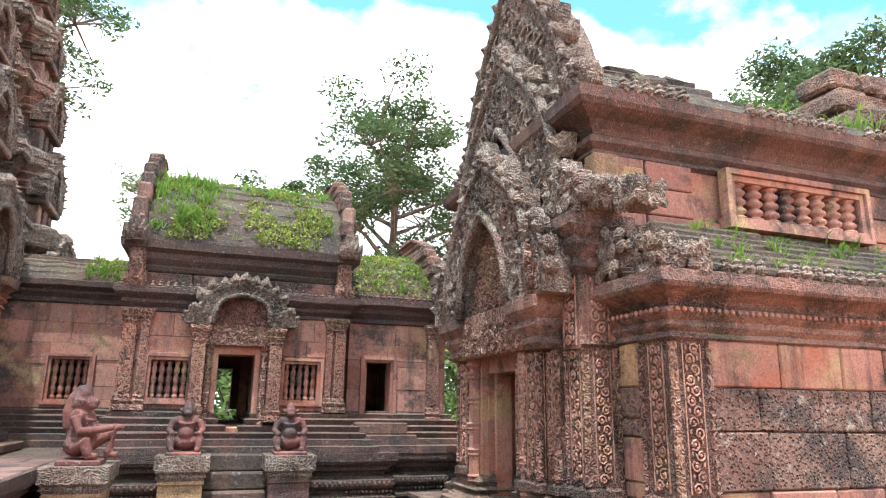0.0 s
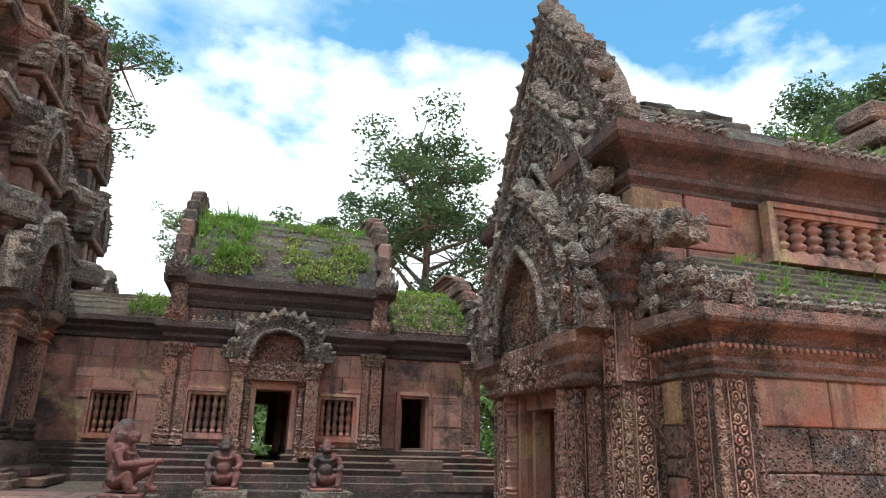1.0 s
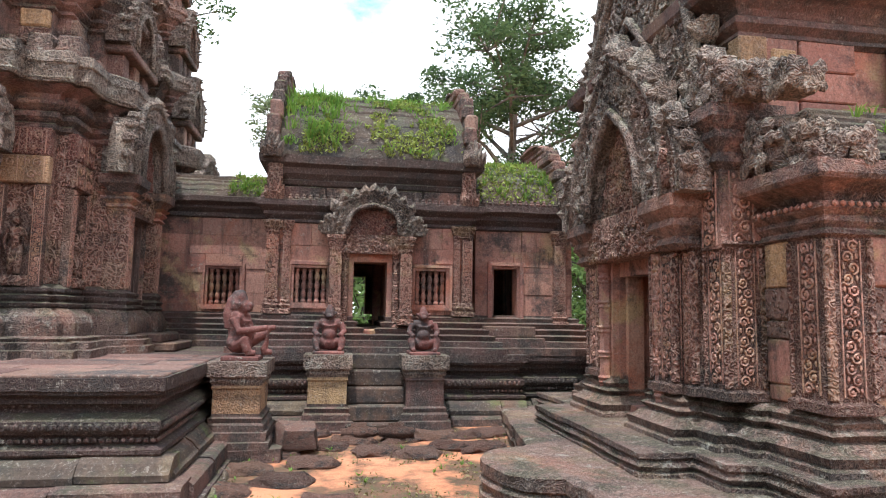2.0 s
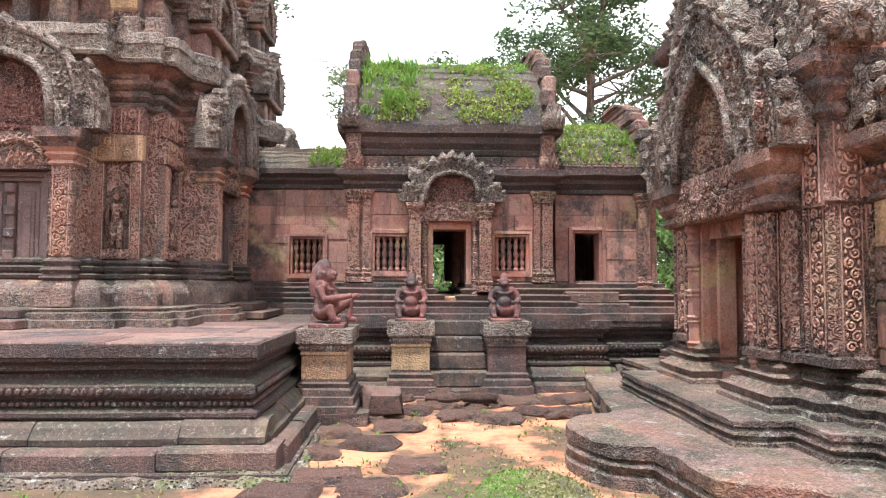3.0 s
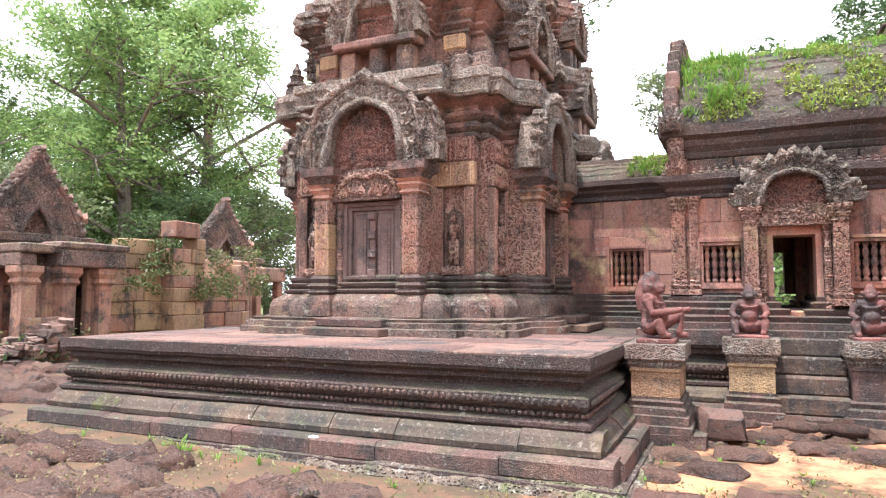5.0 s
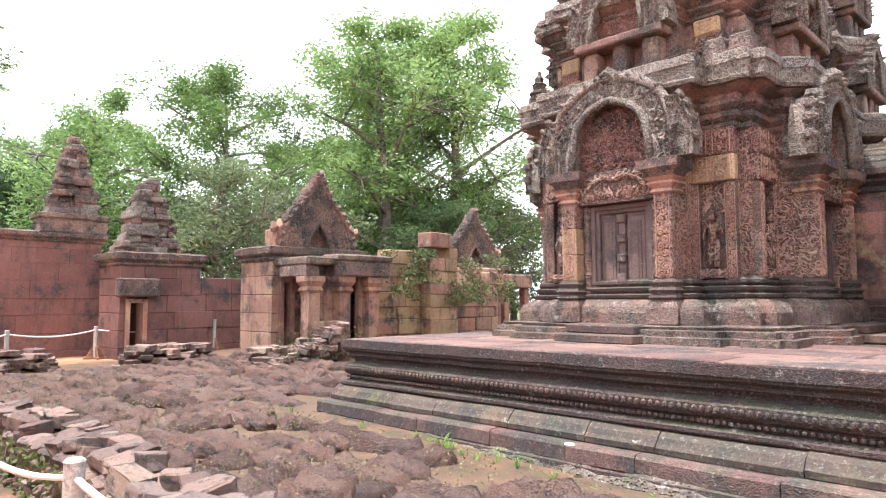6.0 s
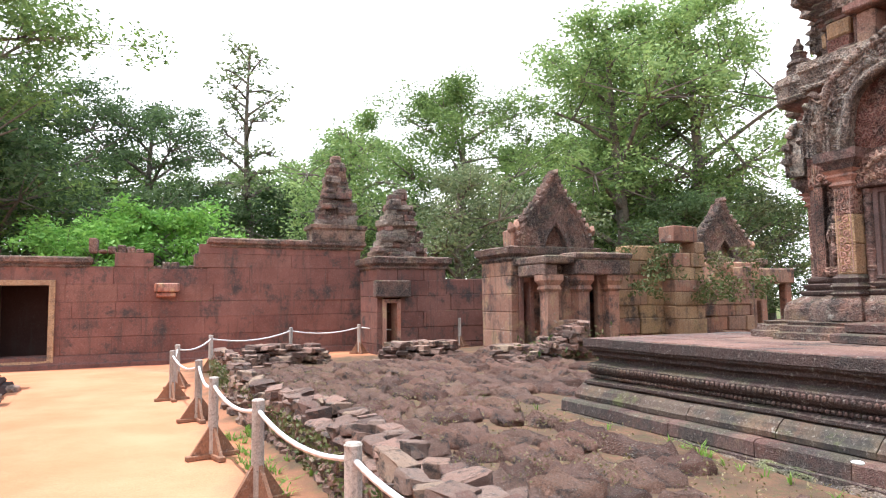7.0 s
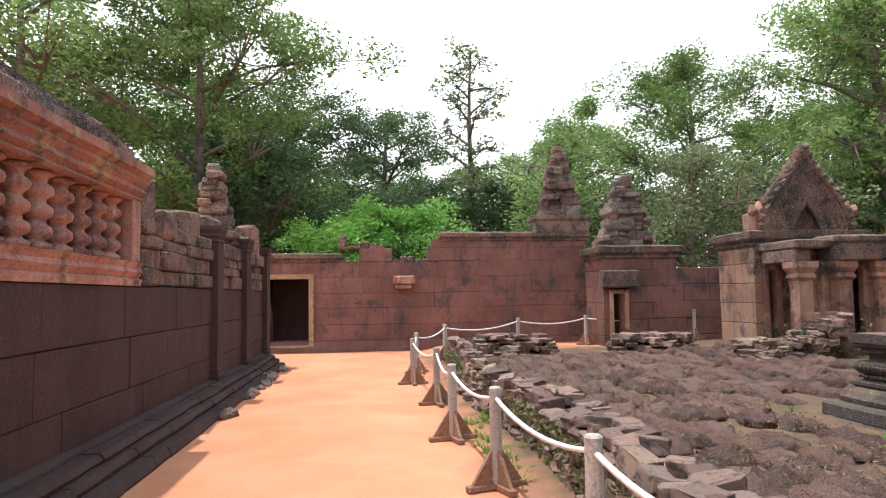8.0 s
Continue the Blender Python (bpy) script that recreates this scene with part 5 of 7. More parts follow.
tagged(part("roof_grass", t, m_grass), "tufts of green grass growing on the mossy hall roof", "grass", kind="stuff")
pts = []
for k in range(9000):
    s = rg.uniform(0.0, 0.85)
    x = rg.uniform(0.0, 2.38)
    if noise.noise(Vector((x * 2.2, s * 4, 1.7))) + 0.5 * noise.noise(Vector((x * 7, s * 13, 4))) > 0.04:
        y, z = roof_point(MY - 0.1, MY + 1.75, 3.46, 4.72, s)
        pts.append((x, y - 0.02, z + rg.uniform(0.01, 0.05)))
for k in range(1500):
    s = rg.uniform(0.0, 0.8)
    x = rg.uniform(2.66, 3.78)
    if noise.noise(Vector((x * 2.2, s * 3, 5.7))) > -0.25:
        y, z = roof_point(MY + 0.2, MY + 1.75, 2.97, 3.82, s)
        pts.append((x, y - 0.02, z + rg.uniform(0.01, 0.05)))
for k in range(500):
    s = rg.uniform(0.0, 0.8)
    y, z = roof_point(WY - 0.02, WY + 1.1, 3.14, 3.62, s)
    pts.append((rg.uniform(-0.9, -0.2), y - 0.02, z + rg.uniform(0.01, 0.06)))
leaf_scatter("roof_creeper", "low yellow-green creepers spread over the stone roofs", pts, 0.028, m_roofweed, 5)

# ---- library ----
library = thing("library_building", "red sandstone library with three nested carved pediments", "temple library", (5.6, 6.3, 0.2))
LX, LY, LC = 3.92, 4.28, 6.3
LN = 2 * LC - LY
# low platform with a rounded front step
arc = [(2.42 - 0.46 * math.cos(radians(a)), 5.62 - 0.58 * math.sin(radians(a))) for a in range(-90, 91, 18)]
plan = [(2.5, 4.28), (2.9, 4.05), (3.15, 3.7), (8.5, 3.7), (8.5, 9.0), (2.9, 9.0), (2.6, 7.0), (2.5, 6.3)] + arc
t = bmesh.new()
sweep(t, plan, [(0.03, -0.15), (0.03, 0.06), (0.0, 0.08), (0.03, 0.14), (0.0, 0.18), (0.02, 0.2), (0.02, 0.29), (0.0, 0.3)], 0.14, 0.02, True, 4)
part("lower_platform", t, m_base, library, "worn stone platform with a rounded front step")
plan2 = [(2.95, 5.0), (3.35, 4.95), (3.35, 4.55), (3.6, 4.5), (3.62, 3.95), (8.4, 3.95), (8.4, 8.7), (3.35, 8.7), (3.35, 7.6), (2.95, 7.5)]
t = bmesh.new()
sweep(t, plan2, [(0.03, 0.28), (0.03, 0.33), (0.0, 0.345), (0.03, 0.38), (0.0, 0.42), (0.02, 0.44), (0.02, 0.48)], 0.2, 0.015, True, 4)
part("upper_platform", t, m_base, library)
# stepped plan of the body with the door porch
lplan = [(3.5, 5.38), (3.68, 5.38), (3.68, 5.1), (3.82, 5.1), (3.82, 4.9), (LX, 4.9), (LX, LY), (8.2, LY), (8.2, LN), (LX, LN), (LX, 7.7), (3.82, 7.7), (3.82, 7.5), (3.68, 7.5), (3.68, 7.22), (3.5, 7.22), (3.5, 6.75), (4.2, 6.75), (4.2, 5.85), (3.5, 5.85)]
t = bmesh.new()
sweep(t, lplan, [(0.2, 0.46), (0.2, 0.52), (0.17, 0.54), (0.19, 0.6), (0.14, 0.62), (0.1, 0.66), (0.06, 0.68), (0.1, 0.72), (0.05, 0.75), (0.07, 0.79), (0.02, 0.82), (0.0, 0.84), (0.0, 0.85)], 0.2, 0.008)
part("moulded_base", t, m_base, library, "lichen-spotted moulded base")
t = bmesh.new()
sweep(t, offset_plan(lplan, -0.02), [(0, 0.84), (0, 2.1)], 0.6, 0.0)
part("wall_core", t, m_wall, library)
t = bmesh.new()
box(t, 4.0, 4.2, 5.86, 6.74, 0.5, 0.84)
part("door_floor", t, m_wall, library)
# coursed blocks on the south side and the west end panel
rb = random.Random(21)
for za, zb, mat in ((0.86, 0.95, m_wall), (0.95, 1.35, m_porous), (1.35, 1.66, m_porous), (1.66, 1.99, m_wall)):
    x = LX + 0.28
    while x < 8.15:
        w = rb.uniform(0.4, 0.75)
        t = bmesh.new()
        bevel_box(t, x, min(x + w - 0.008, 8.19), LY - 0.03 + rb.uniform(-0.01, 0.008), LY + 0.1, za + 0.004, zb - 0.004, 0.012, 0.008)
        part("wall_block", t, mat, library)
        x += w
for za, zb, mat in ((0.86, 0.98, m_wall), (0.98, 1.3, m_wall), (1.3, 1.43, m_porous), (1.43, 1.66, m_porous), (1.66, 1.99, m_ochre)):
    t = bmesh.new()
    bevel_box(t, LX - 0.03 + rb.uniform(-0.008, 0.008), LX + 0.1, 4.59, 4.89, za + 0.004, zb - 0.004, 0.012, 0.006)
    part("wall_block", t, mat, library)
# carved pilasters
for x0, x1, y0, y1 in ((LX - 0.05, LX + 0.26, LY - 0.06, LY + 0.3), (3.6, 3.9, 4.92, 5.2), (3.52, 3.84, 5.24, 5.34), (3.44, 3.7, 5.4, 5.78), (3.44, 3.7, 6.95, 7.24), (3.64, 3.84, 7.3, 7.54)):
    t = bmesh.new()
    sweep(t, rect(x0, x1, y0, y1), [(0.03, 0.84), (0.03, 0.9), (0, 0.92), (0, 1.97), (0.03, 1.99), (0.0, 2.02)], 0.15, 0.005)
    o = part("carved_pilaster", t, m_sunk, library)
    # raised plain borders with scrolls between them
    for ya in (y0 - 0.012, y1 - 0.02):
        t = bmesh.new()
        bevel_box(t, x0 - 0.022, x0 + 0.04, ya, ya + 0.032, 0.93, 1.96, 0.006)
        part("plain_border", t, m_carved, o)
    t = bmesh.new()
    bevel_box(t, x1 - 0.03, x1 + 0.012, y0 - 0.022, y0 + 0.02, 0.93, 1.96, 0.006)
    part("plain_border", t, m_carved, o)
    if y1 - y0 > 0.15:
        for c in ([0.28, 0.72] if y1 - y0 > 0.36 else [0.5]):
            scroll_strip(o, pose(x0 - 0.004, y0 + (y1 - y0) * c, 0, 0, 0, -90), min(0.17, (y1 - y0) * 0.62), 0.95, 1.95, m_carved)
    else:
        scroll_strip(o, pose(x0 - 0.004, (y0 + y1) / 2, 0, 0, 0, -90), 0.08, 0.95, 1.95, m_carved)
    scroll_strip(o, pose((x0 + x1) / 2, y0 - 0.004, 0, 0, 0, 0), min(0.16, (x1 - x0) * 0.6), 0.95, 1.95, m_carved)
# cornice of the lower storey
t = bmesh.new()
lc_plan = [(LX, LY), (8.2, LY), (8.2, LN), (LX, LN)]
sweep(t, lc_plan, [(0.0, 1.98), (0.05, 2.0), (0.02, 2.04), (0.06, 2.08), (0.05, 2.12), (0.1, 2.16), (0.09, 2.2), (0.02, 2.22), (0.05, 2.27), (0.12, 2.31), (0.2, 2.33), (0.22, 2.36), (0.22, 2.45), (0.08, 2.48)], 0.25, 0.008)
part("cornice", t, m_mould, library)
t = bmesh.new()
for k in range(70):
    blob(t, (LX - 0.02 + 0.06 * k, LY - 0.11, 2.185), 0.022, 1, 0.7, 1, 1)
for k in range(11):
    blob(t, (LX - 0.11, LY + 0.06 * k, 2.185), 0.022, 0.7, 1, 1, 1)
o = part("bead_course", t, m_wall, library)
o["kind"] = "stuff"
finial_row(library, 4.3, 8.2, LY - 0.16, 2.46, 0.11, 0.12, m_lichen)
# aisle roof
for k in range(7):
    y0 = LY - 0.1 + 0.66 * k / 7
    x = LX + 0.25
    while x < 8.2:
        w = rb.uniform(0.7, 1.3)
        t = bmesh.new()
        bevel_box(t, x, min(x + w, 8.2) - 0.01, y0 + rb.uniform(-0.015, 0.015), 4.98, 2.46 + 0.075 * k, 2.46 + 0.075 * (k + 1) + 0.02, 0.025, 0.018)
        part("roof_slab", t, m_roof, library)
        x += w
# upper storey
uplan = [(3.75, 4.9), (8.2, 4.9), (8.2, 7.7), (3.75, 7.7)]
t = bmesh.new()
sweep(t, uplan, [(-0.02, 2.4), (-0.02, 3.62)], 0.6, 0.0)
part("upper_wall", t, m_wall, library)
for k in range(9):
    for za, zb in ((2.98, 3.1), (3.11, 3.34), (3.35, 3.6)):
        if za > 3.0 and 4.9 < 3.98 + 0.5 * k < 6.75:
            continue
        t = bmesh.new()
        bevel_box(t, 3.74 + 0.5 * k, 4.22 + 0.5 * k, 4.87, 5.0, za, zb, 0.01, 0.004)
        part("wall_block", t, m_wall, library)
t = bmesh.new()
bevel_box(t, 3.71, 3.95, 4.84, 5.0, 3.1, 3.58, 0.015, 0.005)
bevel_box(t, 3.99, 4.2, 4.85, 5.0, 3.12, 3.5, 0.015, 0.005)
part("yellow_block", t, m_ochre, library, "yellowish stained blocks")
t = bmesh.new()
sweep(t, uplan, [(0.0, 3.56), (0.04, 3.58), (0.02, 3.62), (0.08, 3.67), (0.07, 3.72), (0.02, 3.75), (0.04, 3.8), (0.1, 3.86), (0.24, 3.92), (0.27, 3.96), (0.28, 4.06), (0.1, 4.09)], 0.3, 0.01)
part("upper_cornice", t, m_dark, library, "deep projecting cornice")
finial_row(library, 3.9, 8.3, 4.65, 4.05, 0.12, 0.14, m_lichen)
window(library, facing(5.83, 4.79, 3.14, "s"), 1.5, 0.34, 8, m_wall, "baluster_window", 0.1)
roof_vault(library, 3.85, 8.3, 4.72, LC, 4.07, 4.75, "upper_roof", 7)
rr = random.Random(31)
for k in range(18):
    x = 6.9 + rr.uniform(0, 1.3)
    z = 4.35 + 0.055 * k
    t = bmesh.new()
    bevel_box(t, x, x + rr.uniform(0.35, 0.7), 4.95 + 0.03 * k + rr.uniform(0, 0.2), 6.0, z, z + 0.24, 0.04, 0.03)
    part("fallen_roof_block", t, m_tier, library, "ruined stacked roof block")
for k in range(6):
    # low broken courses stepping back up the slope behind the gable
    x = 3.86 + rr.uniform(0, 0.1)
    while x < 5.7 - 0.2 * k:
        w = rr.uniform(0.35, 0.7)
        t = bmesh.new()
        y = 4.86 + 0.13 * k + rr.uniform(-0.04, 0.04)
        bevel_box(t, x, x + w, y, y + 0.4, 4.1 + 0.125 * k, 4.26 + 0.125 * k + rr.uniform(-0.03, 0.03), 0.045, 0.03)
        rough_verts(t, 0.03, 6)
        part("roof_course_block", t, m_roof, library, "worn mossy roof block behind the gable")
        x += w + 0.01
# the door porch
for s in (-1, 1):
    t = bmesh.new()
    ya = LC + s * 0.44
    box(t, 3.58, 3.75, min(ya, LC + s * 0.52), max(ya, LC + s * 0.52), 0.5, 1.95)
    box(t, 3.64, 3.8, min(LC + s * 0.38, ya), max(LC + s * 0.38, ya), 0.5, 1.9)
    part("door_jamb", t, m_wall, library)
    colonnette(library, 3.5, LC + s * 0.6, 0.5, 1.98, 0.075, m_wall)
t = bmesh.new()
box(t, 3.58, 3.76, LC - 0.44, LC + 0.44, 1.84, 1.98)
part("door_head", t, m_wall, library)
t = bmesh.new()
box(t, 3.6, 4.2, LC - 0.5, LC + 0.5, 0.46, 0.6, 0.01)
part("door_sill", t, m_wall, library)
t = bmesh.new()
bevel_box(t, 3.36, 3.7, LC - 0.78, LC + 0.78, 1.98, 2.42, 0.02, 0.01)
rl = random.Random(13)
for k in range(110):
    blob(t, (3.355, LC + rl.uniform(-0.74, 0.74), rl.uniform(2.02, 2.3)), rl.uniform(0.02, 0.04), 0.6, 1.2, 1, 1)
part("lintel", t, m_carved, library)
for s in (-1, 1):
    t = bmesh.new()
    sweep(t, rect(3.4, 3.72, LC + s * 0.88 - 0.16, LC + s * 0.88 + 0.16), [(0.0, 1.98), (0.04, 2.02), (0.01, 2.08), (0.07, 2.16), (0.05, 2.22), (0.12, 2.3), (0.12, 2.4)], 0.2, 0.006)
    part("capital", t, m_mould, library)
    t = bmesh.new()
    sweep(t, rect(3.57, 3.9, LC + s * 1.24 - 0.14, LC + s * 1.24 + 0.14), [(0.0, 1.96), (0.0, 2.55), (0.05, 2.6), (0.02, 2.68), (0.09, 2.78), (0.07, 2.84), (0.14, 2.92), (0.14, 3.02)], 0.2, 0.006)
    cap = part("capital", t, m_mould, library)
    scroll_strip(cap, pose(3.565, LC + s * 1.24, 0, 0, 0, -90), 0.2, 1.98, 2.54, m_carved)
    scroll_strip(cap, pose(3.735, LC + s * 1.24 - 0.145, 0, 0, 0, 0), 0.2, 1.98, 2.54, m_carved)
pediment(library, facing(3.42, LC, 2.4, "w"), 2.1, 1.5, m_lichen, m_carved, 0.5, 0.26, 17, 0.2, 520, 11, naga=0.42, inner_size=(0.56, 0.66))
pediment(library, facing(3.62, LC, 3.02, "w"), 2.45, 2.1, m_lichen, m_carved, 0.6, 0.26, 19, 0.2, 320, 12, naga=0.18, inner_size=(0.5, 0.62))
pediment(library, facing(3.74, LC, 4.06, "w"), 2.45, 2.15, m_lichen, m_carved, 0.8, 0.26, 21, 0.2, 300, 13, naga=0.14, inner_size=(0.4, 0.5))
fm = facing(3.3, LC - 1.11, 2.44, "w")
relief_figure(library, fm, 0.42, m_wall, 2)
# heavy broken blocks by the lower pediment's end
for c, r0, a in (((3.66, 5.02, 3.2), 0.19, 0.95), ((3.92, 4.7, 2.68), 0.2, 1.1), ((3.98, 4.42, 2.6), 0.17, 0.95), ((4.06, 4.2, 2.56), 0.13, 0.9), ((3.74, 4.7, 3.16), 0.15, 0.8), ((3.86, 4.45, 3.08), 0.14, 0.7)):
    t = bmesh.new()
    bevel_box(t, c[0] - r0, c[0] + r0, c[1] - r0, c[1] + r0, c[2] - r0 * a, c[2] + r0 * a, 0.07, 0.03)
    rough_verts(t, 0.03, 5)
    bb = part("broken_serpent_block", t, m_lichen, library, "crumbled carved end block")
    t = bmesh.new()
    for k in range(26):
        q = (rl.uniform(-1, 1), rl.uniform(-1, 1))
        blob(t, (c[0] - r0, c[1] + q[0] * r0 * 0.8, c[2] + q[1] * r0 * a * 0.8), 0.05, 0.6, 1, 1.2, 1)
        blob(t, (c[0] + q[0] * r0 * 0.8, c[1] - r0, c[2] + q[1] * r0 * a * 0.8), 0.05, 1, 0.6, 1.2, 1)
    rough_verts(t, 0.03, 5)
    part("leaf_carving", t, m_lichen, bb)["kind"] = "stuff"
t = bmesh.new()
rg = random.Random(4)
for k in range(90):
    y = rg.uniform(LY - 0.05, 4.85)
    grass_tuft(t, (rg.uniform(4.3, 8.1), y, 2.5 + (y - LY + 0.1) * 0.8), 8, rg.uniform(0.06, 0.3) * (1.2 if k % 9 == 0 else 0.45), 0.14, 900 + k)
for k in range(26):
    grass_tuft(t, (rg.uniform(5.6, 7.2), rg.uniform(4.85, 5.3), 4.25), 9, rg.uniform(0.15, 0.4), 0.2, 1200 + k)
tagged(part("library_roof_grass", t, m_grass), "grass and weeds rooted on the library roofs", "grass", kind="stuff")


# ---- long southern building beside the path ----
south = thing("long_gallery", "shade-toned laterite and sandstone gallery with a baluster window", "temple gallery", (-6, -3, -0.1))
SY = -2.0
rb = random.Random(41)
# Wall and base blocks use the laterite with shade in its colour.
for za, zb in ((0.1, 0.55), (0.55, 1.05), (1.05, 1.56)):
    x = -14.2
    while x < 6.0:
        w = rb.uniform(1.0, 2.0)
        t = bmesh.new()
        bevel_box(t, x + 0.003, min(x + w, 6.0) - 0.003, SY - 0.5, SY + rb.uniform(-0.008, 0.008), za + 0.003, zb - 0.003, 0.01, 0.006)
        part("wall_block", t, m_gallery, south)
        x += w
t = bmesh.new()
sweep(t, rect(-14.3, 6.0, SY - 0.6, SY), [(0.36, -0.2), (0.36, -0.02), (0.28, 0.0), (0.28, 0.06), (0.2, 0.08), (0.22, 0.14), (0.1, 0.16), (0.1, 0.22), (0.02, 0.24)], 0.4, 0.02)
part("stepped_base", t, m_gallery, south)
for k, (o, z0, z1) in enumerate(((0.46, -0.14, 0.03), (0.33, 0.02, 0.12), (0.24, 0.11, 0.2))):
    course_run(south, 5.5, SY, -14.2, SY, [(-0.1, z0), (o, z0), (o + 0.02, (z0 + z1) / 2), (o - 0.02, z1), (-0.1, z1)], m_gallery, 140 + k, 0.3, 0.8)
for x0, x1, zt in ((-6.6, 6.0, 1.62),):
    t = bmesh.new()
    sweep(t, rect(x0, x1, SY - 0.5, SY), [(0.02, 1.56), (0.03, 1.62), (0.0, 1.64), (0.04, 1.7), (0.02, 1.74), (0.05, 1.8)], 0.3, 0.006)
    part("sill_moulding", t, m_wall, south)
    for xa in (-6.6, -3.6, -0.4, 2.8, 5.6):
        t = bmesh.new()
        bevel_box(t, xa, xa + 0.22, SY - 0.5, SY + 0.02, 1.8, 2.44, 0.012, 0.004)
        part("window_pier", t, m_wall, south)
    for k in range(36):
        x = -6.2 + k * 0.34
        if any(abs(x - xa - 0.11) < 0.24 for xa in (-6.6, -3.6, -0.4, 2.8, 5.6)):
            continue
        t = bmesh.new()
        lathe(t, x, SY - 0.17, baluster_profile(1.8, 2.43, 0.135), 12)
        part("baluster", t, m_wall, south, smooth=True)
    t = bmesh.new()
    box(t, x0, x1, SY - 0.55, SY - 0.36, 1.8, 2.45)
    part("back_wall", t, m_wall, south)
    t = bmesh.new()
    sweep(t, rect(x0, x1, SY - 0.6, SY), [(0.0, 2.42), (0.03, 2.44), (0.0, 2.48), (0.05, 2.52), (0.03, 2.57), (0.08, 2.62), (0.06, 2.66), (0.12, 2.7), (0.12, 2.78), (0.0, 2.8)], 0.3, 0.012)
    part("cornice", t, m_wall, south)
    t = bmesh.new()
    for k in range(3):
        sweep(t, rect(x0 + 0.05, x1, SY - 0.7, SY - 0.05 - 0.15 * k), [(0.0, 2.79 + 0.13 * k), (0.03, 2.82 + 0.13 * k), (0.02, 2.94 + 0.13 * k)], 0.25, 0.05, True, 3)
    part("broken_roof", t, m_tier, south)
# ruined western stretch
rb = random.Random(44)
for x0, x1, zt in ((-9.6, -6.65, 2.3), (-14.2, -10.0, 2.2)):
    z = 1.57
    while z < zt:
        h = rb.uniform(0.14, 0.26)
        x = x0
        while x < x1:
            w = rb.uniform(0.5, 1.1)
            if z < zt - 0.3 or rb.random() < 0.65:
                t = bmesh.new()
                bevel_box(t, x, min(x + w, x1) - 0.01, SY - 0.5, SY + rb.uniform(-0.05, 0.04), z, z + h - 0.006, 0.02, 0.012)
                part("wall_block", t, m_tier, south)
            x += w
        z += h
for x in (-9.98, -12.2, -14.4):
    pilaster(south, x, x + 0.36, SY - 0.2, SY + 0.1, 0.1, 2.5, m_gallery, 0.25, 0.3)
t = bmesh.new()
for k in range(30):
    x = rb.uniform(-14, -8)
    blob(t, (x, SY + rb.uniform(0.35, 0.55), -0.06), rb.uniform(0.08, 0.2), 1.3, 0.9, 0.6, 1)
rough_verts(t, 0.03, 5)
o = part("fallen_stone", t, m_rubble, south)
o["kind"] = "stuff"

# ---- western enclosure wall ----
west = thing("enclosure_wall", "tall red-brown laterite wall with stained blocks", "wall", (-18.3, 2, -0.1))
WX = -18.0
rb = random.Random(51)
z = -0.15
row = 0
tops = lambda y: 2.45 if y < -0.6 else (2.75 if y < 0.6 else (2.35 if y < 2.3 else 3.02))
while z < 3.0:
    h = rb.uniform(0.36, 0.46)
    y = -6.0 + (row % 2) * 0.3
    while y < 6.4:
        w = rb.uniform(0.8, 1.5)
        ye = min(y + w, 6.4)
        zt = min(z + h, tops((y + ye) / 2))
        hole = [(-2.45, -1.42, 0.12, 1.92)]
        spans = [(y, ye)]
        for a, b, c, d in hole:
            if c < zt - 0.02 and d > z + 0.02:
                spans = [q for u, v in spans for q in ((u, min(v, a)), (max(u, b), v)) if q[1] - q[0] > 0.03]
        if zt - z > 0.08:
            for u, v in spans:
                t = bmesh.new()
                bevel_box(t, WX - 0.5, WX + rb.uniform(-0.012, 0.012), u + 0.001, v - 0.001, z + 0.001, zt - 0.001, 0.006, 0.008)
                part("laterite_block", t, m_later, west)
        y = ye
    z += h
    row += 1
for y0, y1, z0 in ((2.3, 6.45, 3.02), (-6.0, -0.6, 2.45)):
    t = bmesh.new()
    sweep(t, rect(WX - 0.5, WX, y0, y1), [(0.0, z0 - 0.1), (0.05, z0 - 0.06), (0.02, z0 - 0.02), (0.1, z0 + 0.04), (0.1, z0 + 0.14), (0.02, z0 + 0.18)], 0.3, 0.02)
    part("coping", t, m_tier, west)
rb2 = random.Random(52)
for k in range(15):
    t = bmesh.new()
    y = -0.6 + k * 0.21
    h = tops(y) + (0.12 if k % 3 else 0.3) * rb2.random()
    bevel_box(t, WX - 0.45, WX - 0.02, y, y + 0.2, tops(y) - 0.02, h + 0.06, 0.03, 0.02)
    part("broken_top_block", t, m_tier, west)
t = bmesh.new()
bevel_box(t, WX - 0.1, WX + 0.25, 0.9, 1.5, 1.75, 1.98, 0.03, 0.01)
bevel_box(t, WX - 0.1, WX + 0.18, 0.95, 1.42, 1.62, 1.75, 0.03, 0.01)
part("corbel_block", t, m_wall, west)
for w in (0.0, 0.06):
    t = bmesh.new()
    a, b, zt = -2.58 + w, -1.28 - w, 2.05 - w
    box(t, WX - 0.45, WX + 0.1 - w, a, a + 0.13 - w, -0.05, zt)
    box(t, WX - 0.45, WX + 0.1 - w, b - 0.13 + w, b, -0.05, zt)
    box(t, WX - 0.45, WX + 0.1 - w, a + 0.13 - w, b - 0.13 + w, zt - 0.13 + w, zt)
    box(t, WX - 0.45, WX + 0.1 - w, a + 0.13 - w, b - 0.13 + w, -0.1, 0.12)
    part("door_frame", t, m_ochre, west, "pale framed doorway")
# Dark-toned box added behind the doorway to make the opening read as shade.
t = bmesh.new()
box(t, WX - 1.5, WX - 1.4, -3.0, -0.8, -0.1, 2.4)
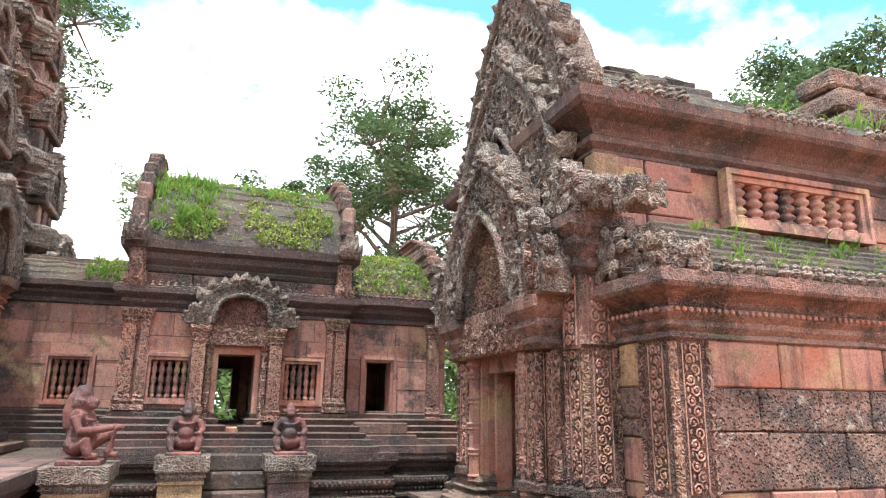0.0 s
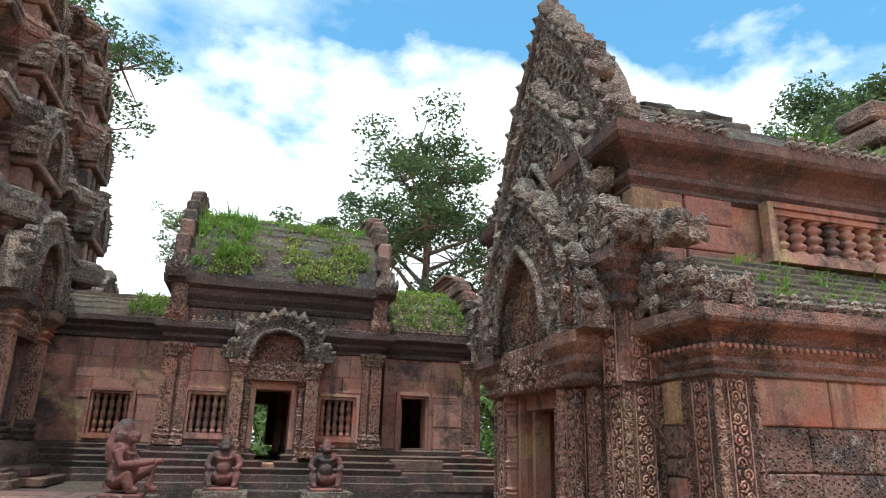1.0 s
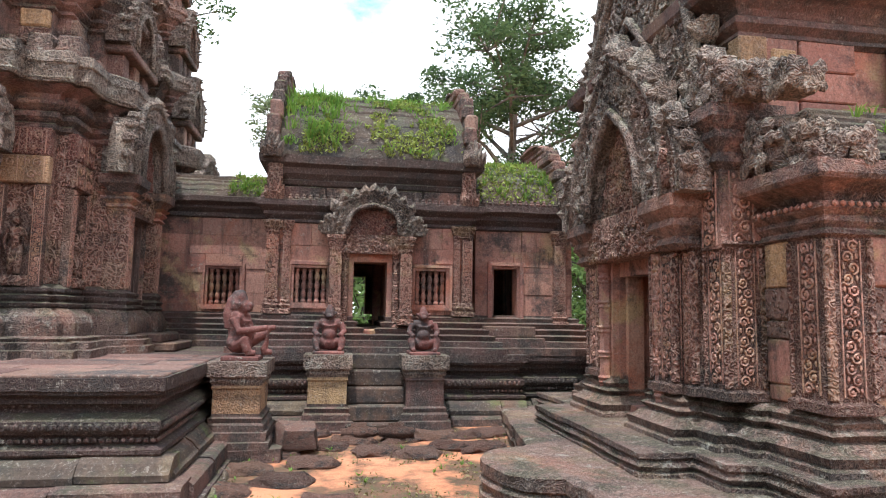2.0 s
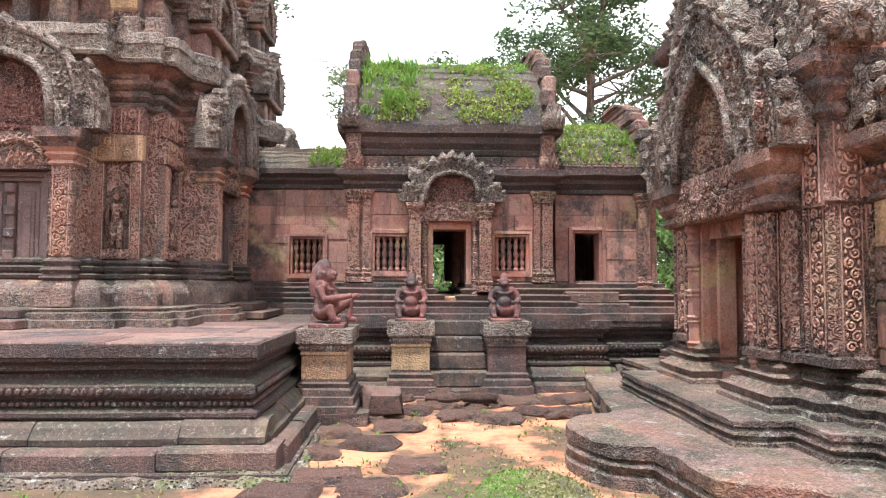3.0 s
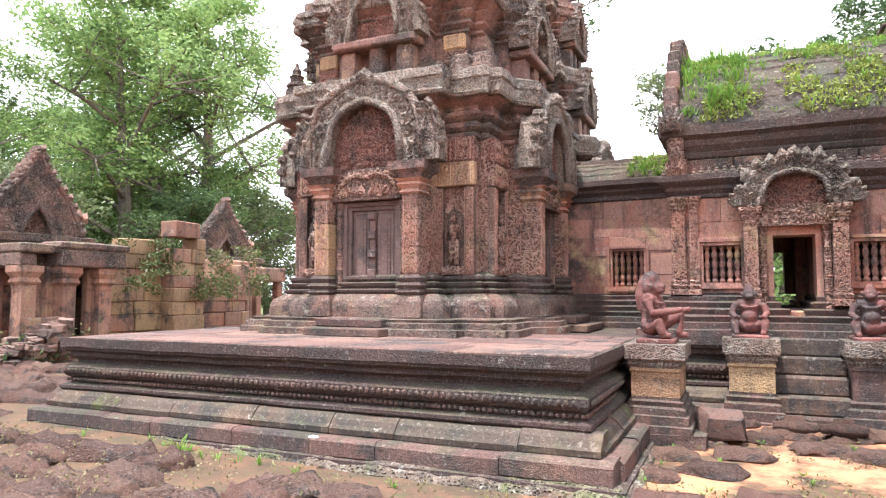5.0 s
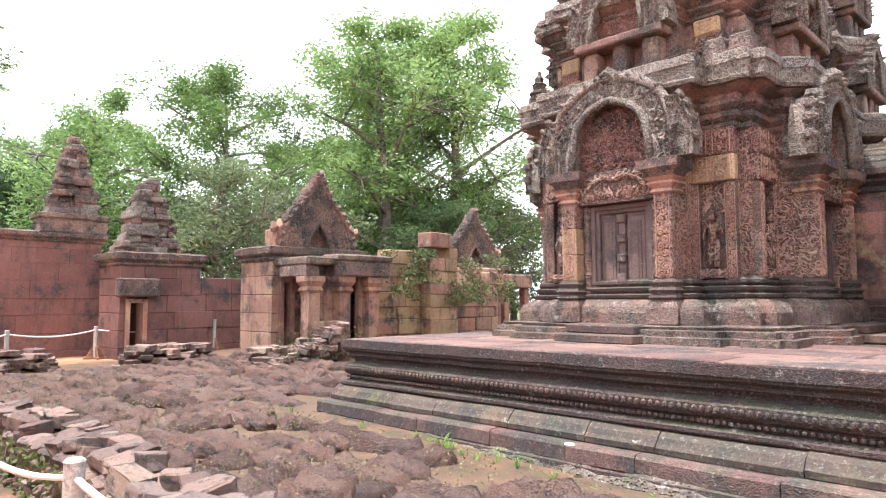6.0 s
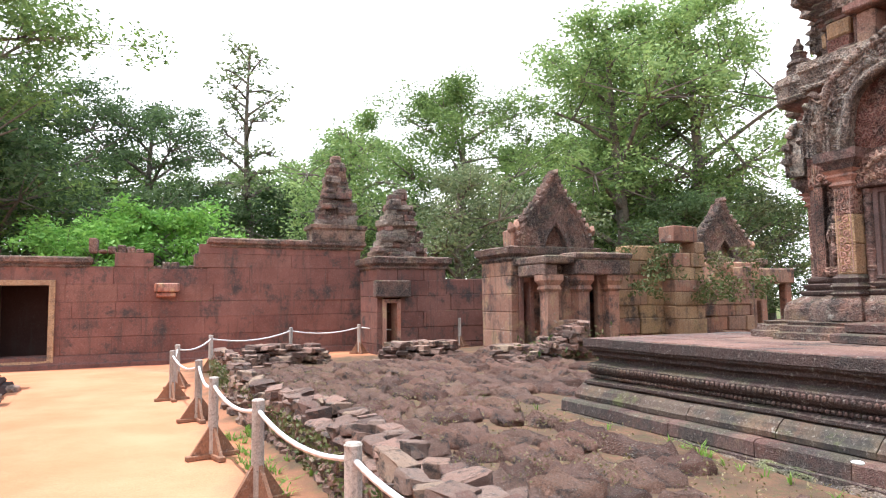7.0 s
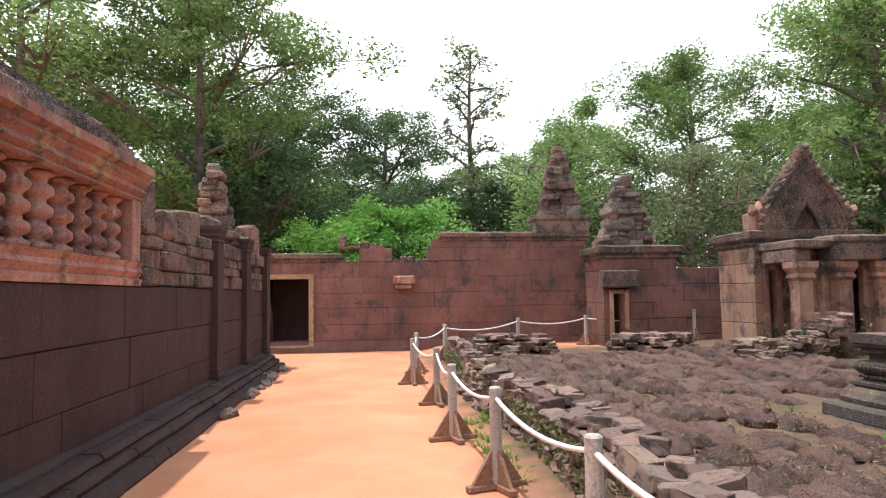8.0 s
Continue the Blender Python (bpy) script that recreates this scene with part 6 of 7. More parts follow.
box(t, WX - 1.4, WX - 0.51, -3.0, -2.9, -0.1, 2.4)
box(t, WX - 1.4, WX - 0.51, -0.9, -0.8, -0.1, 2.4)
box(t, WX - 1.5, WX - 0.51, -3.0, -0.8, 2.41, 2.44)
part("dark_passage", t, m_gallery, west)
t = bmesh.new()
sweep(t, rect(WX - 0.6, WX, -6, 6.4), [(0.2, -0.2), (0.2, 0.02), (0.1, 0.05), (0.08, 0.2), (0.0, 0.22)], 0.5, 0.02)
part("footing", t, m_later, west)


# ---- ruined gateways with stone gables ----
def gate_spire(parent, cx, cy, z, w, h, seed, mat):
    """A broken pointed gable end seen as a stack of leaning carved blocks."""
    r = random.Random(seed)
    n = 13
    for k in range(n):
        s = k / n
        ww = (w * (1 - s) ** 0.85 + 0.14) * r.uniform(0.82, 1.1)
        a = cy - ww / 2 + r.uniform(-0.05, 0.05)
        end = a + ww
        while a < end - 0.05:
            e = min(end, a + r.uniform(0.22, 0.5))
            t = bmesh.new()
            bevel_box(t, cx - 0.2 + r.uniform(-0.08, 0.05), cx + 0.2 + r.uniform(-0.1, 0.1), a, e, z + h * s, z + h * (s + 1 / n) + r.uniform(0.0, 0.06), 0.035, 0.03)
            rough_verts(t, 0.035, 4)
            part("gable_block", t, r.choice((mat, m_lichen, m_mould)), parent)
            a = e


def gateway(x, y0, y1, z_wall, label, gable_h, door, seed, mat=None, pts=0.7):
    """A small gate pavilion facing east (+x) with a doorway and carved gable."""
    mat = mat or m_later
    o = thing("ruined_gateway", label, "gate pavilion", (x, (y0 + y1) / 2, 0))
    m = facing(x, (y0 + y1) / 2, 0, "e")
    w = y1 - y0
    r = random.Random(seed)
    d0, d1, dz = door
    z, k = -0.1, 0
    while z < z_wall - 0.01:
        h = min(0.42, z_wall - z)
        spans = [(-w / 2, w / 2)]
        if z < dz - 0.02:
            spans = [(-w / 2, d0), (d1, w / 2)]
        for a, b in spans:
            q = a
            while q < b - 0.01:
                e = q + r.uniform(0.45, 0.9)
                e = e if b - e > 0.25 else b
                t = bmesh.new()
                zb = z + h
                bevel_box(t, q + 0.003, e - 0.003, r.uniform(-0.015, 0.015), 1.4, z + 0.003, zb - 0.003, 0.012, 0.008)
                local_part("wall_block", t, m, mat, o)
                q = e
        z += h
        k += 1
    t = bmesh.new()
    for a in (d0, d1 - 0.1):
        box(t, a, a + 0.1, -0.06, 0.4, 0.0, dz)
    box(t, d0 + 0.1, d1 - 0.1, -0.06, 0.4, dz - 0.1, dz)
    local_part("door_frame", t, m, m_wall, o)
    t = bmesh.new()
    sweep(t, rect(-w / 2, w / 2, 0, 1.4), [(0.0, z_wall - 0.02), (0.05, z_wall + 0.03), (0.02, z_wall + 0.08), (0.12, z_wall + 0.16), (0.14, z_wall + 0.3), (0.0, z_wall + 0.34)], 0.3, 0.02)
    local_part("cornice", t, m, m_tier, o)
    return o, m


def gate_pediment(o, m, w, z, h, seed, mat=None):
    mm = m @ Matrix.Translation((0, 0.1, z))
    pediment(o, mm, w, h, mat or m_tier, mat or m_carved, 1.0, 0.3, 23, 0.2, 160, seed, nagas=False, name="pointed_gable", inner_size=(0.34, 0.4))
    t = bmesh.new()
    extrude_outline(t, [(-0.2, h * 0.3), (0.2, h * 0.3), (0.2, h * 0.45), (0, h * 0.62), (-0.2, h * 0.45)], -0.12, 0.0)
    local_part("gable_niche", t, mm, m_tier, o)
    for s in (-1, 1):
        t = bmesh.new()
        bevel_box(t, s * w * 0.5 - 0.14, s * w * 0.5 + 0.14, -0.05, 0.4, 0, 0.42, 0.03, 0.02)
        for k in range(3):
            flame(t, s * w * 0.5 + (k - 1) * 0.1, 0.36, -0.05, 0.14, 0.3 - 0.06 * abs(k - 1), (k - 1) * 0.3, 0.1)
        local_part("corner_block", t, mm, m_gate, o)


# broken pier standing on the gallery's ruined stretch
gate_spire(south, -11.7, -2.45, 2.2, 0.7, 1.6, 58, m_tier)
for k, (x, w, zt) in enumerate(((-9.2, 0.9, 2.62), (-8.2, 0.7, 2.5), (-7.3, 0.6, 2.75), (-10.6, 0.8, 2.7), (-12.9, 0.9, 2.6), (-13.8, 0.5, 2.9))):
    t = bmesh.new()
    bevel_box(t, x, x + w, SY - 0.46, SY - 0.05, 2.15, zt, 0.05, 0.03)
    rough_verts(t, 0.05, 4)
    part("broken_top_block", t, (m_tier, m_mould)[k % 2], south)
# spire on the wall's end
o = thing("wall_end_gable", "tall leaning broken gable on the end of the laterite wall", "gable", (-18.2, 5.7, 3.1))
t = bmesh.new()
sweep(t, rect(-18.6, -17.9, 4.95, 6.5), [(0.0, 3.18), (0.0, 3.5), (0.06, 3.54), (0.06, 3.64), (0.0, 3.66)], 0.25, 0.02)
part("gable_base", t, m_tier, o)
gate_spire(o, -18.2, 5.72, 3.65, 1.15, 2.0, 61, m_tier)
# second gate with a narrow door
o, m = gateway(-16.0, 6.2, 8.2, 2.3, "narrow laterite gate with a crumbling carved gable", 1.9, (-0.85, -0.35, 1.5), 62)
gate_spire(o, -16.6, 7.05, 2.62, 1.6, 1.9, 63, m_tier)
t = bmesh.new()
bevel_box(t, -16.0, -15.7, 6.1, 7.05, 1.55, 2.0, 0.03, 0.02)
part("door_lintel", t, m_tier, o)
# low wall between the gates
link = thing("low_laterite_wall", "low laterite wall between two ruined gates", "wall", (-15.5, 9, 0))
rb = random.Random(66)
for k in range(5):
    y = 7.6
    while y < 11.5:
        w = rb.uniform(0.6, 1.1)
        t = bmesh.new()
        bevel_box(t, -16.4, -16.0 + rb.uniform(-0.01, 0.01), y, y + w - 0.005, -0.1 + 0.43 * k, 0.325 + 0.43 * k, 0.014, 0.01)
        part("laterite_block", t, m_later, link)
        y += w
# third gate, with its porch
o, m = gateway(-12.6, 8.25, 10.6, 2.35, "red sandstone gate with pointed carved gable and porch", 2.0, (-0.98, -0.6, 1.95), 67, m_gate)
gate_pediment(o, m @ Matrix.Translation((0.05, 0, 0)), 2.0, 2.65, 1.75, 71)
t = bmesh.new()
bevel_box(t, -12.7, -11.2, 8.3, 9.2, 2.2, 2.38, 0.03, 0.015)
bevel_box(t, -12.4, -11.3, 8.3, 8.65, 1.95, 2.2, 0.03, 0.015)
part("porch_beam", t, m_tier, o)
for y in (8.45, 9.25, 10.05):
    t = bmesh.new()
    sweep(t, rect(-11.5, -11.22, y - 0.14, y + 0.14), [(0.05, 0.1), (0.05, 0.3), (0, 0.34), (0, 1.6), (0.05, 1.66), (0.02, 1.74), (0.08, 1.84), (0.08, 1.96)], 0.2, 0.015)
    part("porch_pillar", t, m_gate, o)
t = bmesh.new()
bevel_box(t, -11.65, -11.1, 9.0, 10.45, 1.96, 2.3, 0.03, 0.015)
sweep(t, rect(-11.65, -11.12, 9.0, 10.45), [(0.0, 2.3), (0.05, 2.34), (0.05, 2.42), (0.0, 2.45)], 0.3, 0.02)
part("porch_lintel", t, m_tier, o)
t = bmesh.new()
bevel_box(t, -12.7, -11.66, 8.95, 10.5, 2.0, 2.3, 0.03, 0.02)
part("porch_roof", t, m_tier, o)
for y in (8.98, 10.2):
    t = bmesh.new()
    bevel_box(t, -12.6, -11.5, y, y + 0.2, 0.0, 2.0, 0.02, 0.015)
    part("porch_side_wall", t, m_gate, o)
for y in (9.42, 9.86):
    t = bmesh.new()
    bevel_box(t, -11.62, -11.45, y - 0.06, y + 0.06, 0.1, 1.95, 0.015, 0.006)
    part("door_post", t, m_gate, o)
t = bmesh.new()
bevel_box(t, -11.45, -11.2, 8.5, 9.1, 0.1, 1.0, 0.03, 0.02)
part("porch_panel", t, m_gate, o)
# ruined ochre walls with creepers beyond
ruin = thing("ruined_wall", "broken ochre sandstone walls hung with creepers", "ruin", (-12, 12.5, 0))
rb = random.Random(73)
for x0, y0, y1, zt in ((-12.2, 10.8, 12.4, 2.6), (-11.8, 12.4, 13.4, 2.9), (-12.6, 13.4, 16.0, 2.2)):
    z = -0.1
    while z < zt:
        h = rb.uniform(0.28, 0.4)
        y = y0
        while y < y1:
            w = rb.uniform(0.5, 0.9)
            if z < zt - 0.5 or rb.random() < 0.6:
                t = bmesh.new()
                bevel_box(t, x0 - 0.5, x0 + rb.uniform(-0.04, 0.04), y, min(y + w, y1) - 0.006, z, z + h - 0.005, 0.02, 0.015)
                part("wall_block", t, m_ochre if (y0 < 13 and rb.random() < 0.5) else m_gate, ruin)
            y += w
        z += h
# fourth gate farther north
o, m = gateway(-14.0, 14.9, 18.1, 2.3, "farther ruined sandstone gate with spiky carved gable", 2.0, (-0.75, -0.15, 1.9), 75, m_gate)
gate_pediment(o, m, 2.3, 2.6, 1.7, 77)
t = bmesh.new()
bevel_box(t, -13.6, -13.0, 15.0, 16.8, 1.9, 2.45, 0.04, 0.02)
for y in (15.1, 16.6):
    bevel_box(t, -13.5, -13.2, y, y + 0.28, -0.1, 1.9, 0.03, 0.015)
bevel_box(t, -13.5, -13.1, 17.0, 18.4, 1.85, 2.3, 0.04, 0.02)
for y in (17.05, 18.1):
    bevel_box(t, -13.45, -13.2, y, y + 0.26, -0.1, 1.85, 0.03, 0.015)
part("porch_frame", t, m_gate, o)
pts = []
rb = random.Random(79)
for k in range(5200):
    y = rb.uniform(10.6, 15.6)
    u = noise.noise(Vector((y * 1.1, 3, 0)))
    zz = 1.4 + 1.3 * rb.random() + 0.5 * u
    if noise.noise(Vector((y * 1.6, zz * 1.6, 4))) > 0.0:
        pts.append((-11.75 - 0.5 * rb.random() + (0.35 if zz < 2 else 0), y, zz))
for k in range(700):
    pts.append((-11.0 + rb.uniform(-0.4, 0.4), 8.3 + rb.uniform(-0.9, 1.6), max(0.02, rb.gauss(0.25, 0.25))))
leaf_scatter("rubble_creeper", "small creepers and moss on the rubble wall's face", [(x_, 1.9 + 0.05 * math.sin(x_ * 0.9) + rb.uniform(-0.1, 0.05), rb.uniform(-0.05, 0.33)) for x_ in [rb.uniform(-14, -2.2) for _ in range(5600)] if noise.noise(Vector((x_ * 1.7, 2, 2))) > -0.15], 0.026, m_creeper, 9)
leaf_scatter("leaf_litter", "dry leaves and plant litter between the paving stones", [(x_, y_, ground_z(x_, y_) + rb.uniform(0.02, 0.15)) for x_, y_ in [(rb.uniform(-12.5, -0.6), rb.uniform(2.4, 4.95)) for _ in range(11000)] if noise.noise(Vector((x_ * 2.5, y_ * 2.5, 2))) > 0.05], 0.016, m_litter, 10, "leaf litter")
leaf_scatter("court_litter", "small plants and litter on the court floor", [(x_, y_, ground_z(x_, y_) + rb.uniform(0.0, 0.03)) for x_, y_ in [(rb.uniform(-0.3, 3.0), rb.uniform(4.6, 8.3)) for _ in range(5200)] if noise.noise(Vector((x_ * 2.2, y_ * 2.2, 7))) > 0.02], 0.017, m_litter, 11, "leaf litter")
leaf_scatter("wall_creeper", "dry brown-green creepers over the ruined walls", pts, 0.055, m_creeper, 6)

# ---- rope fence ----
def rope_post(x, y, h=0.77, turn=0.0):
    o = thing("rope_post", "weathered wooden post on a brown crossed foot", "post", (x, y, -0.08), "posts of the rope fence")
    z = ground_z(x, y)
    t = bmesh.new()
    tube(t, [(x, y, z + 0.02), (x, y, z + h * 0.5), (x, y, z + h)], [0.05, 0.047, 0.046], 10)
    part("post_shaft", t, m_wood, o, smooth=False)
    t = bmesh.new()
    tube(t, [(x, y, z + h), (x, y, z + h + 0.012)], [0.05, 0.04], 10)
    part("post_cap", t, m_wood, o)
    for k in range(2):
        m = Matrix.Translation((x, y, z)) @ Matrix.Rotation(radians(turn + 90 * k), 4, "Z")
        t = bmesh.new()
        bevel_box(t, -0.26, 0.26, -0.035, 0.035, 0.0, 0.05, 0.008)
        local_part("foot_bar", t, m, m_foot, o)
        for s in (-1, 1):
            t = bmesh.new()
            v = [t.verts.new(q) for q in ((s * 0.045, -0.016, 0.05), (s * 0.22, -0.016, 0.05), (s * 0.045, -0.016, 0.3), (s * 0.045, 0.016, 0.05), (s * 0.22, 0.016, 0.05), (s * 0.045, 0.016, 0.3))]
            for f in ((0, 1, 2), (5, 4, 3), (0, 3, 4, 1), (1, 4, 5, 2), (2, 5, 3, 0)):
                t.faces.new([v[i] for i in f])
            local_part("brace", t, m, m_foot, o)
    return (x, y, z + h - 0.07)


POSTS = [(-1.5, 1.62, 10), (-2.85, 1.52, 20), (-4.71, 1.35, 20), (-6.48, 1.21, 15), (-8.71, 1.25, 10), (-10.9, 1.04, 5), (-12.6, 1.2, 30), (-14.4, 1.95, 20), (-15.9, 3.95, 0), (-16.7, 5.94, 0), (-16.0, 8.6, 0)]
tips = [rope_post(x, y, 0.77, a) for x, y, a in POSTS]
rope = bmesh.new()
for k, (a, b) in enumerate(zip(tips, tips[1:])):
    pa, pb = Vector(a), Vector(b)
    sag = 0.05 * (pb - pa).length
    line = [pa.lerp(pb, i / 10) - Vector((0, 0, sag * 4 * (i / 10) * (1 - i / 10))) for i in range(11)]
    tube(rope, line, 0.017, 6)
tagged(part("white_rope", rope, m_rope, smooth=True), "white rope slung between wooden posts", "rope")

# ---- rubble wall, paving and loose stones ----
def stone_mesh(name, seed, flat, mat):
    r = random.Random(seed)
    t = bmesh.new()
    bmesh.ops.create_cube(t, size=1.0)
    bmesh.ops.bevel(t, geom=t.edges[:], offset=0.3 if flat else 0.11, segments=3 if flat else 1, affect="EDGES")
    for f in t.faces:
        f.smooth = flat
    j = 0.035 if flat else 0.11
    for v in t.verts:
        v.co += Vector((r.uniform(-j, j), r.uniform(-j, j), r.uniform(-j, j) * 0.6)) + noise.noise_vector(v.co * 2 + Vector((seed, 0, 0))) * 0.08
    me = bpy.data.meshes.new(name)
    t.to_mesh(me)
    t.free()
    me.materials.append(mat)
    return me


def place_stone(me, name, parent, x, y, z, sx, sy, sz, rz, tilt=0.0):
    ob = new(name, me)
    ob.parent = parent
    ob.matrix_parent_inverse = Matrix.Translation(-Vector(parent.location))
    ob.location = (x, y, z)
    ob.rotation_euler = (tilt, tilt * 0.7, rz)
    ob.scale = (sx, sy, sz)
    return ob


rub = [stone_mesh("rubble_stone", 200 + k, False, m_rubble) for k in range(7)]
pav = [stone_mesh("paving_stone", 300 + k, True, m_pave) for k in range(7)]
rr = random.Random(91)
rubble = thing("rubble_wall", "low tumbled wall of mixed brown rubble stones", "wall", (-8, 2.1, 0))


def rubble_y(x):
    return 2.12 + 0.08 * math.sin(x * 0.9) + (0.0 if x > -10 else (-x - 10) * 0.05)


x = -1.6
count = 0
while x > -15.2:
    near = x > -7
    w = rr.uniform(0.11, 0.2) if near else rr.uniform(0.2, 0.34)
    for row in range(5):
        for col in range(2 if near else 1):
            if row == 4 and rr.random() < 0.25:
                continue
            place_stone(rub[count % 7], "stone", rubble, x + rr.uniform(-0.05, 0.05), rubble_y(x) - 0.24 + 0.2 * col + 0.03 * row + rr.uniform(-0.03, 0.03), -0.04 + 0.11 * row + rr.uniform(-0.01, 0.02),
                        w * rr.uniform(0.85, 1.25), rr.uniform(0.12, 0.24), rr.uniform(0.08, 0.14), rr.choice((0, 1.57, 3.14)) + rr.uniform(-0.4, 0.4), rr.uniform(-0.3, 0.3))
            count += 1
    x -= w * 0.95
for k in range(30):
    place_stone(rub[k % 7], "stone", rubble, rr.uniform(-3.4, -1.7), 2.35 + rr.uniform(-0.15, 0.45), 0.14 + rr.uniform(-0.05, 0.1), rr.uniform(0.1, 0.22), rr.uniform(0.1, 0.18), rr.uniform(0.07, 0.13), rr.uniform(0, 3), rr.uniform(-0.4, 0.4))
# low heaps at the far end
for name, cx, cy, w in (("stone_heap", -14.6, 3.5, 1.1), ("stone_heap", -13.9, 6.6, 1.2), ("stone_heap", -11.5, 7.7, 0.6)):
    heap = thing(name, "low heap of stacked dark flat stones with weeds", "stone heap", (cx, cy, 0), "heaps of stacked stones")
    for k in range(120):
        lay = k % 6
        place_stone(rub[k % 7], "stone", heap, cx + rr.uniform(-0.42, 0.42) * (1 - 0.06 * lay), cy + rr.uniform(-w, w) * (1 - 0.07 * lay), 0.03 + 0.085 * lay, rr.uniform(0.16, 0.32), rr.uniform(0.16, 0.34), rr.uniform(0.08, 0.13), rr.uniform(0, 3), rr.uniform(-0.12, 0.12))
slope = thing("stone_heap", "sloping pile of tumbled stones leading up to the porch", "stone heap", (-11.3, 8.2, 0), "heaps of stacked stones")
for k in range(170):
    y = 7.2 + 1.7 * rr.random() ** 0.8
    top = 0.12 + 0.85 * (y - 7.2) / 1.7
    place_stone(rub[k % 7], "stone", slope, -11.05 + rr.uniform(-0.35, 0.35), y, max(0.03, top * rr.random() ** 0.5), rr.uniform(0.14, 0.28), rr.uniform(0.14, 0.3), rr.uniform(0.08, 0.15), rr.uniform(0, 3), rr.uniform(-0.2, 0.2))
dome = []
for q in range(5):
    t = bmesh.new()
    blob(t, (0, 0, 0), 0.5, 1.0, 1.0, 1.0, 3)
    for v in t.verts:
        v.co.x = math.copysign(abs(v.co.x / 0.5) ** 0.5 * 0.5, v.co.x) * (1 + 0.22 * noise.noise(v.co * 2.3 + Vector((q * 9.1, 0, 0))))
        v.co.y = math.copysign(abs(v.co.y / 0.5) ** 0.5 * 0.5, v.co.y) * (1 + 0.22 * noise.noise(v.co * 2.3 + Vector((0, q * 9.1, 0))))
        v.co.z = v.co.z * 0.8 + 0.26 * noise.noise(v.co * 4 + Vector((0, 0, q * 5.3))) + 0.2 * noise.noise(v.co * 10)
    for f in t.faces:
        f.smooth = True
    me = bpy.data.meshes.new("paving_stone")
    t.to_mesh(me)
    t.free()
    me.materials.append(m_pave)
    dome.append(me)
paving = thing("laterite_paving", "uneven worn laterite paving of the sunken court", "paving", (-6, 3.7, 0))
k = 0
y = 2.55
while y < 8.2:
    d = rr.uniform(0.3, 0.42)
    x = -1.1 + rr.uniform(-0.3, 0.1)
    while x > -13.2:
        w = rr.uniform(0.34, 0.85)
        inside = y < 4.75 or x < -6.9
        if inside and rr.random() < 0.93 and not (x > -4.6 and y > 4.1 and rr.random() < 0.6):
            zz = ground_z(x, y)
            place_stone(dome[k % 5], "paving_stone", paving, x - w / 2, y + rr.uniform(-0.04, 0.04), zz + rr.uniform(-0.05, 0.02), w * rr.uniform(0.9, 1.05), d * rr.uniform(0.9, 1.08), rr.uniform(0.24, 0.38), rr.uniform(-0.35, 0.35), rr.uniform(-0.07, 0.07))
            k += 1
        x -= w
    y += d
for cx, cy, sx, sy in ((-0.1, 6.1, 0.5, 0.35), (0.35, 6.4, 0.55, 0.4), (0.1, 5.4, 0.6, 0.35), (0.75, 5.7, 0.5, 0.4), (0.2, 7.2, 0.55, 0.3), (1.0, 7.7, 0.5, 0.3), (1.5, 7.75, 0.45, 0.3), (0.75, 7.5, 0.4, 0.3), (1.9, 7.9, 0.5, 0.35), (2.3, 7.4, 0.6, 0.4), (0.5, 8.0, 0.5, 0.3), (1.6, 7.2, 0.5, 0.4), (0.5, 4.6, 0.7, 0.45), (-0.2, 4.3, 0.7, 0.4), (2.6, 8.0, 0.6, 0.35), (0.6, 6.95, 0.5, 0.4), (0.0, 6.75, 0.5, 0.35), (-0.15, 5.0, 0.55, 0.45), (0.45, 5.15, 0.5, 0.4), (1.2, 7.3, 0.5, 0.35), (2.0, 7.45, 0.45, 0.35), (2.3, 7.9, 0.4, 0.3)):
    place_stone(dome[k % 5], "paving_stone", paving, cx, cy, ground_z(cx, cy) - 0.005, sx, sy, 0.15, rr.uniform(-0.4, 0.4), rr.uniform(-0.05, 0.05))
    k += 1
blocks = thing("laterite_block_pair", "two rough laterite blocks lying before the steps", "stone block", (1.25, 7.98, 0.0))
for x in (1.05, 1.45):
    place_stone(pav[3], "block", blocks, x, 7.72, 0.17, 0.38, 0.26, 0.2, 0.0)
fallen = thing("fallen_block", "brown fallen stone block beside the pedestal", "stone block", (0.45, 7.3, 0.0))
place_stone(rub[2], "block", fallen, 0.42, 7.35, 0.2, 0.4, 0.34, 0.24, 0.2)
mound = bmesh.new()
blob(mound, (1.55, 4.75, -0.05), 0.5, 0.9, 1.5, 0.35, 3)
rough_verts(mound, 0.05, 4)
rough_verts(mound, 0.015, 14)
m_moss = stone("moss_mound", (0.09, 0.11, 0.03), (0.19, 0.18, 0.06), black=0.35, pale=0.3, green=0.6, bump=1.0, streak=0.0, speckle=0.5, deep=0.05)
tagged(part("moss_mound", mound, m_moss, smooth=True), "green mossy hump strewn with leaf litter on the court floor", "moss", kind="stuff")
rl = random.Random(77)
pts, pts2 = [], []
for k in range(2600):
    x, y = 1.55 + rl.gauss(0, 0.34), 4.75 + rl.gauss(0, 0.5)
    q = 1 - ((x - 1.55) / 0.45) ** 2 - ((y - 4.75) / 0.75) ** 2
    z = max(ground_z(x, y), -0.05 + 0.175 * math.sqrt(max(0, q))) + 0.008
    (pts if x + 0.2 * noise.noise(Vector((x * 4, y * 4, 0))) > 1.5 else pts2).append((x, y, z))
leaf_scatter("mound_litter", "pale dry leaf litter on the mossy hump", pts, 0.014, m_litter, 8, "leaf litter")
leaf_scatter("mound_moss_tips", "short bright green moss on the hump", pts2, 0.013, m_grass, 9, "moss")
chip = bmesh.new()
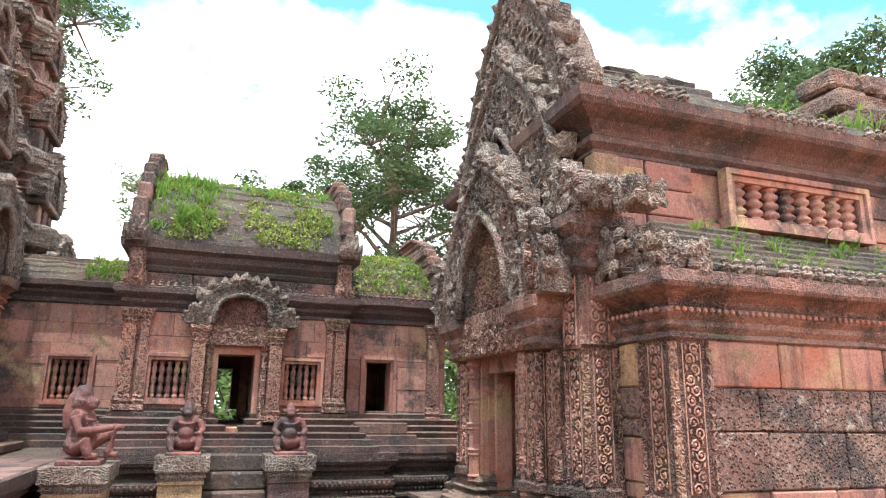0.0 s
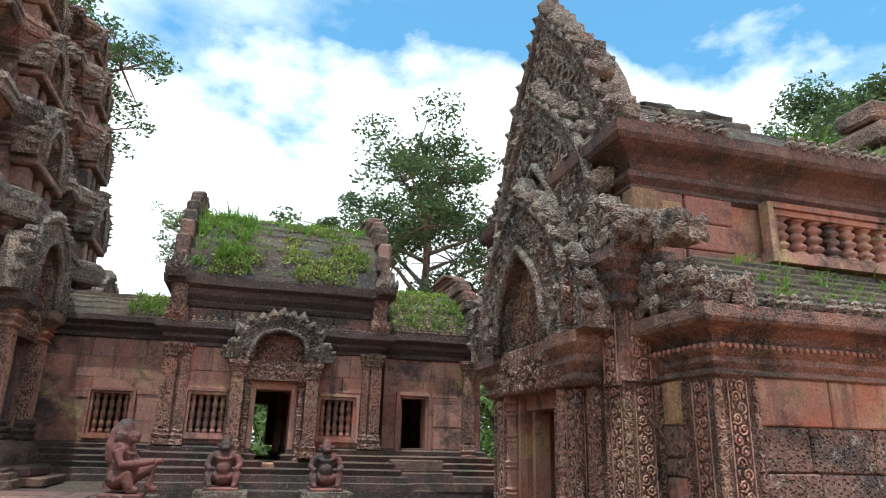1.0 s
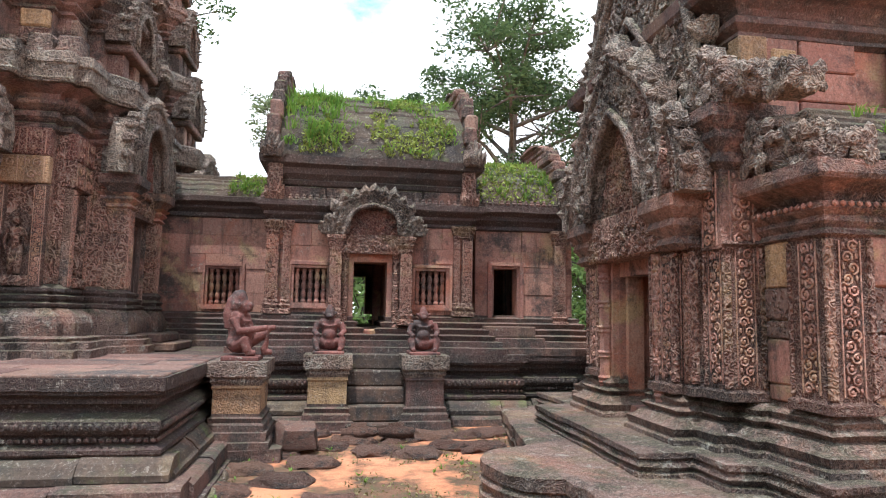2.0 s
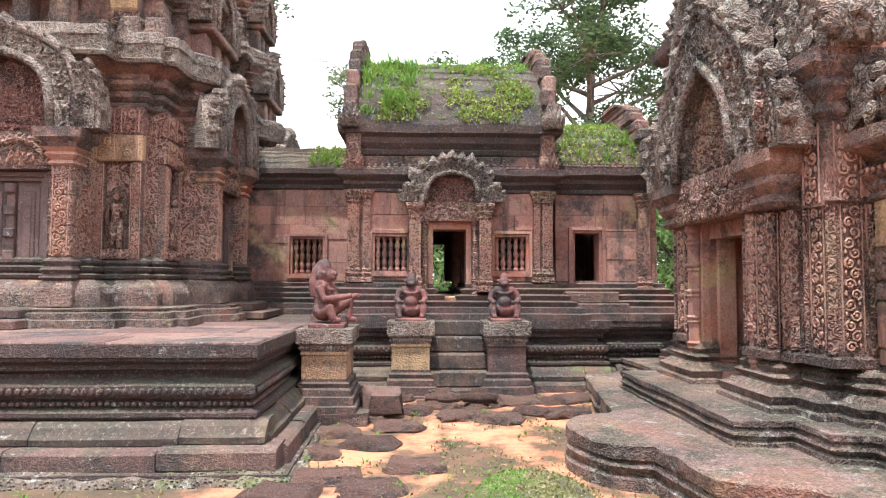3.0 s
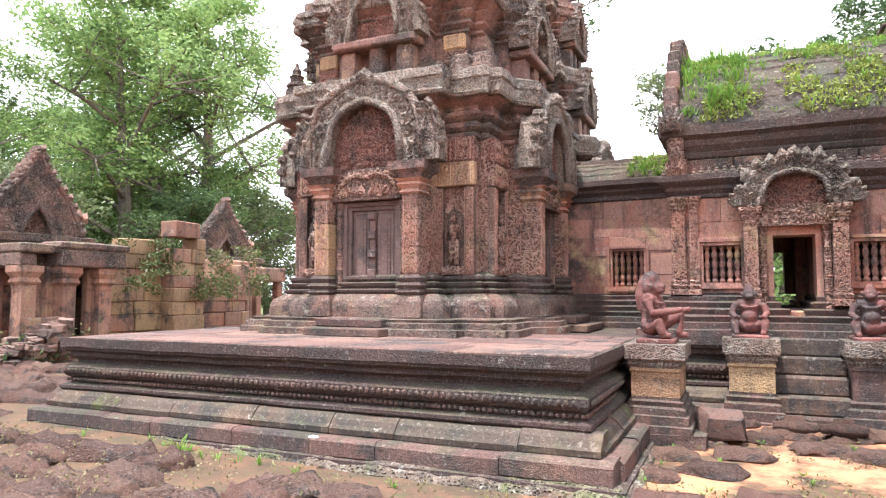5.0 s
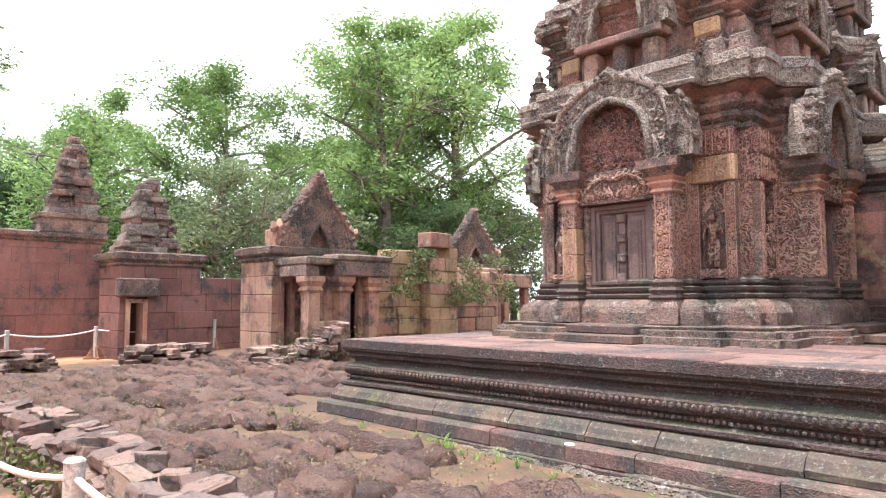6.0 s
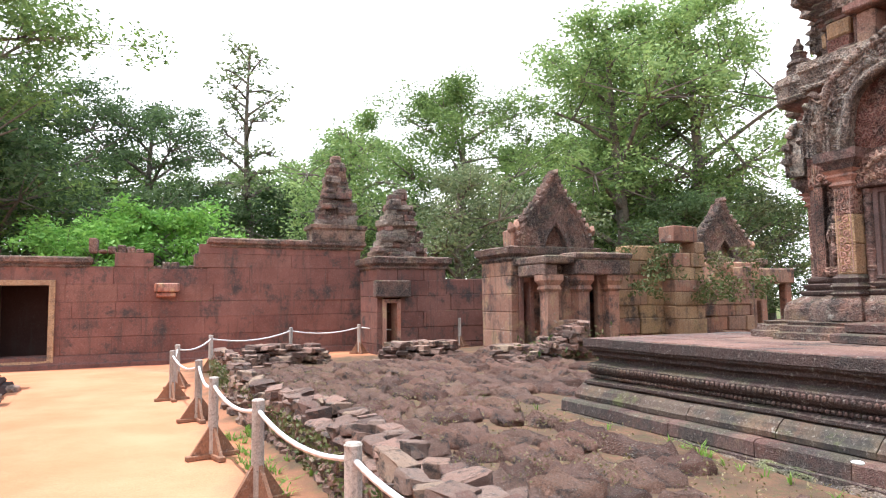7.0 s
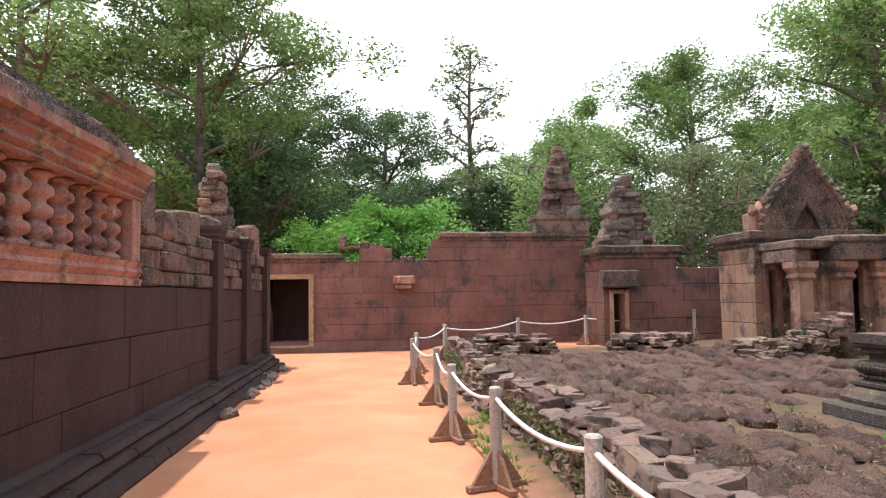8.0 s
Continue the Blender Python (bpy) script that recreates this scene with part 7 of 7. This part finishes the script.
blob(chip, (-2.62, 5.12, 0.255), 0.035, 1.4, 1, 0.5, 2)
tagged(part("white_stone_chip", chip, m_white), "small white chip lying on the terrace ledge", "stone chip")
# weeds on the ground
t = bmesh.new()
rg = random.Random(14)
for k in range(26):
    grass_tuft(t, (-6.6 + rg.uniform(-1.0, 1.8), 1.55 + rg.uniform(-0.15, 0.25), ground_z(-6, 1.6) - 0.01), 12, rg.uniform(0.06, 0.16), 0.14, 2000 + k)
for k in range(70):
    x = rg.uniform(-12, -1.5)
    y = rg.choice((4.98, 5.02, 2.4, 1.85, 3.4, 4.2)) + rg.uniform(-0.05, 0.1)
    grass_tuft(t, (x, y, ground_z(x, y)), 7, rg.uniform(0.04, 0.1), 0.09, 2100 + k)
for k in range(50):
    x, y = rg.uniform(-0.2, 2.8), rg.uniform(5.0, 8.1)
    grass_tuft(t, (x, y, ground_z(x, y) + 0.02), 6, rg.uniform(0.02, 0.06), 0.06, 2300 + k)
grass_tuft(t, (-4.0, 5.05, 0.02), 22, 0.16, 0.16, 3)
grass_tuft(t, (-2.45, 7.45, 0.95), 16, 0.12, 0.12, 4)
tagged(part("weeds", t, m_grass), "small green weeds between the paving stones", "weeds", kind="stuff")


# ---- guardian statues ----
def guardian(x, y, z, turn, lion=False):
    """A seated guardian with hands on its knees, as one plain shape."""
    t = bmesh.new()
    blob(t, (0, 0.05, 0.13), 0.15, 1.15, 1.0, 0.8, 2)
    tube(t, [(0, 0.05, 0.12), (0, 0.07, 0.3), (0, 0.04, 0.42)], [0.13, 0.115, 0.13], 12)
    blob(t, (0, -0.03, 0.25), 0.1, 1.0, 0.8, 0.9, 2)
    tube(t, [(-0.15, 0.05, 0.42), (0.15, 0.05, 0.42)], [0.07, 0.07], 10)
    blob(t, (0, 0.02, 0.55), 0.085, 0.95, 1.05, 1.1, 2)
    blob(t, (0, -0.05, 0.525), 0.05, 1.1, 0.8, 0.75, 2)
    tube(t, [(0, 0.03, 0.6), (0, 0.04, 0.66), (0, 0.04, 0.7)], [0.07, 0.05, 0.02], 10)
    for s in (-1, 1):
        blob(t, (s * 0.1, 0.03, 0.57), 0.03, 0.6, 1, 1.2, 1)
        if lion:
            tube(t, [(s * 0.17, 0.05, 0.42), (s * 0.2, -0.02, 0.27), (s * 0.14, -0.24, 0.3), (s * 0.12, -0.33, 0.32)], [0.055, 0.046, 0.038, 0.03], 10)
        else:
            tube(t, [(s * 0.17, 0.05, 0.42), (s * 0.22, 0.0, 0.29), (s * 0.16, -0.12, 0.23)], [0.052, 0.046, 0.04], 10)
        if s == 1 and lion:
            tube(t, [(0.1, 0.05, 0.1), (0.14, -0.24, 0.26), (0.12, -0.2, 0.05)], [0.085, 0.065, 0.05], 10)
            tube(t, [(0.12, -0.18, 0.03), (0.12, -0.3, 0.03)], [0.04, 0.03], 8)
        else:
            tube(t, [(s * 0.08, 0.05, 0.1), (s * 0.2, -0.1, 0.16), (s * 0.18, -0.12, 0.05)], [0.08, 0.065, 0.05], 10)
            tube(t, [(s * 0.17, -0.1, 0.03), (s * 0.16, -0.21, 0.03)], [0.04, 0.032], 8)
    if lion:
        tube(t, [(0, 0.12, 0.3), (0, 0.13, 0.46), (0, 0.1, 0.6), (0, 0.05, 0.69), (0, 0.02, 0.73)], [0.11, 0.125, 0.115, 0.085, 0.03], 12)
        for k in range(7):
            a = (k - 3) * 0.42
            blob(t, (0.12 * math.sin(a), 0.1 - 0.06 * math.cos(a), 0.57 + 0.02 * math.cos(a * 3)), 0.05, 0.8, 0.8, 1.6, 1)
        blob(t, (0, -0.07, 0.565), 0.04, 1.1, 0.8, 1.0, 2)
        tube(t, [(-0.06, 0.0, 0.42), (0, -0.1, 0.3), (0.06, 0.0, 0.42)], [0.02, 0.018, 0.02], 6)
    o = bpy.data.meshes.new("guardian_statue")
    bmesh.ops.transform(t, matrix=pose(x, y, z, 0, 0, turn) @ Matrix.Scale(0.88 if lion else 0.78, 4), verts=t.verts)
    t.to_mesh(o)
    t.free()
    o.materials.append(m_statue)
    ob = new("guardian_statue", o)
    md = ob.modifiers.new("fuse", "REMESH")
    md.mode, md.voxel_size, md.use_smooth_shade = "VOXEL", 0.011, True
    return tagged(ob, "seated red sandstone guardian statue on a " + ("mossy corner pedestal" if lion else "pedestal beside the steps"), "statue", "guardian statues")


guardian(-0.15, 7.42, 1.0, 75, True)
guardian(0.69, 8.42, 0.99, 0)
guardian(1.81, 8.42, 0.99, 0)
for x, y in ((-0.15, 7.42), (0.69, 8.42), (1.81, 8.42)):
    t = bmesh.new()
    bevel_box(t, x - 0.18, x + 0.18, y - 0.22, y + 0.2, 0.945, 0.995, 0.01, 0.003)
    tagged(part("statue_base", t, m_statue), "thin red stone slab under a guardian statue", "statue base", "bases of the guardians")


# ---- trees ----
def tree_mesh_parts(seed, height, crown, mat, leaf=0.2, leaves=6000, trunk_r=0.22, lean=0.0, sparse=0.5, bark=None, drop=0.0, clump=0.55, base_free=0.3):
    """A tapered trunk with limbs, and clumps of leaves round the branch ends. Returns (trunk mesh, crown mesh)."""
    r = random.Random(seed)
    t = bmesh.new()
    trunk = []
    for k in range(9):
        s = k / 8
        trunk.append(Vector((lean * s * height * 0.15 + 0.25 * math.sin(seed + s * 3), 0.22 * math.sin(seed * 2 + s * 4), s * height * 0.86)))
    tube(t, trunk, [trunk_r * (1.35 - 1.2 * k / 8) + 0.015 for k in range(9)], 8)
    ends = []
    nl = 19
    for k in range(nl):
        s = base_free + (0.97 - base_free) * k / (nl - 1)
        i = min(7, int(s * 8))
        p = trunk[i].lerp(trunk[i + 1], s * 8 - i) if i < 8 else trunk[8]
        a = k * 2.4 + r.uniform(-0.5, 0.5)
        rel = (s - base_free) / (1 - base_free)
        ln = crown * (0.35 + 0.85 * math.sin(math.pi * min(1, 0.18 + rel * 0.85))) * r.uniform(0.7, 1.15)
        d = Vector((math.cos(a), math.sin(a), r.uniform(0.15, 0.7)))
        q = p + d * ln * 0.5 + Vector((0, 0, 0.05 * ln))
        e = p + d * ln + Vector((0, 0, -drop * ln * 0.5))
        rad = trunk_r * (0.5 - 0.3 * rel) + 0.015
        tube(t, [p, q, e], [rad, rad * 0.6, rad * 0.2], 5)
        ends += [(q, 0.7), (e, 1.0)]
        for j in range(8):
            f = q.lerp(e, r.uniform(-0.2, 1.1)) + Vector((r.uniform(-1, 1), r.uniform(-1, 1), r.uniform(-0.5, 0.8))) * ln * 0.45
            tube(t, [q.lerp(e, 0.3), f], [rad * 0.4, rad * 0.12], 4)
            ends.append((f, 0.8))
    ends.append((trunk[8], 1.0))
    rn = np.random.RandomState(seed)
    per = max(1, leaves // len(ends))
    pts = []
    for c, wgt in ends:
        if r.random() < sparse * 0.25:
            continue
        k = int(per * wgt * r.uniform(0.6, 1.4))
        q = rn.normal(size=(k, 3))
        q /= np.linalg.norm(q, axis=1)[:, None] + 1e-6
        q *= (rn.uniform(0, 1, k) ** 0.45)[:, None] * crown * clump * r.uniform(0.3, 0.62)
        q[:, 2] *= 0.62
        if drop:
            q[:, 2] -= np.abs(rn.normal(size=k)) * drop * crown * 0.5
        pts.append(q + np.array(c))
    pts = np.concatenate(pts)
    k = len(pts)
    u = rn.normal(size=(k, 3)) * np.array([1, 1, 0.55])
    u /= np.linalg.norm(u, axis=1)[:, None]
    w = np.cross(u, rn.normal(size=(k, 3)))
    w /= np.linalg.norm(w, axis=1)[:, None]
    s = leaf * rn.uniform(0.55, 1.3, k)[:, None]
    verts = np.stack([pts - u * s, pts + w * s * 0.42, pts + u * s, pts - w * s * 0.42], 1).reshape(-1, 3)
    tm = bpy.data.meshes.new("trunk")
    t.to_mesh(tm)
    t.free()
    tm.materials.append(bark or m_bark)
    cmesh = bpy.data.meshes.new("crown")
    cmesh.from_pydata(verts.tolist(), [], np.arange(4 * k).reshape(-1, 4).tolist())
    cmesh.materials.append(mat)
    return tm, cmesh


def make_tree(label, parts2, x, y, z=-0.06, scale=1.0, turn=0.0, group=""):
    o = thing("tree", label, "tree", (x, y, z), group)
    o.rotation_euler = (0, 0, radians(turn))
    o.scale = (scale,) * 3
    for nm, me in zip(("trunk", "crown"), parts2):
        p = new(nm, me)
        p.parent = o
    return o


k_broad = tree_mesh_parts(1, 15, 4.6, m_leaf, 0.12, 34000, 0.3)
k_broad2 = tree_mesh_parts(2, 17, 4.2, m_leaf_light, 0.115, 36000, 0.3, base_free=0.2)
k_dark = tree_mesh_parts(3, 16, 4.4, m_leaf_dark, 0.125, 30000, 0.32)
k_tall = tree_mesh_parts(4, 14.5, 1.7, m_leaf_grey, 0.13, 3200, 0.16, sparse=1.2, base_free=0.45, clump=0.5)
k_willow = tree_mesh_parts(5, 10.5, 3.0, m_leaf_light, 0.1, 20000, 0.2, drop=0.55, base_free=0.22)
k_bush = tree_mesh_parts(6, 4.8, 2.3, m_leaf_light, 0.1, 16000, 0.12, base_free=0.1)
k_bright = tree_mesh_parts(16, 4.8, 2.3, m_leaf_bright, 0.1, 22000, 0.1, base_free=0.1)
k_under = tree_mesh_parts(7, 8.5, 3.4, m_leaf_dark, 0.125, 20000, 0.2, base_free=0.08, clump=0.65)
k_near = tree_mesh_parts(12, 15, 4.4, m_leaf, 0.1, 50000, 0.22, base_free=0.28, clump=0.5)
k_grey = tree_mesh_parts(9, 8.0, 2.7, m_leaf_grey, 0.1, 15000, 0.2, base_free=0.15)
k_temple = tree_mesh_parts(10, 17, 4.6, m_leaf_dark, 0.13, 42000, 0.32, sparse=0.5, base_free=0.45, clump=0.48)

k_pale = tree_mesh_parts(13, 14, 1.5, m_leaf_grey, 0.1, 9000, 0.12, base_free=0.74, clump=0.6)
k_high = tree_mesh_parts(11, 23, 3.9, m_leaf_dark, 0.15, 12000, 0.32, base_free=0.72, clump=0.4)

WOOD = "trees of the woods behind the walls"
# behind the hall and the library
make_tree("large dark-leaved tree behind the hall", k_temple, 8.9, 31, 0, 0.98, 20)
make_tree("slender pale tree showing over the roof", k_pale, -1.9, 31, 0, 0.93, 60)
make_tree("low bush over the hall's wing", k_bush, -3.6, 26, 0, 1.25, 10)
make_tree("tall tree with a high open crown beside the tower", k_high, -8.9, 31, 0, 1.0, 130)
make_tree("dark-leaved tree beyond the library", k_temple, 42, 34, 0, 1.75, 200)
make_tree("green bush east of the hall", k_bush, 7.1, 16.5, 0, 0.95, 200)
make_tree("green bush east of the hall", k_under, 8.2, 20, 0, 0.6, 50)
# west woods, south to north
make_tree("large broad-leaved tree by the southern wall", k_near, -24.5, -6.2, 0, 1.0, 0, WOOD)
make_tree("large dark tree by the southern wall", k_near, -22, -11.5, 0, 1.05, 60, WOOD)
make_tree("dense leafy tree of the woods", k_dark, -33, -15, 0, 0.9, 120, WOOD)
make_tree("dark tree of the woods", k_dark, -38, -4.5, 0, 0.92, 20, WOOD)
make_tree("dark tree of the woods", k_dark, -40, 1.0, 0, 0.88, 200, WOOD)
for i, (x, y, s) in enumerate(((-31, -3.5, 0.85), (-33, 0.5, 0.85), (-32, 4.0, 0.8), (-34, 7.5, 0.95), (-30, -8, 0.8), (-35, 11, 0.9), (-34, 15, 0.9), (-34, 19.5, 0.8), (-33, 25, 0.9), (-36, 31, 0.9))):
    make_tree("thick dark undergrowth tree behind the wall", k_under, x, y, 0, s, 47 * i, WOOD)
make_tree("bright green bush behind the wall", k_bright, -22, 1.3, 0, 0.95, 0, WOOD)
make_tree("bright green bush behind the wall", k_bright, -21.5, -0.3, 0, 0.8, 90, WOOD)
make_tree("bright green bush behind the wall", k_bright, -24.5, 4.6, 0, 0.7, 140, WOOD)
make_tree("slim tall tree with a thin grey crown", k_tall, -31.5, 5.3, 0, 1.08, 0, WOOD)
make_tree("weeping light-green tree behind the gates", k_willow, -27, 8.6, 0, 0.95, 0, WOOD)
make_tree("weeping light-green tree behind the gates", k_broad2, -36, 12.3, 0, 0.8, 30, WOOD)
make_tree("open bright-leaved tree behind the gates", k_near, -31, 16.0, 0, 0.98, 40, WOOD)
make_tree("grey-green leafy tree behind the gates", k_grey, -24, 12.8, 0, 0.95, 90, WOOD)
make_tree("grey-green leafy tree behind the gates", k_grey, -26, 17.5, 0, 0.95, 190, WOOD)
make_tree("huge light-green tree over the gates", k_broad2, -27, 23.5, 0, 1.12, 100, WOOD)
make_tree("huge light-green tree over the gates", k_broad2, -31, 28.5, 0, 1.15, 210, WOOD)
make_tree("grey-green leafy tree beside the tower", k_grey, -25, 30, 0, 1.05, 10, WOOD)
make_tree("green tree beside the tower", k_under, -30, 38, 0, 0.95, 300, WOOD)
make_tree("broad tree of the northern woods", k_broad, -24, 44, 0, 1.0, 70, WOOD)
make_tree("green bush behind the hall's doorway", k_bush, 1.25, 16, 0, 0.95, 20)
make_tree("dense leafy tree of the woods", k_broad, -36, -9, 0, 1.0, 220, WOOD)
make_tree("dense leafy tree of the woods", k_under, -27, -4.5, 0, 1.0, 150, WOOD)
make_tree("broad tree of the northern woods", k_dark, -40, 35, 0, 1.1, 110, WOOD)
make_tree("broad tree of the northern woods", k_broad2, -22, 36, 0, 0.95, 250, WOOD)
make_tree("thick dark undergrowth tree behind the wall", k_under, -23, 24, 0, 0.8, 33, WOOD)
make_tree("huge light-green tree over the gates", k_broad2, -26, 28, 0, 1.2, 160, WOOD)
for i, (x, y, s) in enumerate(((-44, 7, 0.75), (-46, 12, 0.8), (-46, 19, 0.6), (-48, -1, 0.85), (-44, 28, 0.9), (-46, 36, 1.0), (-46, -10, 1.0))):
    make_tree("tall tree deep in the woods", (k_broad, k_broad2, k_dark)[i % 3], x, y, 0, s, 61 * i, WOOD)
